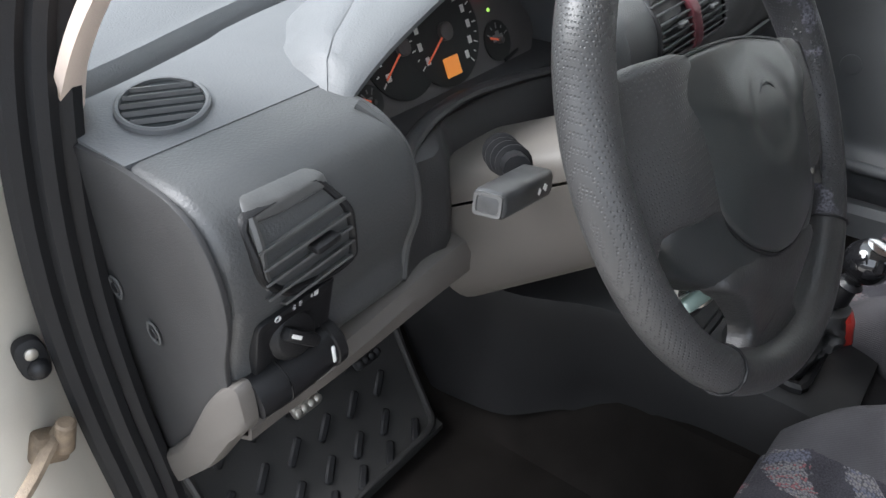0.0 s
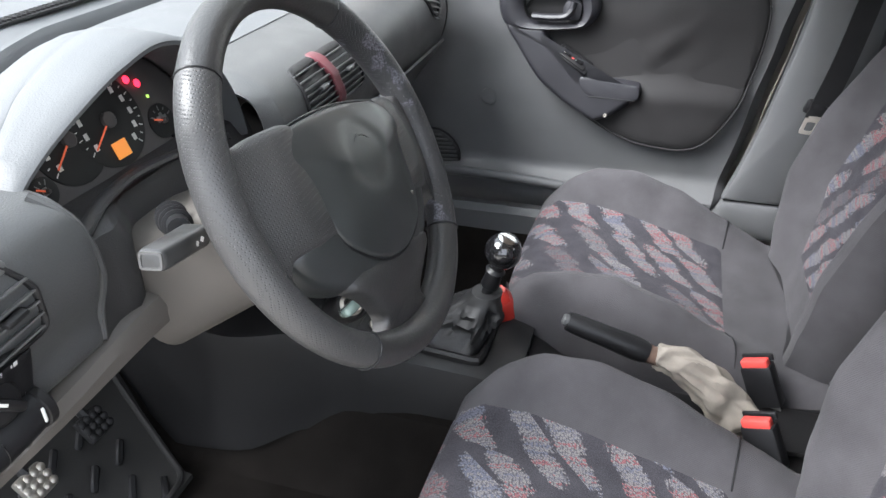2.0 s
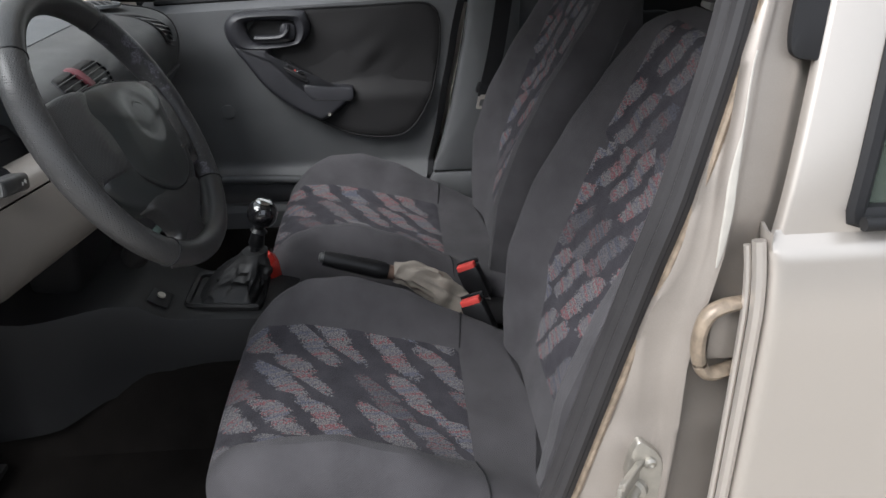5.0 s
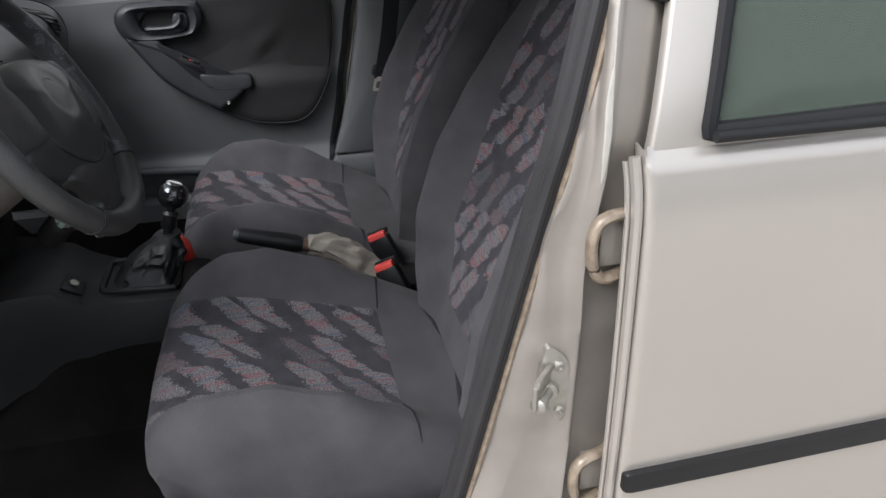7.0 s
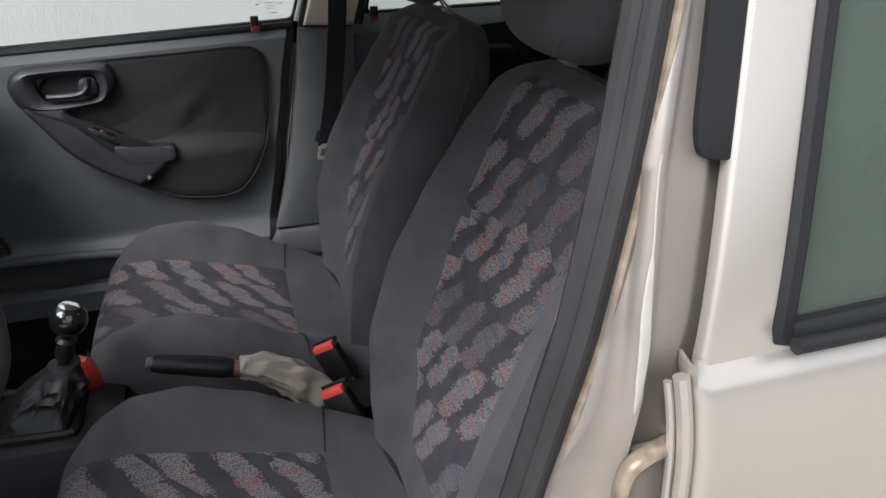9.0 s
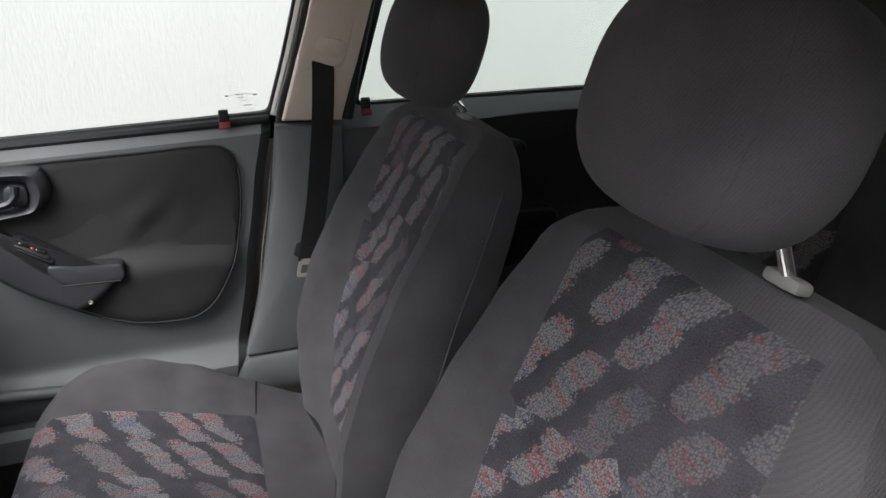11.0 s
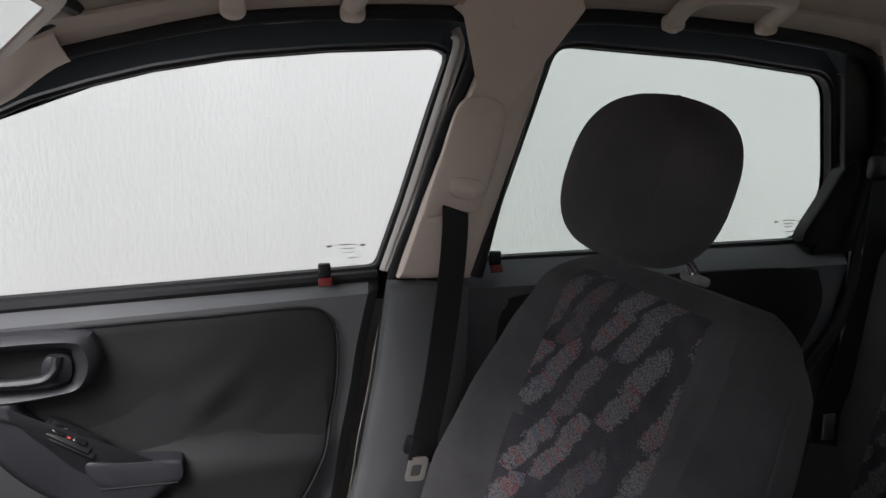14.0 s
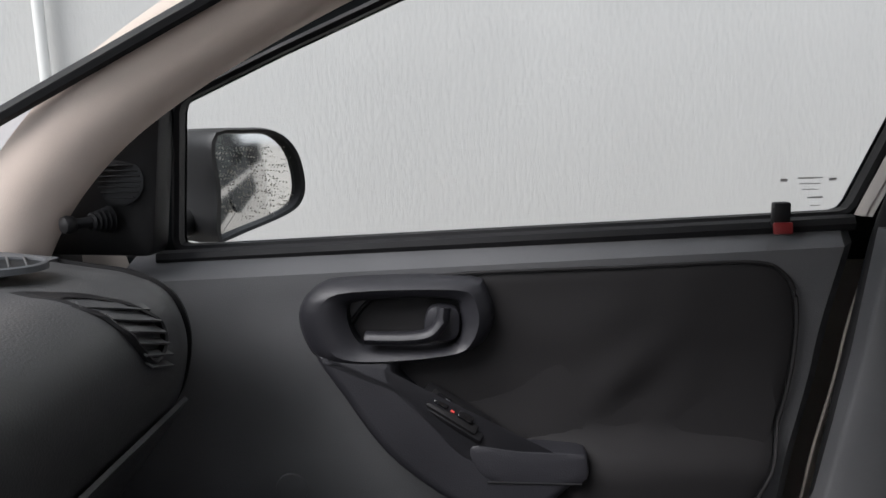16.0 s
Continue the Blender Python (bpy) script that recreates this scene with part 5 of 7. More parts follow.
def demister(x, y, turn):
    m = axis((x, y, 0.9572), (0.0, -0.06, 1)) @ Matrix.Rotation(turn, 4, "Z")
    ell = lambda a, b: [(a * math.cos(t), b * math.sin(t)) for t in np.linspace(0, 2 * math.pi, 33)[:-1]]
    d = part("demister_vent", ring_between(ell(0.036, 0.050), ell(0.031, 0.0445), lambda u, v, h: m @ Vector((u, v, h)), [(0, -0.006), (0.1, 0.0), (0.5, 0.0012), (0.9, 0.0008), (1, -0.004)], 40), DASH_LIT_TOP, dash, "oval slotted demister vent")
    # Black disc lying over the pad stands in for the hollow's deep shade.
    part("vent_well", pad(ell(0.032, 0.0455), lambda u, v, h: m @ Vector((u, v, h - 0.0018)), 0.003, 0.001), BAND_BLACK, d)
    for k in range(5):
        v = -0.030 + 0.0146 * k
        w = 2 * 0.0305 * math.sqrt(1 - (v / 0.046) ** 2)
        part("vane", rbox((w, 0.0020, 0.0045), m @ Matrix.Translation((0, v, -0.0005)) @ Matrix.Rotation(-0.4, 4, "X"), 0.0006, 1), DASH, d)


demister(-0.612, 0.931, radians(-32))
demister(0.555, 0.93, radians(35))

# side vent: framed hollow with sloping vanes, a pale top bar and a thumb tab
POD = [(z, y) for y, z in PROF_D[2:9]]
vy = lambda u, v: lerp_table(POD, v) - 0.0035
VENT = rounded([(-0.660, 0.927), (-0.588, 0.931), (-0.568, 0.900), (-0.567, 0.850), (-0.590, 0.845), (-0.640, 0.855), (-0.661, 0.880)], 0.012, 4)
vin = offset(VENT, -0.0075)
sv = part("side_vent", ring_between(VENT, vin, lambda u, v, h: Vector((u, vy(u, v) - h, v)), [(0, -0.014), (0, -0.004), (0.2, 0.0005), (0.5, 0.0015), (0.8, 0.0005), (1, -0.002), (1, -0.009)], 60), DASH_DARK, dash, "square air vent with sloping vanes")
part("vent_well", pad(vin, lambda u, v, h: Vector((u, vy(u, v) + 0.008 - h, v)), 0.004, 0.001), BLACK, sv)
for k in range(5):
    z = 0.903 - 0.0122 * k
    x0, x1 = (-0.655, -0.576 + 0.001 * k) if k < 4 else (-0.642, -0.576)
    p = [Vector((x, vy(x, z) + 0.002, z + 0.003 * (x + 0.62) / 0.04)) for x in np.linspace(x0, x1, 6)]
    part("vane", strip(p, [(0, 0.30, 0.95)], 0.010, 0.0018), VENT_GREY, sv)
BARO = subdiv(rounded([(-0.6545, 0.919), (-0.648, 0.9335), (-0.590, 0.9320), (-0.581, 0.926), (-0.580, 0.9175), (-0.625, 0.9165)], 0.004, 3), 0.008)
vb = part("vent_bar", pad(BARO, lambda u, v, h: Vector((u, vy(u, v) - 0.001 - h, v)), 0.010, 0.004, 0.001), VENT_GREY, sv, "worn grey bar above the vanes")
part("bar_cheek", tube(curve([(-0.6485, vy(0, 0.922) + 0.002, 0.922), (-0.6510, vy(0, 0.905) + 0.002, 0.905), (-0.6535, vy(0, 0.885) + 0.003, 0.885), (-0.6500, vy(0, 0.872) + 0.004, 0.872)], 4), 0.0042, 8), VENT_GREY, vb)
part("thumb_tab", rbox((0.024, 0.012, 0.006), Matrix.Translation((-0.603, vy(-0.61, 0.882) - 0.004, 0.886)) @ Matrix.Rotation(-0.08, 4, "Y"), 0.003), DASH_DARK, sv)

# light switch plate, knob, printed marks and the dark roller panel below
swp = part("light_switch_plate", pad(rounded([(-0.664, 0.844), (-0.592, 0.848), (-0.596, 0.775), (-0.668, 0.775)], 0.006, 3), lambda u, v, h: Vector((u, lerp_table(POD, v) - 0.005 - h, v)), 0.012, 0.002), BLACK, dash, "black light switch plate")
km = axis((-0.632, lerp_table(POD, 0.814) - 0.005, 0.814), (0.0, -1, 0.12))
kn = part("rotary_knob", lathe([(0.0215, 0), (0.0215, 0.004), (0.019, 0.006), (0.018, 0.008), (0.016, 0.009)], km, 28), DASH_DARK, swp)
part("knob_grip", rbox((0.034, 0.011, 0.012), km @ Matrix.Rotation(radians(-42), 4, "Z") @ Matrix.Translation((0, 0, 0.013)), 0.004), DASH_DARK, kn)
part("knob_mark", rbox((0.010, 0.003, 0.001), km @ Matrix.Rotation(radians(-42), 4, "Z") @ Matrix.Translation((-0.010, 0, 0.0197)), 0.0004, 1), WHITE, kn)
part("knob_symbol", lathe([(0.0042, 0), (0.0042, 0.0006), (0.002, 0.0006)], km @ Matrix.Translation((0.012, -0.012, 0.0085)), 12), WHITE, kn)


def mark(kind, x, z):
    m = axis((x, lerp_table(POD, z) - 0.0058, z), (0, -1, -0.25)) @ Matrix.Scale(0.72, 4)
    if kind == "ring":
        bm = tube([m @ Vector((0.0032 * math.cos(t), 0.0032 * math.sin(t), 0)) for t in np.linspace(0, 2 * math.pi, 14)[:-1]], 0.0007, 6, loop=True)
    elif kind == "rays":
        bm = joined(*[rbox((0.003, 0.0009, 0.0004), m @ Matrix.Rotation(a, 4, "Z") @ Matrix.Translation((0.0045, 0, 0)), 0, 1) for a in np.linspace(-0.6, 0.6, 3)], *[rbox((0.003, 0.0009, 0.0004), m @ Matrix.Rotation(math.pi + a, 4, "Z") @ Matrix.Translation((0.0045, 0, 0)), 0, 1) for a in np.linspace(-0.6, 0.6, 3)])
    else:
        bm = joined(rbox((0.006, 0.007, 0.0004), m, 0.001, 1), rbox((0.002, 0.004, 0.0004), m @ Matrix.Translation((-0.006, 0, 0)), 0, 1))
    part("printed_mark", bm, FAINT_PRINT, swp)


mark("ring", -0.648, 0.842)
mark("rays", -0.630, 0.8435)
mark("lamp", -0.612, 0.844)
mark("ring", -0.602, 0.801)
roll = [Vector((x, 0.786, 0.768 + 0.004 * math.sin(k))) for k, x in enumerate(np.linspace(-0.668, -0.602, 4))]
rp = part("roller_panel", tube([(-0.672, 0.803, 0.775), (-0.650, 0.800, 0.776), (-0.627, 0.799, 0.778), (-0.602, 0.799, 0.780)], 0.020, 20), BLACK, dash, "black ribbed roller switch panel")
for x in (-0.650, -0.627):
    part("joint", tube([Vector((x, 0.800 + 0.0202 * math.cos(t), 0.777 + 0.0202 * math.sin(t))) for t in np.linspace(1.5, 5.2, 14)], 0.0008, 6), DASH_DARK, rp)
part("dimmer_wheel", lathe([(0.019, 0), (0.0215, 0.002), (0.0215, 0.010), (0.019, 0.012)], axis((-0.604, 0.799, 0.780), (1, 0, 0)), 24), DASH_DARK, rp)
part("dimmer_mark", rbox((0.003, 0.002, 0.016), Matrix.Translation((-0.608, 0.7788, 0.784)), 0.0008), WHITE, rp)

# pale lower rail under the driver's side, wrapping round its end
low = [[] for _ in range(7)]
for x in np.linspace(-0.676, -0.400, 22):
    up = 0.014 * smooth(-0.60, -0.42, x)
    for k, (y, z) in enumerate(((0.86, 0.770 + up), (0.815, 0.768 + up), (0.800, 0.764 + up), (0.794, 0.752 + up), (0.798, 0.738 + 0.3 * up), (0.812, 0.730), (0.87, 0.722))):
        low[k].append(Vector((x, y + 0.012 * smooth(-0.60, -0.64, x), z - 0.012 * smooth(-0.60, -0.64, x))))
part("lower_rail", thick(grid(low), 0.004, (0, 1, 0.0)), TAUPE, dash, "taupe lower dashboard rail")
tail = curve([(-0.664, 0.806, 0.752), (-0.672, 0.832, 0.730), (-0.680, 0.872, 0.685), (-0.686, 0.93, 0.625), (-0.690, 0.99, 0.575), (-0.692, 1.02, 0.555)], 6)
WEDGE = subdiv(rounded([(0.786, 0.800), (0.804, 0.792), (0.826, 0.766), (0.868, 0.704), (0.925, 0.644), (0.989, 0.582), (1.03, 0.545), (1.03, 0.50), (0.93, 0.592), (0.855, 0.668), (0.805, 0.735), (0.786, 0.756)], 0.012, 3), 0.03)
part("lower_corner", pad(WEDGE, lambda u, v, h: Vector((-0.690 - h + 0.10 * max(0, 0.81 - u), u + 0.008, v)), 0.014, 0.009, 0.004), TAUPE, dash, "taupe corner of the lower rail")
part("under_panel", thick(grid([[Vector((x, 0.835 + 0.20 * k, 0.735 - 0.10 * k)) for x in np.linspace(-0.68, -0.20, 10)] for k in np.linspace(0, 1, 5)]), 0.006), DASH_DARK, dash)

# dark recess between pod and steering column
rec = []
for x in np.linspace(-0.494, -0.10, 28):
    y = 0.806 + 0.045 * smooth(-0.44, -0.36, x) + 0.006 * math.sin(math.pi * min(1, max(0, (x + 0.494) / 0.06)))
    rec.append([Vector((x, y + 0.012, 0.745)), Vector((x, y, 0.772)), Vector((x, y - 0.002, 0.81)), Vector((x, y, 0.85)), Vector((x, y + 0.010, 0.872)), Vector((x, y + 0.030, 0.882)), Vector((x, 0.905, 0.884))])
part("column_surround", thick(grid(rec), 0.004, (0, 1, -0.5)), DASH_SHADED_DARK, dash, "dark panel round the steering column")
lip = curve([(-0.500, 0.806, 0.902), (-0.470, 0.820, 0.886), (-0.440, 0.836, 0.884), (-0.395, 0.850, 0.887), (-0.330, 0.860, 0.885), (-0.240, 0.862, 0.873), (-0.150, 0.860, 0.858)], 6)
part("binnacle_lip", tube(lip, 0.0085, 10, flat=0.7), DASH_SHADED_DARK, dash, "dark lip under the instruments")
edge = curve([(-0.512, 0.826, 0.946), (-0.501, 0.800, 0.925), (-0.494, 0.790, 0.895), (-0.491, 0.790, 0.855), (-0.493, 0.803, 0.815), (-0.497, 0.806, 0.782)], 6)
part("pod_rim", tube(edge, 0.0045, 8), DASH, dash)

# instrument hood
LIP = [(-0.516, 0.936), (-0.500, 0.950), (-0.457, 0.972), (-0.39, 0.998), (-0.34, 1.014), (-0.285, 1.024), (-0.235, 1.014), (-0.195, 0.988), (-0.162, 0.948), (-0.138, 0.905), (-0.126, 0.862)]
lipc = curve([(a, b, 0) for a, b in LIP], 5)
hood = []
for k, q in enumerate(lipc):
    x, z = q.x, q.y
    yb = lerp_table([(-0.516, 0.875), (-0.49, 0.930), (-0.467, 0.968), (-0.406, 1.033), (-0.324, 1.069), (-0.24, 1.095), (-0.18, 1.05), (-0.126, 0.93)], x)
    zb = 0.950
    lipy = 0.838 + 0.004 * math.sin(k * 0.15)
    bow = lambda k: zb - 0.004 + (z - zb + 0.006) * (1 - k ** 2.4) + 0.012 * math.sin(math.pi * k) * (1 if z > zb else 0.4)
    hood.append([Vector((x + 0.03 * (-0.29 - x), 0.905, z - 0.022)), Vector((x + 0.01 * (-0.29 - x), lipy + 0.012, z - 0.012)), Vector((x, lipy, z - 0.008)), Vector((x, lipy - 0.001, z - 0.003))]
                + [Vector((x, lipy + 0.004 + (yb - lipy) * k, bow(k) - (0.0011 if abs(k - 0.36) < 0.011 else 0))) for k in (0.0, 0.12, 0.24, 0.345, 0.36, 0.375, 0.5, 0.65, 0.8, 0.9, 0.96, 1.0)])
part("instrument_hood", thick(grid(hood), 0.003, (0, 0.1, -1)), DASH_LIT_TOP, dash)

# instruments
cm = axis((-0.320, 0.902, 0.925), (0, -0.94, 0.34))
clu = part("instrument_panel", pad(rounded([(-0.16, -0.046), (-0.12, 0.02), (-0.03, 0.075), (0.06, 0.085), (0.125, 0.050), (0.168, -0.02), (0.14, -0.056), (0.0, -0.058), (-0.12, -0.060)], 0.02, 4), lambda u, v, h: cm @ Vector((u, v, h)), 0.006, 0.002), BEZEL, dash, "instrument panel with two main dials and amber display")


def dial(u, v, r, a0, a1, ticks, needle, up=0.0):
    d = part("dial", lathe([(r, -0.001), (r, 0.0012), (r - 0.002, 0.0016), (0.0, 0.0014)], cm @ Matrix.Translation((u, v, 0.001 + up)), 40), DIAL, clu)
    bars = []
    for k in range(ticks):
        a = radians(a0 + (a1 - a0) * k / (ticks - 1))
        bars.append(rbox((0.0062 if k % 2 == 0 else 0.0035, 0.0013, 0.0005), cm @ Matrix.Translation((u, v, 0.003)) @ Matrix.Rotation(a, 4, "Z") @ Matrix.Translation((r - 0.006, 0, 0)), 0, 1))
        if k % 2 == 0:
            bars.append(rbox((0.0060, 0.0078, 0.0004), cm @ Matrix.Translation((u + (r - 0.0155) * math.cos(a), v + (r - 0.0155) * math.sin(a), 0.003)), 0, 1))
    part("scale_print", joined(*bars), GREY_PRINT if r < 0.03 else WHITE, d)
    part("needle", rbox((r * 0.80, 0.0022, 0.0015), cm @ Matrix.Translation((u, v, 0.006)) @ Matrix.Rotation(radians(needle), 4, "Z") @ Matrix.Translation((r * 0.40, 0, 0)), 0.0006, 1), NEEDLE, d, "orange needle")
    part("needle_hub", lathe([(r * 0.17, 0), (r * 0.17, 0.005), (r * 0.12, 0.007)], cm @ Matrix.Translation((u, v, 0.003)), 18), BEZEL, d)


dial(-0.055, 0.012, 0.050, 218, 40, 13, 214)
dial(0.0085, 0.011, 0.055, 212, -50, 23, 212, 0.0006)
dial(-0.113, -0.023, 0.0165, 200, 60, 5, 150)
dial(0.090, -0.020, 0.022, 150, 20, 5, 160)
part("display", rbox((0.023, 0.020, 0.002), cm @ Matrix.Translation((0.005, -0.024, 0.005)), 0.004), AMBER, clu, "lit amber display")
for u, v in ((0.066, 0.042), (0.080, 0.033)):
    part("warning_lamp", lathe([(0.0050, 0), (0.0045, 0.001), (0.001, 0.0012)], cm @ Matrix.Translation((u, v, 0.003)), 14), TELLTALE, clu, "lit red warning lamp")
part("warning_lamp", lathe([(0.0022, 0), (0.0022, 0.001)], cm @ Matrix.Translation((0.0855, 0.014, 0.003)), 10), GREEN_LED, clu, "small green lamp")
part("trip_button", rbox((0.028, 0.004, 0.003), cm @ Matrix.Translation((0.104, -0.040, 0.004)) @ Matrix.Rotation(0.2, 4, "Z"), 0.001), BLACK, clu)

# centre vent with the hazard switch across it
PODP = [(z, y) for y, z in PROF_P[2:10]]
vc = lambda u, v: lerp_table(PODP, v) - 0.006
out = rounded([(-0.046, 0.919), (0.143, 0.919), (0.152, 0.842), (-0.052, 0.842)], 0.014, 4)
inn = offset(out, -0.004)
cv = part("centre_vent", ring_between(out, inn, lambda u, v, h: Vector((u, vc(u, v) - h, v)), [(0, -0.014), (0, -0.001), (0.4, 0.001), (1, 0.0), (1, -0.008)], 64), DASH_DARK, dash, "wide centre vent with sloping vanes")
part("vent_well", pad(subdiv(inn, 0.012), lambda u, v, h: Vector((u, vc(u, v) + 0.003 - h, v)), 0.003, 0.0005), BLACK, cv)
for k in range(8):
    z = 0.9110 - 0.0091 * k
    part("vane", strip([Vector((x, vc(x, z) + 0.0005, z)) for x in (-0.045 - 0.0005 * k, 0.0, 0.05, 0.10, 0.147 + 0.0005 * k)], [(0, 0.35, 0.94)], 0.006, 0.0018), DASH, cv)
for x in (0.004, 0.100):
    part("thumb_tab", rbox((0.020, 0.010, 0.006), Matrix.Translation((x, vc(x, 0.884) - 0.004, 0.884)), 0.002), DASH, cv)
BAR = rounded([(0.030, 0.921), (0.055, 0.921), (0.066, 0.841), (0.044, 0.841)], 0.004, 3)
part("hazard_switch", pad(subdiv(BAR, 0.008), lambda u, v, h: Vector((u, vc(u, v) - 0.005 - h, v)), 0.010, 0.003, 0.001), DULL_RED, dash, "dull red hazard switch across the vent")

# passenger side vent
pv = curve([(0.515, 0.936), (0.548, 0.930), (0.582, 0.905), (0.594, 0.880), (0.578, 0.862), (0.550, 0.858), (0.534, 0.878), (0.520, 0.908)], 4, closed=True)
py = lambda u, v: lerp_table(PODP, v) - 0.007
pin = offset(pv, -0.006)
sv2 = part("side_vent", ring_between(pv, pin, lambda u, v, h: Vector((u, py(u, v) - h, v)), [(0, -0.014), (0, -0.002), (0.4, 0.001), (1, 0.0), (1, -0.008)], 48), DASH_DARK, dash, "rounded air vent with sloping vanes")
part("vent_well", pad(pin, lambda u, v, h: Vector((u, py(u, v) + 0.0065 - h, v)), 0.003, 0.001), BLACK, sv2)
for k in range(6):
    z = 0.916 - 0.0115 * k
    part("vane", strip([Vector((x, py(x, z - 0.3 * (x - 0.55)) + 0.002, z - 0.30 * (x - 0.55))) for x in (0.522 + 0.004 * k, 0.55, 0.588)], [(0, -0.5, 0.86)], 0.010, 0.0022), DASH, sv2)
part("glove_shelf", thick(grid([[Vector((x, 0.80 + 0.10 * k, 0.785 - 0.13 * k)) for x in np.linspace(0.14, 0.66, 10)] for k in np.linspace(0, 1, 5)]), 0.005), DASH, dash)
part("centre_panel", rbox((0.20, 0.10, 0.36), Matrix.Translation((0.045, 0.885, 0.68)) @ Matrix.Rotation(radians(8), 4, "X"), 0.02, 3), DASH_DARK, dash, "dark centre stack")


# ---- steering wheel and column ----
WC, EL = Vector((-0.3355, 0.5979, 0.9214)), 0.4682
WM = axis(WC, (0, -math.cos(EL), math.sin(EL)))      # x to the passenger's side, y up the wheel, z to the driver
wheel = thing("steering_wheel", "black leather steering wheel with dimpled grips and worn rim", "steering wheel", WC)
RR, RT = 0.1885, 0.0180


def rim(a0, a1, n):
    rows = []
    for i in range(n + 1):
        a = a0 + (a1 - a0) * i / n
        t = RT * (1 + 0.05 * math.sin(3 * a))
        rows.append([WM @ Vector(((RR + t * math.cos(b)) * math.cos(a), (RR + t * math.cos(b)) * math.sin(a), t * 1.05 * math.sin(b))) for b in np.linspace(0, 2 * math.pi, 17)[:-1]])
    return rows


SEAMS = [radians(49), radians(131), radians(229), radians(311)]
part("rim_top", grid(rim(SEAMS[0], SEAMS[1], 28), closed=True), LEATHER_PLAIN, wheel, "smooth leather top of the rim")
part("rim_side", grid(rim(SEAMS[1], SEAMS[2], 34), closed=True), LEATHER, wheel, "dimpled leather grip")
part("rim_bottom", grid(rim(SEAMS[2], SEAMS[3], 28), closed=True), LEATHER_PLAIN, wheel, "smooth leather bottom of the rim")
part("rim_side", grid(rim(SEAMS[3], SEAMS[0] + 2 * math.pi, 34), closed=True), LEATHER_WORN, wheel, "dimpled leather grip, worn and peeling")
for a in SEAMS:
    part("stitched_seam", tube([WM @ Vector(((RR + RT * 1.02 * math.cos(b)) * math.cos(a), (RR + RT * 1.02 * math.cos(b)) * math.sin(a), RT * 1.07 * math.sin(b))) for b in np.linspace(0, 2 * math.pi, 17)[:-1]], 0.0013, 6, loop=True), BLACK, wheel)
rng = random.Random(5)
worn = []
for k in range(60):
    a, b = radians(rng.uniform(-42, 14)), rng.uniform(2.3, 3.6)
    q = WM @ Vector(((RR + RT * 1.01 * math.cos(b)) * math.cos(a), (RR + RT * 1.01 * math.cos(b)) * math.sin(a), RT * 1.06 * math.sin(b)))
    worn.append(rbox((rng.uniform(0.0015, 0.0035), rng.uniform(0.001, 0.0022), 0.0008), Matrix.Translation(q) @ Euler((rng.random() * 3, rng.random() * 3, rng.random() * 3)).to_matrix().to_4x4(), 0.0005, 1))
part("peeling_patch", joined(*worn), DASH, wheel, "peeled flakes of leather")


HUB = WM @ Matrix.Rotation(radians(-12), 4, "Z")        # the wheel stands turned a little


def spoke_at(u, v, h):
    """The spokes rise from the rim to the airbag cover."""
    return HUB @ Vector((u, v, 0.003 + 0.0175 * smooth(0.172, 0.112, math.hypot(u, v)) + h))


LS = curve([(-0.182, 0.066), (-0.150, 0.053), (-0.118, 0.058), (-0.075, 0.054), (-0.05, 0.01), (-0.060, -0.052), (-0.100, -0.055), (-0.134, -0.056), (-0.150, -0.066), (-0.160, -0.088), (-0.180, -0.070), (-0.188, 0.0)], 4, closed=True)
for sx in (1, -1):
    part("spoke", pad([(sx * q.x, q.y) for q in LS], spoke_at, 0.020, 0.008, 0.003, rings=7), LEATHER, wheel, "dimpled leather spoke", sharp=75)
BS = curve([(-0.086, -0.100), (-0.066, -0.122), (-0.043, -0.150), (-0.052, -0.168), (-0.075, -0.188), (0.0, -0.196), (0.075, -0.188), (0.052, -0.168), (0.043, -0.150), (0.066, -0.122), (0.086, -0.100), (0.0, -0.085)], 4, closed=True)
part("spoke", pad(BS, spoke_at, 0.020, 0.008, 0.002, rings=7), LEATHER_PLAIN, wheel, "smooth leather lower spoke", sharp=75)
HC = curve([(-0.139, -0.051), (-0.126, -0.079), (-0.104, -0.098), (-0.075, -0.110), (-0.040, -0.116), (0.0, -0.119), (0.040, -0.116), (0.075, -0.110), (0.104, -0.098), (0.126, -0.079), (0.139, -0.051), (0.09, -0.030), (0.0, 0.010), (-0.09, -0.030)], 4, closed=True)
part("hub_cover", pad(HC, lambda u, v, h: HUB @ Vector((u, v, 0.0035 + 0.017 * smooth(0.155, 0.105, math.hypot(u, v)) + h)), 0.030, 0.010, 0.0, rings=7), AIRBAG, wheel, "smooth dark shroud below the airbag cover", sharp=75)
part("hub_back", lathe([(0.045, -0.060), (0.055, -0.035), (0.060, -0.012), (0.050, -0.004)], HUB, 32), DASH_DARK, wheel)
AB = curve([(-0.124, 0.033), (-0.108, 0.047), (-0.075, 0.056), (-0.03, 0.061), (0.0, 0.062), (0.03, 0.061), (0.075, 0.056), (0.108, 0.047), (0.124, 0.033), (0.107, 0.015), (0.096, -0.008), (0.0915, -0.035), (0.080, -0.062), (0.056, -0.084), (0.024, -0.098), (0.0, -0.101), (-0.024, -0.098), (-0.056, -0.084), (-0.080, -0.062), (-0.0915, -0.035), (-0.096, -0.008), (-0.107, 0.015)], 4, closed=True)


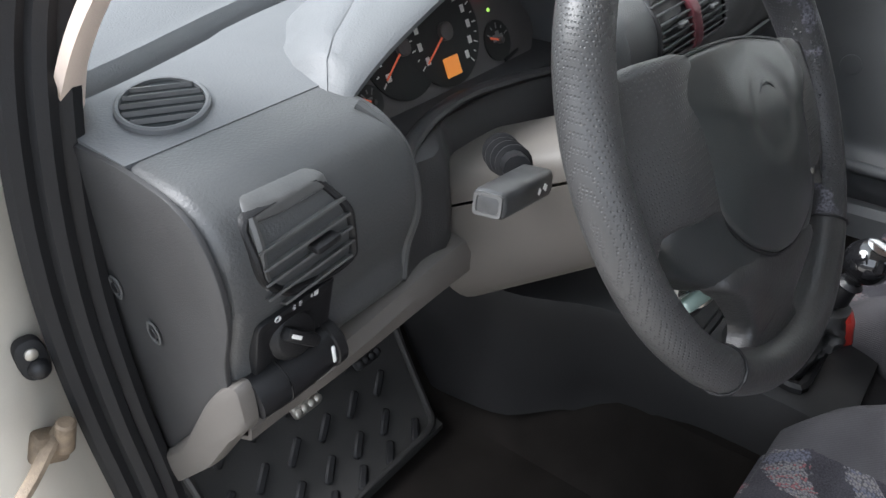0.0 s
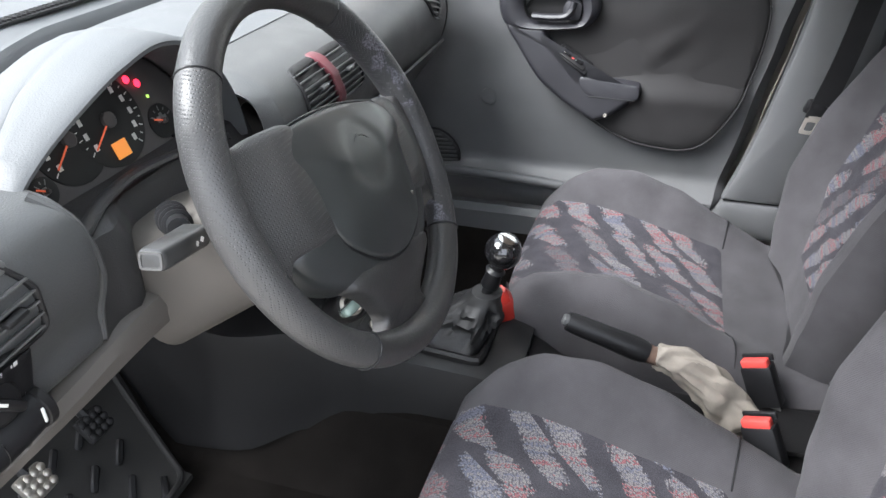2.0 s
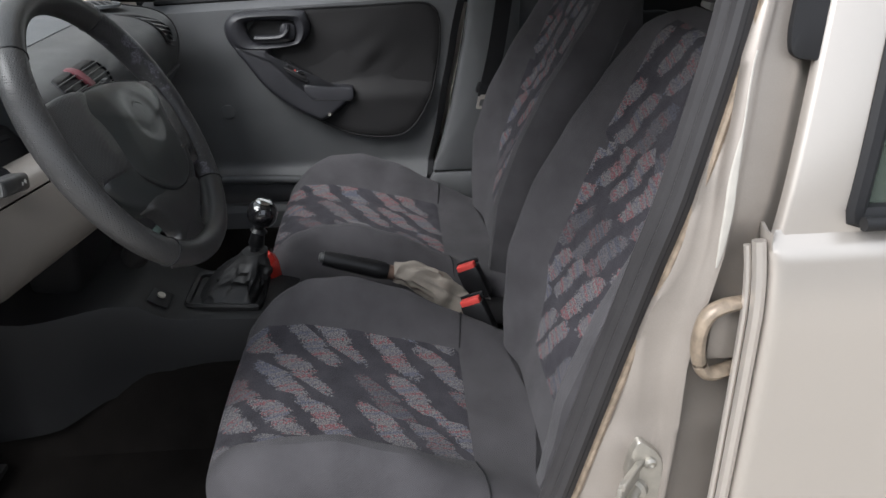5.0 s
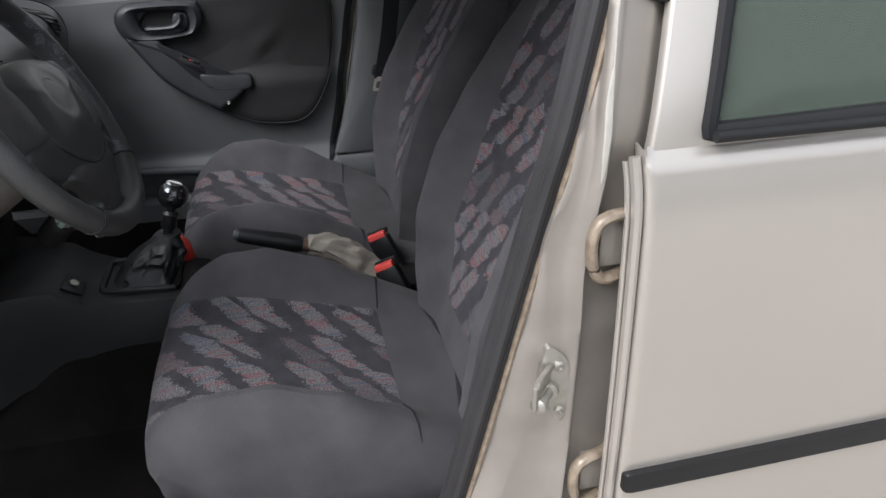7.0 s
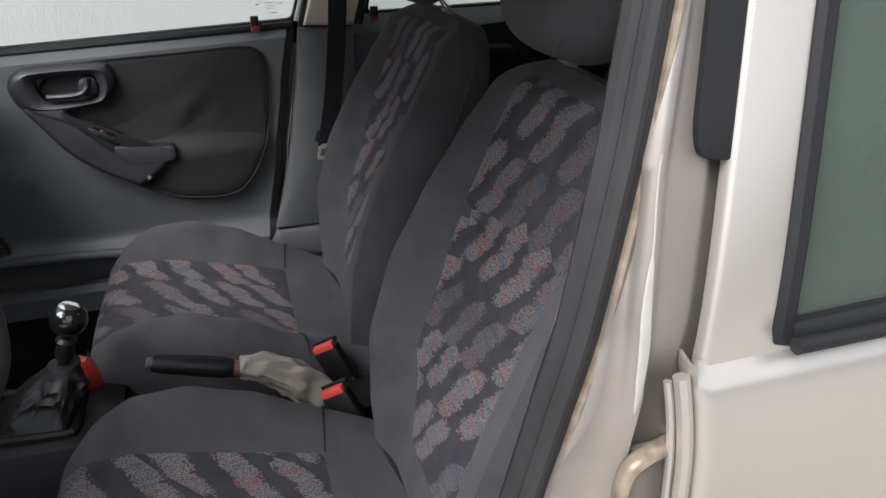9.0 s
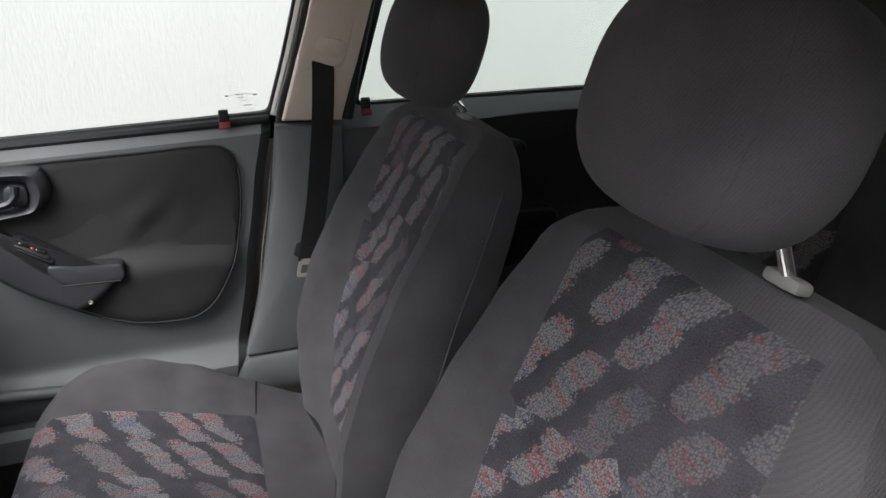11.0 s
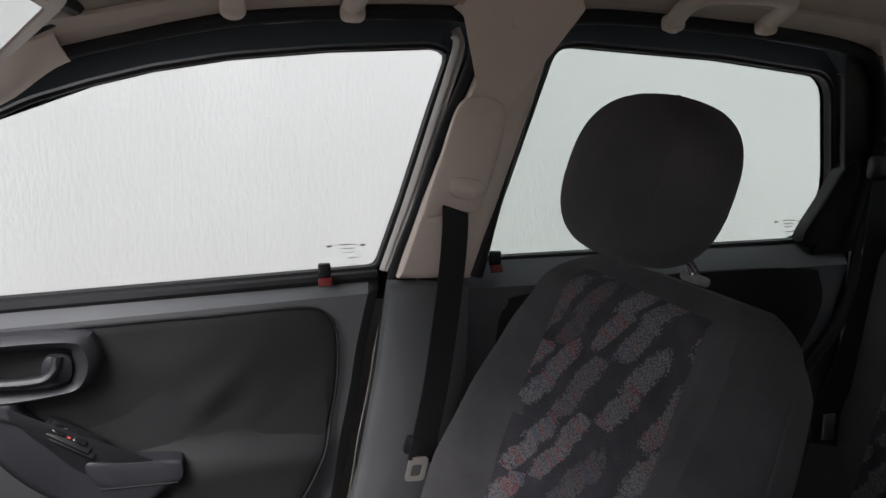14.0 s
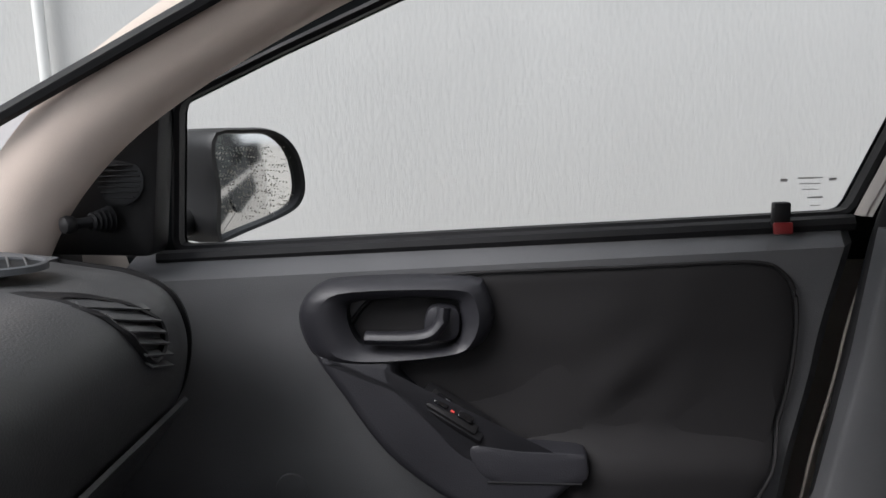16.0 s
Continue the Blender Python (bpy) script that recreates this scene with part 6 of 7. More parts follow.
def bag_at(u, v, h):
    """The cover's face: domed, falling away to its upper corners and along its upper edge."""
    dent = 0.0020 * smooth(0.044, 0.028, math.hypot(u, v - 0.006))
    return HUB @ Vector((u, v, 0.0255 + h - dent - 0.30 * max(0, abs(u) - 0.060) ** 1.25 - 3.2 * max(0, v - 0.020) ** 2))


ab = part("airbag_cover", pad(AB, bag_at, 0.024, 0.004, 0.011, rings=26), AIRBAG, wheel, "smooth dark airbag cover", sharp=85)
part("cover_joint", tube([bag_at(q.x, q.y, -0.0035) for q in offset(AB, 0.0010)], 0.0014, 6, loop=True), BLACK, wheel)
dish = lambda u, v, h: HUB @ Vector((u, v + 0.006, 0.0368 + h))
ell = lambda a, b: [(a * math.cos(t), b * math.sin(t)) for t in np.linspace(0, 2 * math.pi, 37)[:-1]]
part("emblem_base", pad(ell(0.022, 0.022), lambda u, v, h: dish(u, v, h - 0.0048), 0.003, 0.001), AIRBAG, ab)
part("emblem_ring", ring_between(ell(0.021, 0.021), ell(0.0185, 0.0185), dish, [(0, -0.0055), (0.2, -0.0042), (0.8, -0.0042), (1, -0.0055)], 40), AIRBAG, ab, "plain ring emblem")
for du, dv in ((-0.008, -0.002), (0.0, 0.001), (0.008, 0.003)):
    part("emblem_bar", rbox((0.005, 0.003, 0.0016), HUB @ Matrix.Translation((du, 0.006 + dv, 0.0330)), 0.0006, 1), AIRBAG, ab)
part("cover_dot", lathe([(0.003, 0), (0.002, 0.001)], HUB @ Matrix.Translation((0.058, -0.052, 0.0315)), 10), TAUPE, ab)

column = thing("steering_column", "taupe plastic steering column cover with a black stalk", "steering column", (-0.3355, 0.75, 0.84))
CM = axis(WC, (0, math.cos(EL), -math.sin(EL)))       # z away from the driver, y up


def shell(sign, gap):
    rows = []
    for s in np.linspace(0.045, 0.30, 14):
        w, hu = 0.066 + 0.050 * s, (0.026 + 0.05 * s) if sign > 0 else (0.075 + 0.14 * s)
        row = []
        for t in np.linspace(0, math.pi, 19):
            c, q = math.cos(t), math.sin(t)
            row.append(CM @ Vector((w * (abs(c) ** 0.55) * (1 if c > 0 else -1), gap + sign * hu * (q ** 0.6), s)))
        rows.append(row)
    return thick(grid(rows), 0.003)


part("upper_shell", shell(1, 0.0015), TAUPE, column)
part("lower_shell", shell(-1, -0.0015), TAUPE, column)
part("shell_front", pad([(0.071 * abs(math.cos(t)) ** 0.6 * (1 if math.cos(t) > 0 else -1), (0.030 if math.sin(t) > 0 else 0.08) * abs(math.sin(t)) ** 0.6 * (1 if math.sin(t) > 0 else -1)) for t in np.linspace(0, 2 * math.pi, 41)[:-1]], lambda u, v, h: CM @ Vector((u, v, 0.047 - h)), 0.01, 0.003), DASH_DARK, column)
s0, s1 = Vector((-0.466, 0.690, 0.903)), Vector((-0.548, 0.676, 0.924))
sm = axis(s0.lerp(s1, 0.5), s1 - s0, (0, 0, 1))
stalk = part("stalk", rbox((0.027, 0.021, 0.086), sm, 0.0055, 3, taper=0.92), STALK_GREY, column, "dark grey indicator stalk with printed arrows")
part("stalk_tip", ring_between(rounded([(-0.0105, -0.008), (0.0105, -0.008), (0.0105, 0.008), (-0.0105, 0.008)], 0.003, 3), rounded([(-0.0075, -0.0052), (0.0075, -0.0052), (0.0075, 0.0052), (-0.0075, 0.0052)], 0.002, 3), lambda u, v, h: sm @ Vector((u, v, 0.043 + h)), [(0, -0.002), (0.1, 0.0008), (0.8, 0.0008), (1, -0.001)], 32), VENT_GREY, stalk, "worn pale edge of the stalk end")
nk = curve([(-0.400, 0.770, 0.878), (-0.430, 0.745, 0.891), (-0.452, 0.722, 0.902), (-0.474, 0.702, 0.910)], 5)
part("stalk_neck", tube(nk, 0.011, 12), BLACK, stalk)
for k in range(4):
    i = 2 + 3 * k
    part("gaiter_rib", lathe([(0.010, -0.003), (0.0165 - 0.0006 * k, -0.001), (0.0165 - 0.0006 * k, 0.002), (0.010, 0.003)], axis(nk[i], nk[i + 1] - nk[i]), 18), RUBBER, stalk)
am = axis(s0.lerp(s1, 0.26) + Vector((0, -0.0140, 0.001)), (0, -1, 0.1))
part("printed_arrow", joined(*[rbox((0.0045, 0.0045, 0.0006), am @ Matrix.Translation((dx, 0, 0)) @ Matrix.Rotation(math.pi / 4, 4, "Z"), 0.0002, 1) for dx in (-0.004, 0.004)]), WHITE, stalk)
keym = axis((-0.325, 0.612, 0.742), (-0.55, -0.55, 0.60))
ign = part("ignition_barrel", lathe([(0.020, -0.06), (0.020, 0.0), (0.017, 0.006), (0.012, 0.007)], keym, 24), DASH_DARK, column, "ignition lock housing under the column")
part("lock_ring", lathe([(0.014, 0.004), (0.014, 0.008), (0.010, 0.0095), (0.009, 0.007)], keym, 24), STEEL, ign, "bright steel lock ring")
part("key_head", rbox((0.044, 0.012, 0.034), keym @ Matrix.Translation((0, 0, 0.030)) @ Matrix.Rotation(0.5, 4, "Z"), 0.005, 3), GREEN_FOB, ign, "glossy pale green key head")
part("key_button", lathe([(0.008, 0), (0.008, 0.002), (0.005, 0.003)], keym @ Matrix.Translation((0, 0, 0.034)) @ Matrix.Rotation(0.5, 4, "Z") @ Matrix.Translation((0, -0.006, 0)) @ Matrix.Rotation(radians(90), 4, "X"), 16), STEEL, ign)


# ---- front seats ----
def mid_z(y):
    return lerp_table([(-0.06, 0.405), (0.04, 0.408), (0.13, 0.426), (0.25, 0.452), (0.35, 0.474), (0.42, 0.486), (0.475, 0.482), (0.515, 0.460), (0.535, 0.42)], y)


def ridge_h(y):
    return lerp_table([(-0.06, 0.0), (0.04, 0.006), (0.09, 0.022), (0.155, 0.045), (0.24, 0.075), (0.33, 0.086), (0.40, 0.072), (0.45, 0.054), (0.50, 0.026), (0.535, 0.0)], y)


def cushion_z(s, y):
    """Top of the cushion at s (-1 .. 1 across) and y."""
    a = abs(s)
    bump = math.exp(-((a - 0.86) / 0.20) ** 2) if a < 0.86 else math.exp(-((a - 0.86) / 0.30) ** 2)
    return mid_z(y) + ridge_h(y) * bump - 0.012 * (1 - a) * smooth(0.5, 0.2, y) * 0.5


def front_seat(c, y0, recline, hr_up, hr_d, hr_h, tall, label):
    seat = thing("front_seat", label, "car seat", (c, 0.2, 0.25), group="front seats")
    H = 0.252
    rows = []
    for i in range(40):
        y = -0.05 + 0.582 * i / 39
        wy = H * (1 - 0.15 * smooth(0.41, 0.53, y) - 0.05 * smooth(0.10, -0.05, y))
        top = [(c + wy * s, cushion_z(s, y) - 0.025 * smooth(0.92, 1.0, abs(s))) for s in np.linspace(-1, 1, 37)]
        zb = 0.305 + 0.06 * smooth(0.47, 0.53, y)
        side = [0.012, 0.016, 0.010, -0.01]
        z1 = top[-1][1]
        tuck = 0.036 * smooth(0.26, 0.44, y) * smooth(0.54, 0.48, y)
        right = [(c + wy + d - tuck * k, z1 + (zb - z1) * k) for d, k in zip(side, (0.18, 0.5, 0.82, 1.0))]
        left = [(c - wy - d + tuck * k, z1 + (zb - z1) * k) for d, k in zip(side[::-1], (1.0, 0.82, 0.5, 0.18))]
        rows.append([Vector((x, y + 0.014 * (1 - ((x - c) / H) ** 2) * smooth(0.3, 0.56, y) - 0.055 * smooth(0.46, 0.33, z) * smooth(0.38, 0.53, y), z)) for x, z in top + right + left])
    part("cushion", grid(rows, closed=True, caps=True), SEAT, seat, "charcoal cloth seat cushion with raised bolsters")
    prow, uvs = [], []
    ys = np.linspace(0.135, 0.522, 34)
    for y in ys:
        hw = 0.150 + 0.006 * smooth(0.2, 0.5, y)
        line = [(c + hw * s, y) for s in np.linspace(-1, 1, 25)]
        lift = 0.0035 * smooth(0.135, 0.141, y)
        prow.append([Vector((x, yy + 0.014 * (1 - ((x - c) / H) ** 2) * smooth(0.3, 0.56, yy), cushion_z((x - c) / (H * (1 - 0.15 * smooth(0.41, 0.53, yy))), yy) + lift * smooth(1.0, 0.975, abs((x - c) / hw)) - 0.0005)) for x, yy in line])
        uvs.append([(0.72 * x + 0.69 * yy, 0.69 * x - 0.72 * yy) for x, yy in line])
    part("cushion_panel", grid(prow, uvs=uvs), PATTERN, seat, "flecked cloth panel with red and blue threads")
    for sx in (-1, 1):
        seam = [(0.150 + 0.098 * k, 0.135 - 0.012 * k) for k in np.linspace(0, 1, 10)]
        part("cushion_seam", tube([Vector((c + sx * a, y, cushion_z(a / H, y) + 0.0006 - 0.025 * smooth(0.92, 1.0, a / H))) for a, y in seam], 0.0014, 6), RUBBER, seat, "dark stitched seam")
    part("seat_base", rbox((0.42, 0.50, 0.10), Matrix.Translation((c, 0.24, 0.275)), 0.02), DASH_DARK, seat, "black plastic seat base")
    for sx in (-1, 1):
        part("seat_rail", rbox((0.03, 0.56, 0.03), Matrix.Translation((c + sx * 0.18, 0.24, 0.245)), 0.005), STEEL, seat)

    # backrest in its own axes: x across, d ahead, v up, leaning back
    BM = Matrix.Translation((c, y0, 0.405)) @ Matrix.Rotation(radians(recline), 4, "X")
    BS = BM @ Matrix.Diagonal((1, 1, tall, 1))
    hw_t = [(0.0, 0.205), (0.06, 0.232), (0.15, 0.252), (0.30, 0.256), (0.42, 0.245), (0.52, 0.238), (0.60, 0.224), (0.64, 0.200), (0.655, 0.175), (0.665, 0.145)]
    bo_t = [(0.0, 0.025), (0.08, 0.050), (0.18, 0.075), (0.30, 0.078), (0.42, 0.062), (0.52, 0.038), (0.60, 0.016), (0.665, 0.0)]

    def front(s, v):
        a = abs(s)
        b = math.exp(-((a - 0.86) / 0.19) ** 2) if a < 0.86 else math.exp(-((a - 0.86) / 0.35) ** 2)
        lumbar = 0.012 * math.exp(-((v - 0.2) / 0.15) ** 2) * (1 - a)
        return lerp_table(bo_t, v) * b + lumbar - 0.026 * smooth(0.615, 0.665, v) - 0.006 * math.exp(-((v - 0.425) / 0.012) ** 2) * (a < 0.62)

    rows = []
    for v in list(np.linspace(0, 0.60, 34)) + [0.615, 0.63, 0.643, 0.653, 0.660, 0.665]:
        hw = lerp_table(hw_t, v)
        back = -0.092 + 0.016 * smooth(0.58, 0.665, v) + 0.012 * smooth(0.2, 0.0, v)
        fr = [Vector((hw * s, front(s, v) - 0.03 * smooth(0.93, 1.0, abs(s)), v)) for s in np.linspace(-1, 1, 33)]
        e = fr[-1].y
        sd = [Vector((hw + 0.006, e + (back - e) * 0.3, v)), Vector((hw + 0.004, e + (back - e) * 0.6, v)), Vector((hw - 0.008, e + (back - e) * 0.9, v)), Vector((hw - 0.035, back, v))]
        rows.append([BS @ q for q in fr + sd + [Vector((0, back - 0.006, v))] + [Vector((-q.x, q.y, q.z)) for q in sd[::-1]]])
    part("backrest", grid(rows, closed=True, caps=True), SEAT, seat, "charcoal cloth backrest with side bolsters")
    prow, uvs = [], []
    for v in np.linspace(0.075, 0.640, 50):
        w = lerp_table([(0.075, 0.085), (0.12, 0.118), (0.20, 0.156), (0.45, 0.159), (0.60, 0.152), (0.640, 0.140)], v)
        hw = lerp_table(hw_t, v)
        prow.append([BS @ Vector((w * s, front(w * s / hw, v) + 0.0035 * smooth(1.0, 0.975, abs(s)) - 0.0005, v)) for s in np.linspace(-1, 1, 25)])
        uvs.append([(-0.66 * (c + w * s) + 0.75 * v + 1.0, 0.75 * (c + w * s) + 0.66 * v + 1.0) for s in np.linspace(-1, 1, 25)])
    part("backrest_panel", grid(prow, uvs=uvs), PATTERN, seat, "flecked cloth panel with red and blue threads")
    for sx in (-1, 1):
        part("piping", tube([BS @ Vector((sx * (lerp_table(hw_t, v) + 0.0065), -0.050 + 0.3 * lerp_table(bo_t, v), v)) for v in np.linspace(0.02, 0.60, 24)], 0.0022, 6), SEAT, seat)

    # headrest on two chrome posts
    HM = BM @ Matrix.Translation((0, hr_d, 0.665 + hr_up))
    rows = []
    for i in range(25):
        t = -math.pi / 2 + math.pi * i / 24
        cz = math.copysign(abs(math.sin(t)) ** 0.78, math.sin(t))
        cr = abs(math.cos(t)) ** 0.68
        rows.append([HM @ Vector((0.130 * cr * math.copysign(abs(math.cos(a)) ** 0.78, math.cos(a)), 0.058 * cr * math.copysign(abs(math.sin(a)) ** 0.72, math.sin(a)) + 0.016 * cr * (math.sin(a) > 0) * (1 - abs(math.cos(a))), 0.116 + hr_h * cz)) for a in np.linspace(0, 2 * math.pi, 41)[:-1]])
    hr = part("headrest", grid(rows, closed=True, caps=True), SEAT, seat, "rounded charcoal cloth headrest")
    for sx in (-1, 1):
        loop = []
        for t in np.linspace(-1.50, 1.50, 30):
            cr = abs(math.cos(t)) ** 0.68
            loop.append(HM @ Vector((sx * 0.1035 * cr, 0.0465 * cr, 0.116 + hr_h * math.copysign(abs(math.sin(t)) ** 0.78, math.sin(t)))))
        part("headrest_seam", tube(loop, 0.0011, 6), SEAT, hr)
        part("post", tube([BM @ Vector((sx * 0.074, -0.020, 0.668 * tall)), BM @ Vector((sx * 0.074, -0.020, 0.676 * tall)), BM @ Vector((sx * 0.074, 0.012 + 0.1 * hr_d - 0.01, 0.665 + hr_up + 0.05))], 0.006, 10), CHROME, hr, "chrome headrest post")
        part("post_guide", rbox((0.036, 0.017, 0.011), BM @ Matrix.Translation((sx * 0.074, -0.020, 0.6735 * tall)), 0.004), PALE, seat, "pale plastic post guide")
    return seat


front_seat(-0.343, 0.024, 19.3, 0.006, 0.042, 0.094, 1.022, "charcoal driver's seat with flecked cloth panels")
front_seat(0.325, 0.016, 18.5, -0.018, 0.034, 0.095, 1.002, "charcoal passenger seat with flecked cloth panels")


# ---- console, levers and small things between the seats ----
con = thing("centre_console", "dark grey plastic console along the centre tunnel", "console", (0.02, 0.6, 0.3))
rows = []
for y in np.linspace(1.26, 0.46, 32):
    z = lerp_table([(0.46, 0.44), (0.526, 0.450), (0.61, 0.453), (0.68, 0.463), (0.713, 0.480), (0.745, 0.503), (0.806, 0.513), (0.91, 0.512), (1.02, 0.525), (1.26, 0.56)], y)
    zb = lerp_table([(0.46, 0.352), (0.612, 0.352), (0.72, 0.350), (0.814, 0.345), (0.905, 0.306), (1.04, 0.290), (1.26, 0.34)], y)
    w = 0.098 + 0.017 * smooth(0.62, 0.70, y) + 0.07 * smooth(0.72, 0.95, y)
    rows.append([Vector((0.015 + dx, y, zz)) for dx, zz in ((-w - 0.026, zb - 0.02), (-w - 0.022, zb), (-w - 0.012, zb + 0.04), (-w, z - 0.02), (-w + 0.006, z - 0.004), (-w + 0.02, z), (0, z - 0.002), (w - 0.02, z), (w - 0.006, z - 0.004), (w, z - 0.02), (w + 0.012, zb + 0.04), (w + 0.022, zb), (w + 0.026, zb - 0.02))])
part("console_body", thick(grid(rows), -0.004), DASH_DARK, con)
part("console_screw", lathe([(0.010, 0), (0.008, 0.003), (0.003, 0.004)], axis((-0.160, 0.928, 0.402), (-1, -0.2, 0.2)), 12), BLACK, con)
part("coin_slot", rbox((0.05, 0.04, 0.004), Matrix.Translation((-0.045, 0.715, 0.486)) @ Matrix.Rotation(radians(30), 4, "X"), 0.003), BLACK, con)
part("coin_lock", lathe([(0.009, 0), (0.008, 0.003), (0.003, 0.004)], axis((-0.045, 0.712, 0.491), (0, -0.5, 0.86)), 14), STEEL, con)
FRAME = rounded([(-0.056, 0.520), (0.098, 0.520), (0.092, 0.676), (-0.050, 0.676)], 0.02, 4)
INNER = offset(FRAME, -0.014)
part("gaiter_frame", ring_between(FRAME, INNER, lambda u, v, h: Vector((u, v, 0.446 + 0.05 * (v - 0.54) + h)), [(0, 0.0), (0, 0.012), (0.3, 0.017), (0.8, 0.014), (1, 0.002)], 48), DASH_DARK, con)
rear = []
for y in np.linspace(0.46, -0.20, 16):
    z = 0.375 + 0.055 * smooth(0.36, 0.46, y)
    rear.append([Vector((dx, y, zz)) for dx, zz in ((-0.10, 0.27), (-0.092, z - 0.01), (-0.08, z), (0, z - 0.004), (0.08, z), (0.092, z - 0.01), (0.10, 0.27))])
part("rear_tray", thick(grid(rear), -0.004), DASH_DARK, con)
part("tray_cup", rbox((0.10, 0.14, 0.012), Matrix.Translation((0.0, 0.03, 0.385)), 0.004), DASH_DARK, con, "dark shallow tray")

gear = thing("gear_lever", "gear lever with gloss black ball knob and leather gaiter", "gear lever", (0.022, 0.62, 0.46))
top_c, top_r = Vector((0.030, 0.534, 0.543)), 0.026
inn = [Vector((q.x, q.y)) for q in INNER]
rows = []
cen = sum(inn, Vector((0, 0))) / len(inn)
N = 72
for k in np.linspace(0, 1, 22):
    row = []
    for j in range(N):
        a = 2 * math.pi * j / N
        ex = Vector((0.060 * math.copysign(abs(math.cos(a)) ** 0.5, math.cos(a)), 0.066 * math.copysign(abs(math.sin(a)) ** 0.5, math.sin(a)), 0))
        base = Vector((cen.x, cen.y, 0.450)) + ex
        tip = top_c + Vector((top_r * math.cos(a), top_r * math.sin(a), 0))
        q = base.lerp(tip, k ** 0.80)
        q.z = 0.450 + (top_c.z - 0.450) * k
        fold = 0.013 * math.sin(math.pi * min(1, k * 1.1)) * (0.6 * math.sin(5 * a + 6 * k) - 2.2 * abs(noise.noise(Vector((math.cos(a) * 2.2, math.sin(a) * 2.2, k * 4)))) + 0.8)
        d = (q - top_c)
        d.z = 0
        row.append(q + (d.normalized() if d.length > 1e-5 else Vector()) * fold)
    rows.append(row)
part("gaiter", grid(rows, closed=True, caps=True), BOOT_LEATHER, gear, "black leather gaiter in folds")
kc = Vector((0.028, 0.508, 0.626))
ax = (kc - top_c).normalized()
part("lever_rod", tube([top_c - ax * 0.02, kc], 0.010, 12), BLACK, gear)
part("collar", lathe([(0.014, 0), (0.016, 0.004), (0.013, 0.03), (0.017, 0.034), (0.012, 0.04)], axis(top_c + ax * 0.012, ax), 18), BLACK, gear)
ball = [(0.030 * math.cos(t), 0.030 * math.sin(t)) for t in np.linspace(-1.45, 1.45, 20)]
kb = part("knob", lathe(ball, axis(kc, ax), 32), GLOSS_BLACK, gear, "gloss black ball knob")
part("shift_plate", lathe([(0.017, 0), (0.015, 0.0015), (0.010, 0.003), (0.001, 0.0035)], axis(kc + ax * 0.0268, ax), 24), CHROME, kb, "chrome cap of the knob")

hb = thing("handbrake", "black handbrake grip with an untidy beige cloth gaiter", "handbrake", (-0.01, 0.25, 0.4))
h0, h1 = Vector((-0.014, 0.392, 0.541)), Vector((-0.008, 0.266, 0.499))
hx = (h0 - h1)
grip = [h1 + hx * k for k in np.linspace(0, 1, 12)]
part("grip", tube(grip, 0.017, 14, radii=[0.0165, 0.019, 0.0192, 0.019, 0.0185, 0.018, 0.0175, 0.0172, 0.017, 0.0168, 0.0165, 0.015]), BLACK, hb, "black plastic grip")
part("button", lathe([(0.010, 0), (0.010, 0.006), (0.007, 0.009)], axis(h0, hx), 16), DASH, hb)
part("lever_end", tube([h1 - hx * 0.16, h1 + hx * 0.02], 0.015, 12), BROWN_CLOTH, hb, "frayed brown lining")
gp = curve([h1 - hx * 0.10 + Vector((0, 0, 0.0)), (-0.006, 0.215, 0.488), (-0.006, 0.165, 0.452), (-0.006, 0.125, 0.405), (-0.006, 0.115, 0.376)], 14)
rows = []
for i, p in enumerate(gp):
    t, s, u = frame_along(gp, i)
    k = i / (len(gp) - 1)
    r = 0.020 + 0.019 * k
    rows.append([p + (s * math.cos(a) * 0.85 + u * math.sin(a) * 1.15) * (r * (1 + 0.14 * abs(math.sin(5 * k * math.pi + 3 * math.sin(a + 1))) * math.sin(math.pi * k) - 0.46 * abs(noise.noise(Vector((math.cos(a) * 1.8 + 2 * k, math.sin(a) * 1.8 - k, k * 4)))))) for a in np.linspace(0, 2 * math.pi, 57)[:-1]])
part("gaiter", grid(rows, closed=True, caps=True), BOOT_CLOTH, hb, "beige cloth gaiter in folds")

ext = thing("fire_extinguisher", "small red fire extinguisher held by a black strap", "extinguisher", (0.118, 0.560, 0.30))
em = axis((0.118, 0.560, 0.290), (-0.02, -0.12, 1.0))
part("cylinder", lathe([(0.044, 0), (0.048, 0.006), (0.048, 0.140), (0.044, 0.165), (0.032, 0.190), (0.014, 0.205)], em, 32), RED_PAINT, ext, "gloss red bottle")
part("strap", strip([em @ Vector((0.0490 * math.cos(a), 0.0490 * math.sin(a), 0.10)) for a in np.linspace(0, 2 * math.pi, 33)], [em.to_3x3() @ Vector((math.cos(a), math.sin(a), 0)) for a in np.linspace(0, 2 * math.pi, 33)], 0.012, 0.002), BLACK, ext, "black rubber strap")
upright = [em @ Vector((-0.0490 * math.cos(a), 0.0, 0.005 + 0.185 * k)) for a, k in ((0, 0), (0, 0.35), (0, 0.7), (0.45, 0.9), (1.1, 1.04))]
part("strap", strip(upright, [em.to_3x3() @ Vector((-1, 0, 0.1))], 0.012, 0.003), BLACK, ext, "black strap with a pale edge")
part("strap", strip([em @ Vector((0.0480 * math.cos(b), -0.0490 * abs(math.sin(b)) - 0.001, 0.10 + 0.09 * math.cos(b))) for b in np.linspace(0.0, math.pi, 3)], [(0, -1, 0.3)], 0.008, 0.002), BLACK, ext)


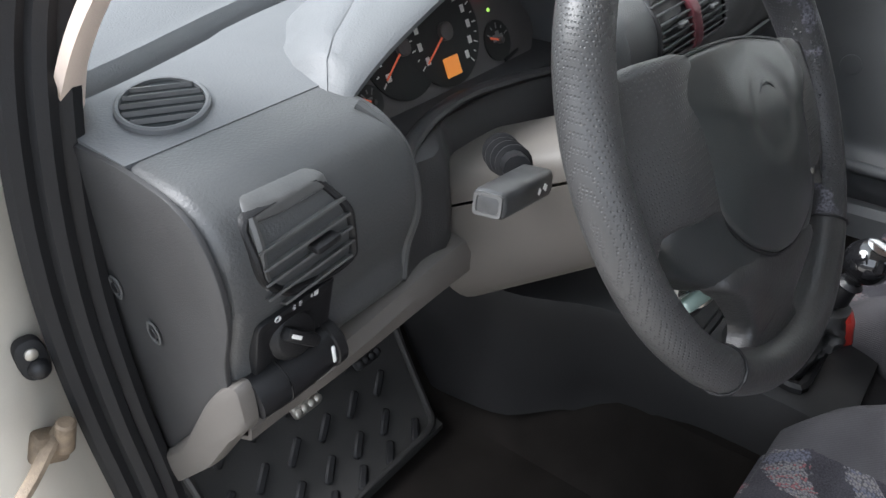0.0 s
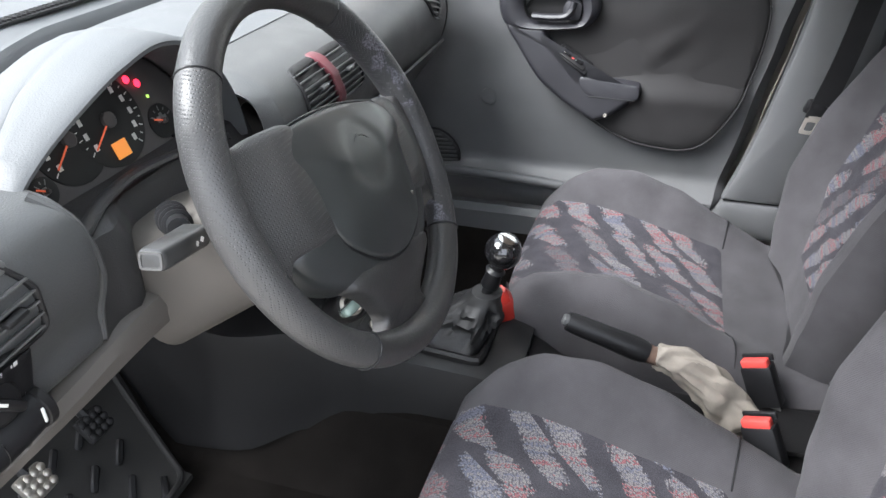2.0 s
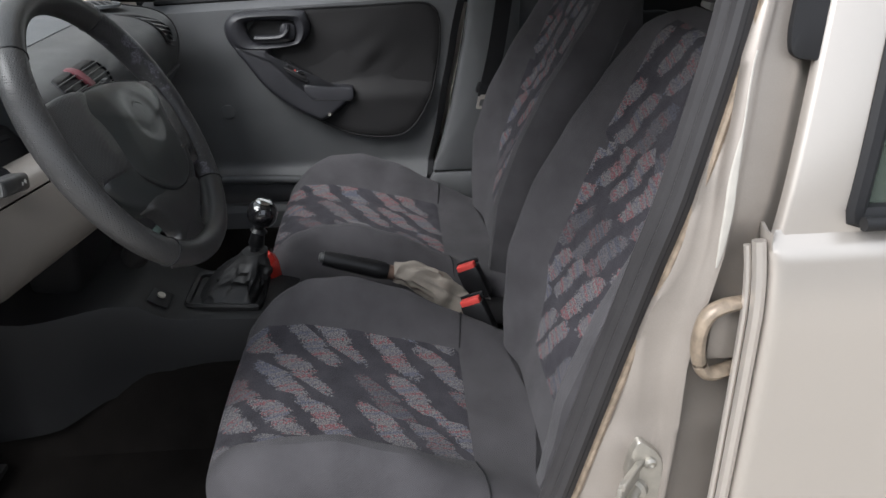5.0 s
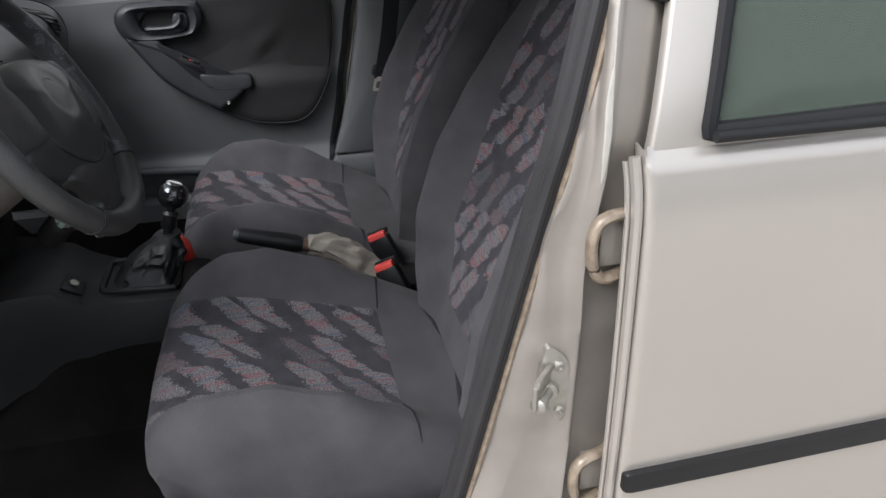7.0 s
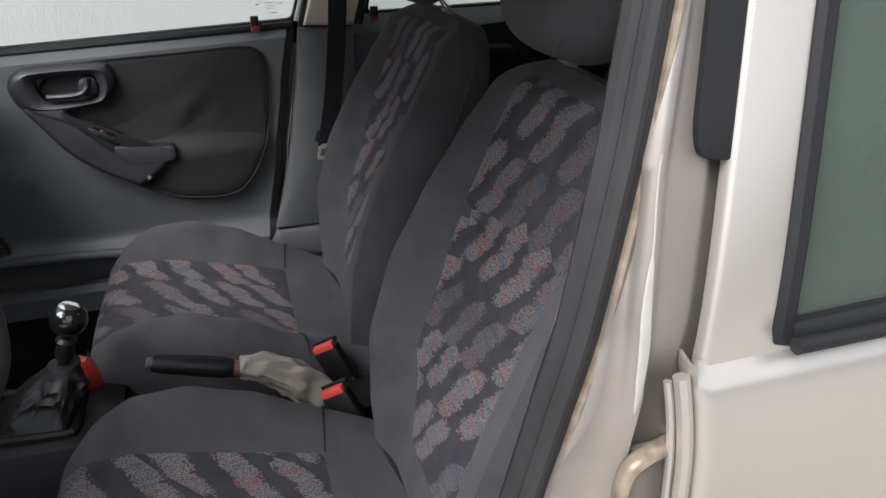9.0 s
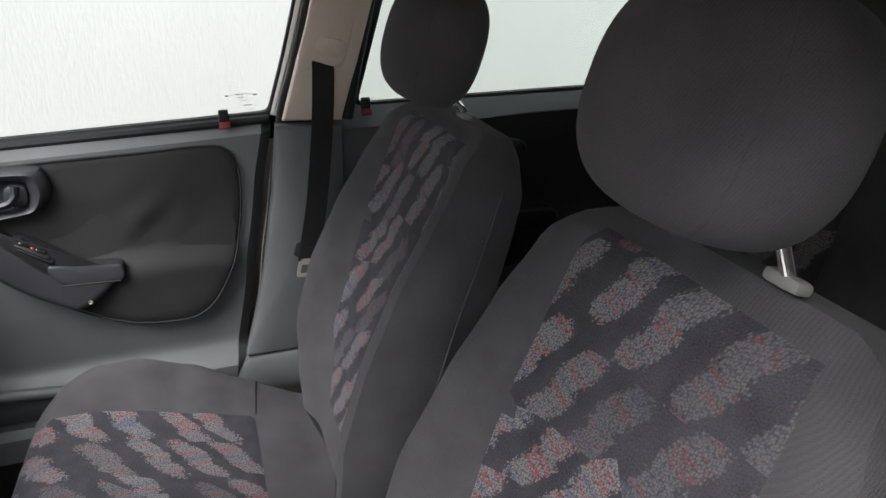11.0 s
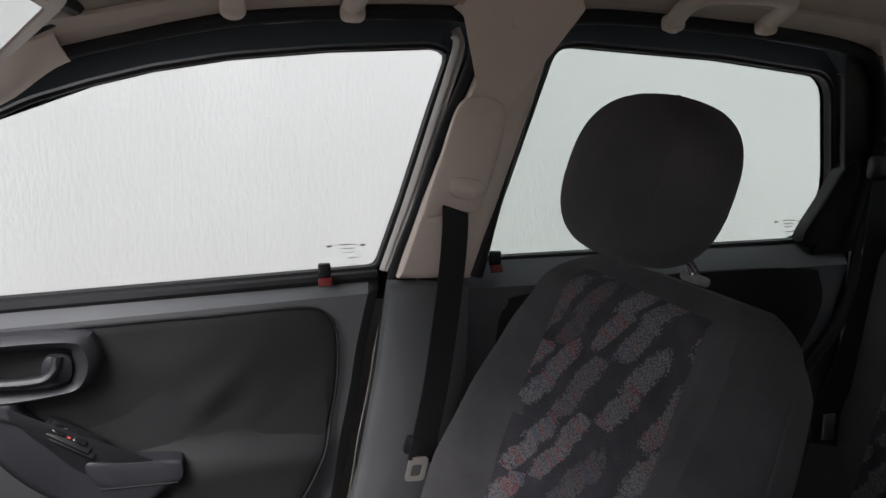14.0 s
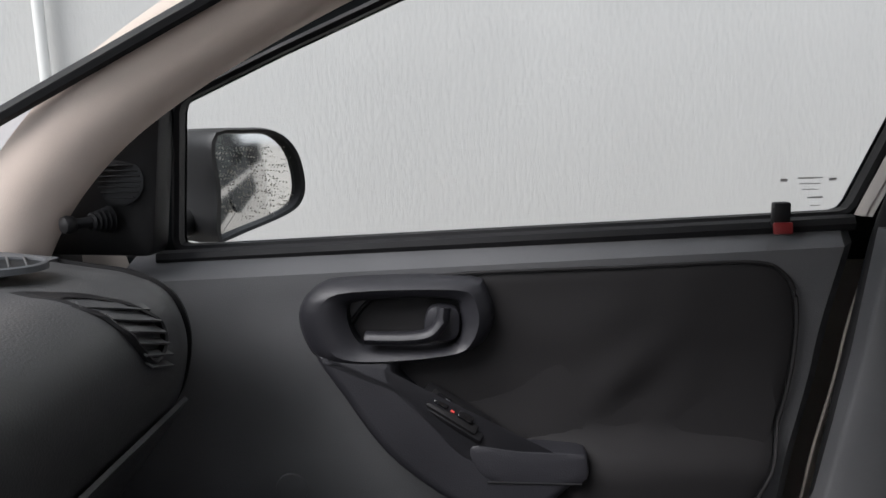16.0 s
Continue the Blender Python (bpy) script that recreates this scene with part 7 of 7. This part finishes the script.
def buckle(x, y, z, tilt):
    b = thing("belt_buckle", "black seat belt buckle with a red release button", "belt buckle", (x, y, z), group="seat belt buckles")
    m = Matrix.Translation((x, y, z)) @ Matrix.Rotation(radians(tilt), 4, "X") @ Matrix.Rotation(radians(12), 4, "Y") @ Matrix.Rotation(radians(72), 4, "Z")
    body = part("buckle_body", rbox((0.050, 0.028, 0.075), m @ Matrix.Translation((0, 0, -0.045)), 0.006, 2), BLACK, b)
    part("release_button", rbox((0.042, 0.017, 0.014), m @ Matrix.Translation((0, 0.004, -0.004)), 0.003), RED_PLASTIC, b, "red release button")
    part("button_frame", rbox((0.050, 0.006, 0.012), m @ Matrix.Translation((0, -0.012, -0.001)), 0.002), BLACK, b)
    part("stalk", strip([m @ Vector((0, 0, -0.085)), m @ Vector((0.005, -0.012, -0.14))], [m.to_3x3() @ Vector((0, 1, 0))], 0.035, 0.004), PALE, b, "grey plastic stalk")
    return b


buckle(0.062, 0.098, 0.468, -24)
buckle(-0.074, 0.102, 0.464, -24)

# seat belts on the passenger side
def belt(name_label, path, normals, width, at):
    b = thing("seat_belt", name_label, "seat belt", at, group="seat belts")
    part("webbing", strip(path, normals, width, 0.002), BELT, b)
    return b


bp = curve([(0.684, -0.078, 1.085), (0.664, -0.073, 1.04), (0.660, -0.064, 0.95), (0.660, -0.043, 0.80), (0.655, -0.021, 0.70), (0.650, -0.012, 0.665)], 4)
fb = belt("black front passenger seat belt hanging slack with its steel tongue", bp, [(-1, -0.25, 0.15)], 0.046, (0.68, -0.05, 1.06))
part("loop_cover", rbox((0.02, 0.062, 0.03), Matrix.Translation((0.660, -0.018, 0.683)) @ Matrix.Rotation(0.35, 4, "X"), 0.006), BLACK, fb)
part("tongue", ring_between(rounded([(-0.011, -0.016), (0.011, -0.016), (0.011, 0.020), (-0.011, 0.020)], 0.004, 3), rounded([(-0.006, -0.009), (0.006, -0.009), (0.006, 0.009), (-0.006, 0.009)], 0.003, 3), lambda u, v, h: Vector((0.646 - h + 0.2 * u, -0.004 + u * 1.4 - v * 0.25, 0.652 + v * 1.1)), [(0, -0.002), (0, 0.001), (0.5, 0.0015), (1, 0.001), (1, -0.002)], 32), SILVER, fb, "steel belt tongue")
rb = belt("black rear seat belt from a guide on the rear pillar", curve([(0.655, -0.895, 1.105), (0.645, -0.885, 1.06), (0.63, -0.86, 0.92), (0.615, -0.815, 0.78), (0.61, -0.775, 0.69), (0.60, -0.76, 0.62)], 4), [(-1, 0.35, 0.2)], 0.046, (0.655, -0.9, 1.1))
part("belt_guide", rbox((0.03, 0.075, 0.045), Matrix.Translation((0.660, -0.900, 1.118)), 0.012, 3), BLACK, rb)
part("tongue", rbox((0.006, 0.025, 0.05), Matrix.Translation((0.598, -0.765, 0.655)), 0.003), STEEL, rb)

# red and black clips on the window sills
def sill_clip(x, y, z):
    c = thing("window_clip", "small black and red clip on the window sill", "clip", (x, y, z), group="window clips")
    part("clip_body", rbox((0.012, 0.020, 0.028), Matrix.Translation((x - 0.002, y, z + 0.009)), 0.003), BLACK, c)
    part("clip_tag", rbox((0.006, 0.022, 0.014), Matrix.Translation((x - 0.010, y, z - 0.007)) @ Matrix.Rotation(0.25, 4, "Y"), 0.002), CLIP_RED, c, "red tag")


sill_clip(0.762, 0.120, 0.952)
sill_clip(0.765, -0.176, 0.957)

# grab handles over the passenger doors
def grab(y0, y1, x, z):
    g = thing("grab_handle", "beige plastic grab handle on the roof rail", "grab handle", (x, (y0 + y1) / 2, z), group="grab handles")
    out = curve([(x + 0.024, y0, z - 0.036), (x + 0.008, y0, z - 0.024), (x - 0.020, y0 + 0.002, z - 0.010), (x - 0.042, y0 - 0.010, z + 0.000), (x - 0.050, y0 - 0.036, z + 0.003), (x - 0.052, (y0 + y1) / 2, z + 0.005),
                 (x - 0.050, y1 + 0.036, z + 0.004), (x - 0.042, y1 + 0.010, z + 0.001), (x - 0.020, y1 - 0.002, z - 0.009), (x + 0.008, y1, z - 0.022), (x + 0.024, y1, z - 0.034)], 6)
    part("grip", tube(out, 0.0155, 14, flat=0.85), TRIM_BEIGE, g)
    for y in (y0, y1):
        part("foot", rbox((0.026, 0.034, 0.026), Matrix.Translation((x + 0.016, y, z - 0.030)), 0.009, 3), TRIM_BEIGE, g)


grab(0.246, 0.088, 0.606, 1.380)
grab(-0.416, -0.588, 0.612, 1.384)

# sun visor folded up at the front edge of the roof
visor = thing("sun_visor", "beige cloth sun visor with a vanity mirror, tilted down", "sun visor", (0.3, 0.45, 1.33))
vm = Matrix.Translation((0.30, 0.447, 1.285)) @ Matrix.Rotation(radians(45), 4, "X")
VO = rounded([(-0.28, -0.058), (0.115, -0.058), (0.135, 0.012), (0.14, 0.060), (-0.28, 0.060)], 0.028, 4)
von = lambda u, v, h: vm @ Vector((u, -h, v))
part("visor_flap", pad(VO, von, 0.016, 0.006, 0.001), TRIM_BEIGE, visor)
part("vanity_frame", band(rounded([(-0.19, -0.036), (0.075, -0.036), (0.075, 0.040), (-0.19, 0.040)], 0.008, 3), lambda u, v, h: von(u, v, h + 0.001), [(-0.004, 0.0), (-0.002, 0.003), (0.004, 0.003), (0.006, -0.001)]), TRIM_BEIGE, visor)
part("vanity_mirror", pad(rounded([(-0.19, -0.036), (0.075, -0.036), (0.075, 0.040), (-0.19, 0.040)], 0.008, 3), lambda u, v, h: von(u, v, h + 0.0025), 0.002, 0.0004), MIRROR, visor, "small vanity mirror", smooth=False)
part("visor_clip", rbox((0.012, 0.05, 0.012), Matrix.Translation((0.497, 0.392, 1.360)) @ Matrix.Rotation(0.4, 4, "Z"), 0.004), TRIM_BEIGE, visor)

# mirror corner, its knob, tweeter and the outside mirror
sail = thing("mirror_corner", "black plastic corner panel with tweeter grille and mirror knob", "corner panel", (0.71, 0.88, 0.95))
SAIL = rounded([(0.820, 1.108), (0.852, 0.930), (0.985, 0.935), (0.960, 0.985), (0.925, 1.030), (0.865, 1.078)], 0.012, 3)
sx_ = lambda u, v: 0.728 - 0.10 * (v - 0.95)
part("corner_plate", pad(SAIL, lambda u, v, h: Vector((sx_(u, v) - h, u, v)), 0.04, 0.006, 0.002), DASH_DARK, sail)
tm = axis((sx_(0, 1.02) - 0.004, 0.876, 1.02), (-1, -0.05, 0.12))
tw = part("tweeter", lathe([(0.027, 0), (0.027, 0.002), (0.023, 0.003), (0.001, 0.0025)], tm, 28), BLACK, sail)
for k in range(7):
    v = -0.018 + 0.006 * k
    part("slat", rbox((2 * math.sqrt(0.024 ** 2 - v * v), 0.0022, 0.002), tm @ Matrix.Translation((0, v, 0.0035)), 0.0005, 1), DASH_DARK, tw)
kp = Vector((sx_(0, 0.97) - 0.004, 0.893, 0.977))
kd = Vector((-0.75, 0.45, 0.0))
mk = part("mirror_knob", tube([kp, kp + kd * 0.03, kp + kd * 0.054], 0.008, 12, radii=[0.007, 0.006, 0.006]), BLACK, sail)
part("knob_tip", lathe([(0.004, -0.008), (0.009, -0.004), (0.0105, 0.002), (0.009, 0.007), (0.003, 0.010)], axis(kp + kd * 0.058, kd), 16), DASH_DARK, mk)
for k in range(5):
    part("bellows", lathe([(0.008, -0.002), (0.016 - 0.0014 * k, 0), (0.008, 0.002)], axis(kp + kd * (0.004 + 0.006 * k), kd), 18), RUBBER, mk)

mir = thing("door_mirror", "dark outside mirror wet with rain drops", "door mirror", (0.9, 0.82, 0.95))
MH = [Vector((0.786 + 0.62 * (q.x - 0.825), q.y)) for q in curve([(0.906, 1.068), (0.844, 1.077), (0.789, 1.071), (0.754, 1.040), (0.742, 0.99), (0.754, 0.958), (0.789, 0.941), (0.864, 0.924), (0.909, 0.918), (0.906, 0.99)], 5, closed=True)]
swing = lambda u: 1.25 * (0.786 - u)                 # the mirror faces the rear
part("housing", ring_between(MH, offset(MH, -0.009), lambda u, v, h: Vector((0.965 + swing(u) - 0.62 * h, u - 0.78 * h, v)), [(0, -0.09), (0, -0.01), (0.3, 0.002), (0.8, 0.0), (1, -0.012)], 48), BLACK, mir, "dark grey mirror housing")
part("housing_back", pad(offset(MH, -0.004), lambda u, v, h: Vector((1.02 + swing(u) + 0.62 * h, u + 0.068 + 0.78 * h, v)), 0.03, 0.02, 0.02), BLACK, mir)
part("mirror_glass", pad(offset(MH, -0.008), lambda u, v, h: Vector((0.972 + swing(u) - 0.62 * h, u + 0.009 - 0.78 * h, v)), 0.004, 0.0005), MIRROR, mir, "mirror glass", smooth=False)
rng = random.Random(8)
drops = []
for _ in range(260):
    y, z, r = rng.uniform(0.748, 0.826), rng.uniform(0.945, 1.050), rng.uniform(0.0005, 0.0016)
    drops.append(lathe([(r, 0), (r * 0.8, r * 0.5), (r * 0.3, r * 0.8)], axis((0.9695 + swing(y), y + 0.006, z), (-0.62, -0.78, 0)), 7))
part("rain_spray", joined(*drops), STEEL, mir, "small rain drops on the mirror glass")
part("mirror_arm", tube(curve([(0.80, 0.905, 0.935), (0.87, 0.90, 0.935), (0.95, 0.895, 0.945)], 5), 0.020, 12), BLACK, mir)

# rear bench
bench = thing("rear_seat", "dark cloth rear bench with two headrests", "rear seat", (0, -0.9, 0.3))
rows = []
for v in np.linspace(0, 0.64, 16):
    y = -0.72 - 0.42 * v * 0.6
    rows.append([Vector((x, y - 0.02 * math.cos(x * 9) - 0.05 * smooth(0.56, 0.64, v), 0.42 + v - 0.02 * smooth(0.5, 0.68, abs(x)))) for x in np.linspace(-0.66, 0.66, 34)])
part("rear_backrest", thick(grid(rows), 0.05), SEAT, bench)
for x0 in (0.10, -0.52):
    prow, uvs = [], []
    for v in np.linspace(0.10, 0.60, 22):
        y = -0.72 - 0.42 * v * 0.6
        xs = np.linspace(x0, x0 + 0.42, 18)
        prow.append([Vector((x, y + 0.004 - 0.02 * math.cos(x * 9) - 0.05 * smooth(0.56, 0.64, v), 0.42 + v - 0.02 * smooth(0.5, 0.68, abs(x)))) for x in xs])
        uvs.append([(-0.66 * x + 0.75 * v + 1.0, 0.75 * x + 0.66 * v + 1.0) for x in xs])
    part("backrest_panel", grid(prow, uvs=uvs), PATTERN, bench, "flecked cloth panel with red and blue threads")
part("rear_cushion", rbox((1.30, 0.48, 0.18), Matrix.Translation((0, -0.52, 0.36)), 0.05, 3), SEAT, bench)
for x in (-0.32, 0.32):
    rows = []
    for i in range(17):
        t = -math.pi / 2 + math.pi * i / 16
        cz, cr = math.copysign(abs(math.sin(t)) ** 0.75, math.sin(t)), abs(math.cos(t)) ** 0.6
        rows.append([Vector((x + 0.125 * cr * math.cos(a), -1.0 + 0.05 * cr * math.sin(a), 1.17 + 0.09 * cz)) for a in np.linspace(0, 2 * math.pi, 29)[:-1]])
    part("rear_headrest", grid(rows, closed=True, caps=True), SEAT, bench)
tagged(part("parcel_shelf", rbox((1.30, 0.45, 0.03), Matrix.Translation((0, -1.33, 1.0)), 0.01), SEAT), "dark parcel shelf behind the rear bench", "parcel shelf", kind="structure")

# floor mat and pedals
mat = thing("floor_mat", "black rubber floor mat with raised ribs", "floor mat", (-0.38, 1.0, 0.25))
mz = lambda y: 0.262 + 0.42 * smooth(1.00, 1.35, y)
MATO = rounded([(-0.62, 0.985), (-0.245, 0.985), (-0.185, 1.16), (-0.185, 1.33), (-0.62, 1.33)], 0.04, 4)
part("mat_body", thick(grid([[Vector((-0.62 + (0.375 + 0.06 * smooth(0.985, 1.16, v)) * s, v, mz(v))) for s in np.linspace(0, 1, 12)] for v in np.linspace(0.985, 1.33, 18)]), 0.010, (0, 0, -1)), MAT, mat)
part("mat_rim", tube([Vector((q.x, q.y, mz(q.y) + 0.002)) for q in offset(MATO, -0.006)], 0.006, 8, loop=True), MAT, mat)
for i in range(7):
    for j in range(9):
        u, v = -0.585 + 0.060 * i + 0.030 * (j % 2), 1.010 + 0.037 * j
        if u < -0.20 - 0.06 * (v < 1.16):
            part("rib", rbox((0.013, 0.044, 0.008), Matrix.Translation((u, v, mz(v) + 0.003)) @ Matrix.Rotation(math.atan2(mz(v + 0.02) - mz(v - 0.02), 0.04), 4, "X") @ Matrix.Rotation(-0.85, 4, "Z"), 0.003, 1), RUBBER, mat)
for x, w, skin in ((-0.446, 0.048, STEEL), (-0.325, 0.048, RUBBER)):
    p = thing("pedal", "foot pedal with a studded plate", "pedal", (x, 1.05, 0.42), group="pedals")
    pm = Matrix.Translation((x, 1.07, 0.43)) @ Matrix.Rotation(radians(-38), 4, "X")
    pp = part("pedal_pad", rbox((w, 0.014, 0.044), pm, 0.005), skin, p, "steel pedal plate" if skin == STEEL else "black rubber pedal pad")
    for a in range(4):
        for c_ in range(3):
            part("stud", lathe([(0.006, 0), (0.006, 0.002), (0.003, 0.004)], pm @ Matrix.Translation((-0.018 + 0.012 * a, -0.007, -0.013 + 0.013 * c_)) @ Matrix.Rotation(radians(90), 4, "X"), 10), skin, pp)
    part("pedal_arm", tube(curve([(x, 1.078, 0.44), (x, 1.14, 0.52), (x, 1.18, 0.66)], 4), 0.008, 8), BLACK, p)

# small printed maker's marks on the side windows, unreadable: plain bars
def glass_print(y, z, place, mirrored=1):
    g = thing("window_print", "faint printed mark on the window glass", "window print", place(y, z, 0.003), group="window prints")
    bars = ((0.0, 0.0, 0.010, 0.006), (-0.026, 0.002, 0.034, 0.003), (-0.026, -0.005, 0.030, 0.002), (-0.024, -0.012, 0.024, 0.002), (-0.056, 0.0, 0.010, 0.006), (-0.016, -0.022, 0.022, 0.0035), (-0.014, -0.032, 0.016, 0.002))
    for dy, dz, w, h in bars:
        w, h = 0.85 * w, 0.6 * h
        part("printed_bar", pad(rounded([(y - dy - w / 2, z + dz - h / 2), (y - dy + w / 2, z + dz - h / 2), (y - dy + w / 2, z + dz + h / 2), (y - dy - w / 2, z + dz + h / 2)], 0.001, 1), lambda u, v, h_: place(u, v, 0.0015 + h_), 0.0006, 0.0001), FAINT_PRINT, g)


glass_print(0.052, 0.998, on_glass)
glass_print(-0.828, 1.006, on_glass)
glass_print(-1.094, 1.034, lambda u, v, h: Vector((TX(v) + 0.034 - h, u, v)))
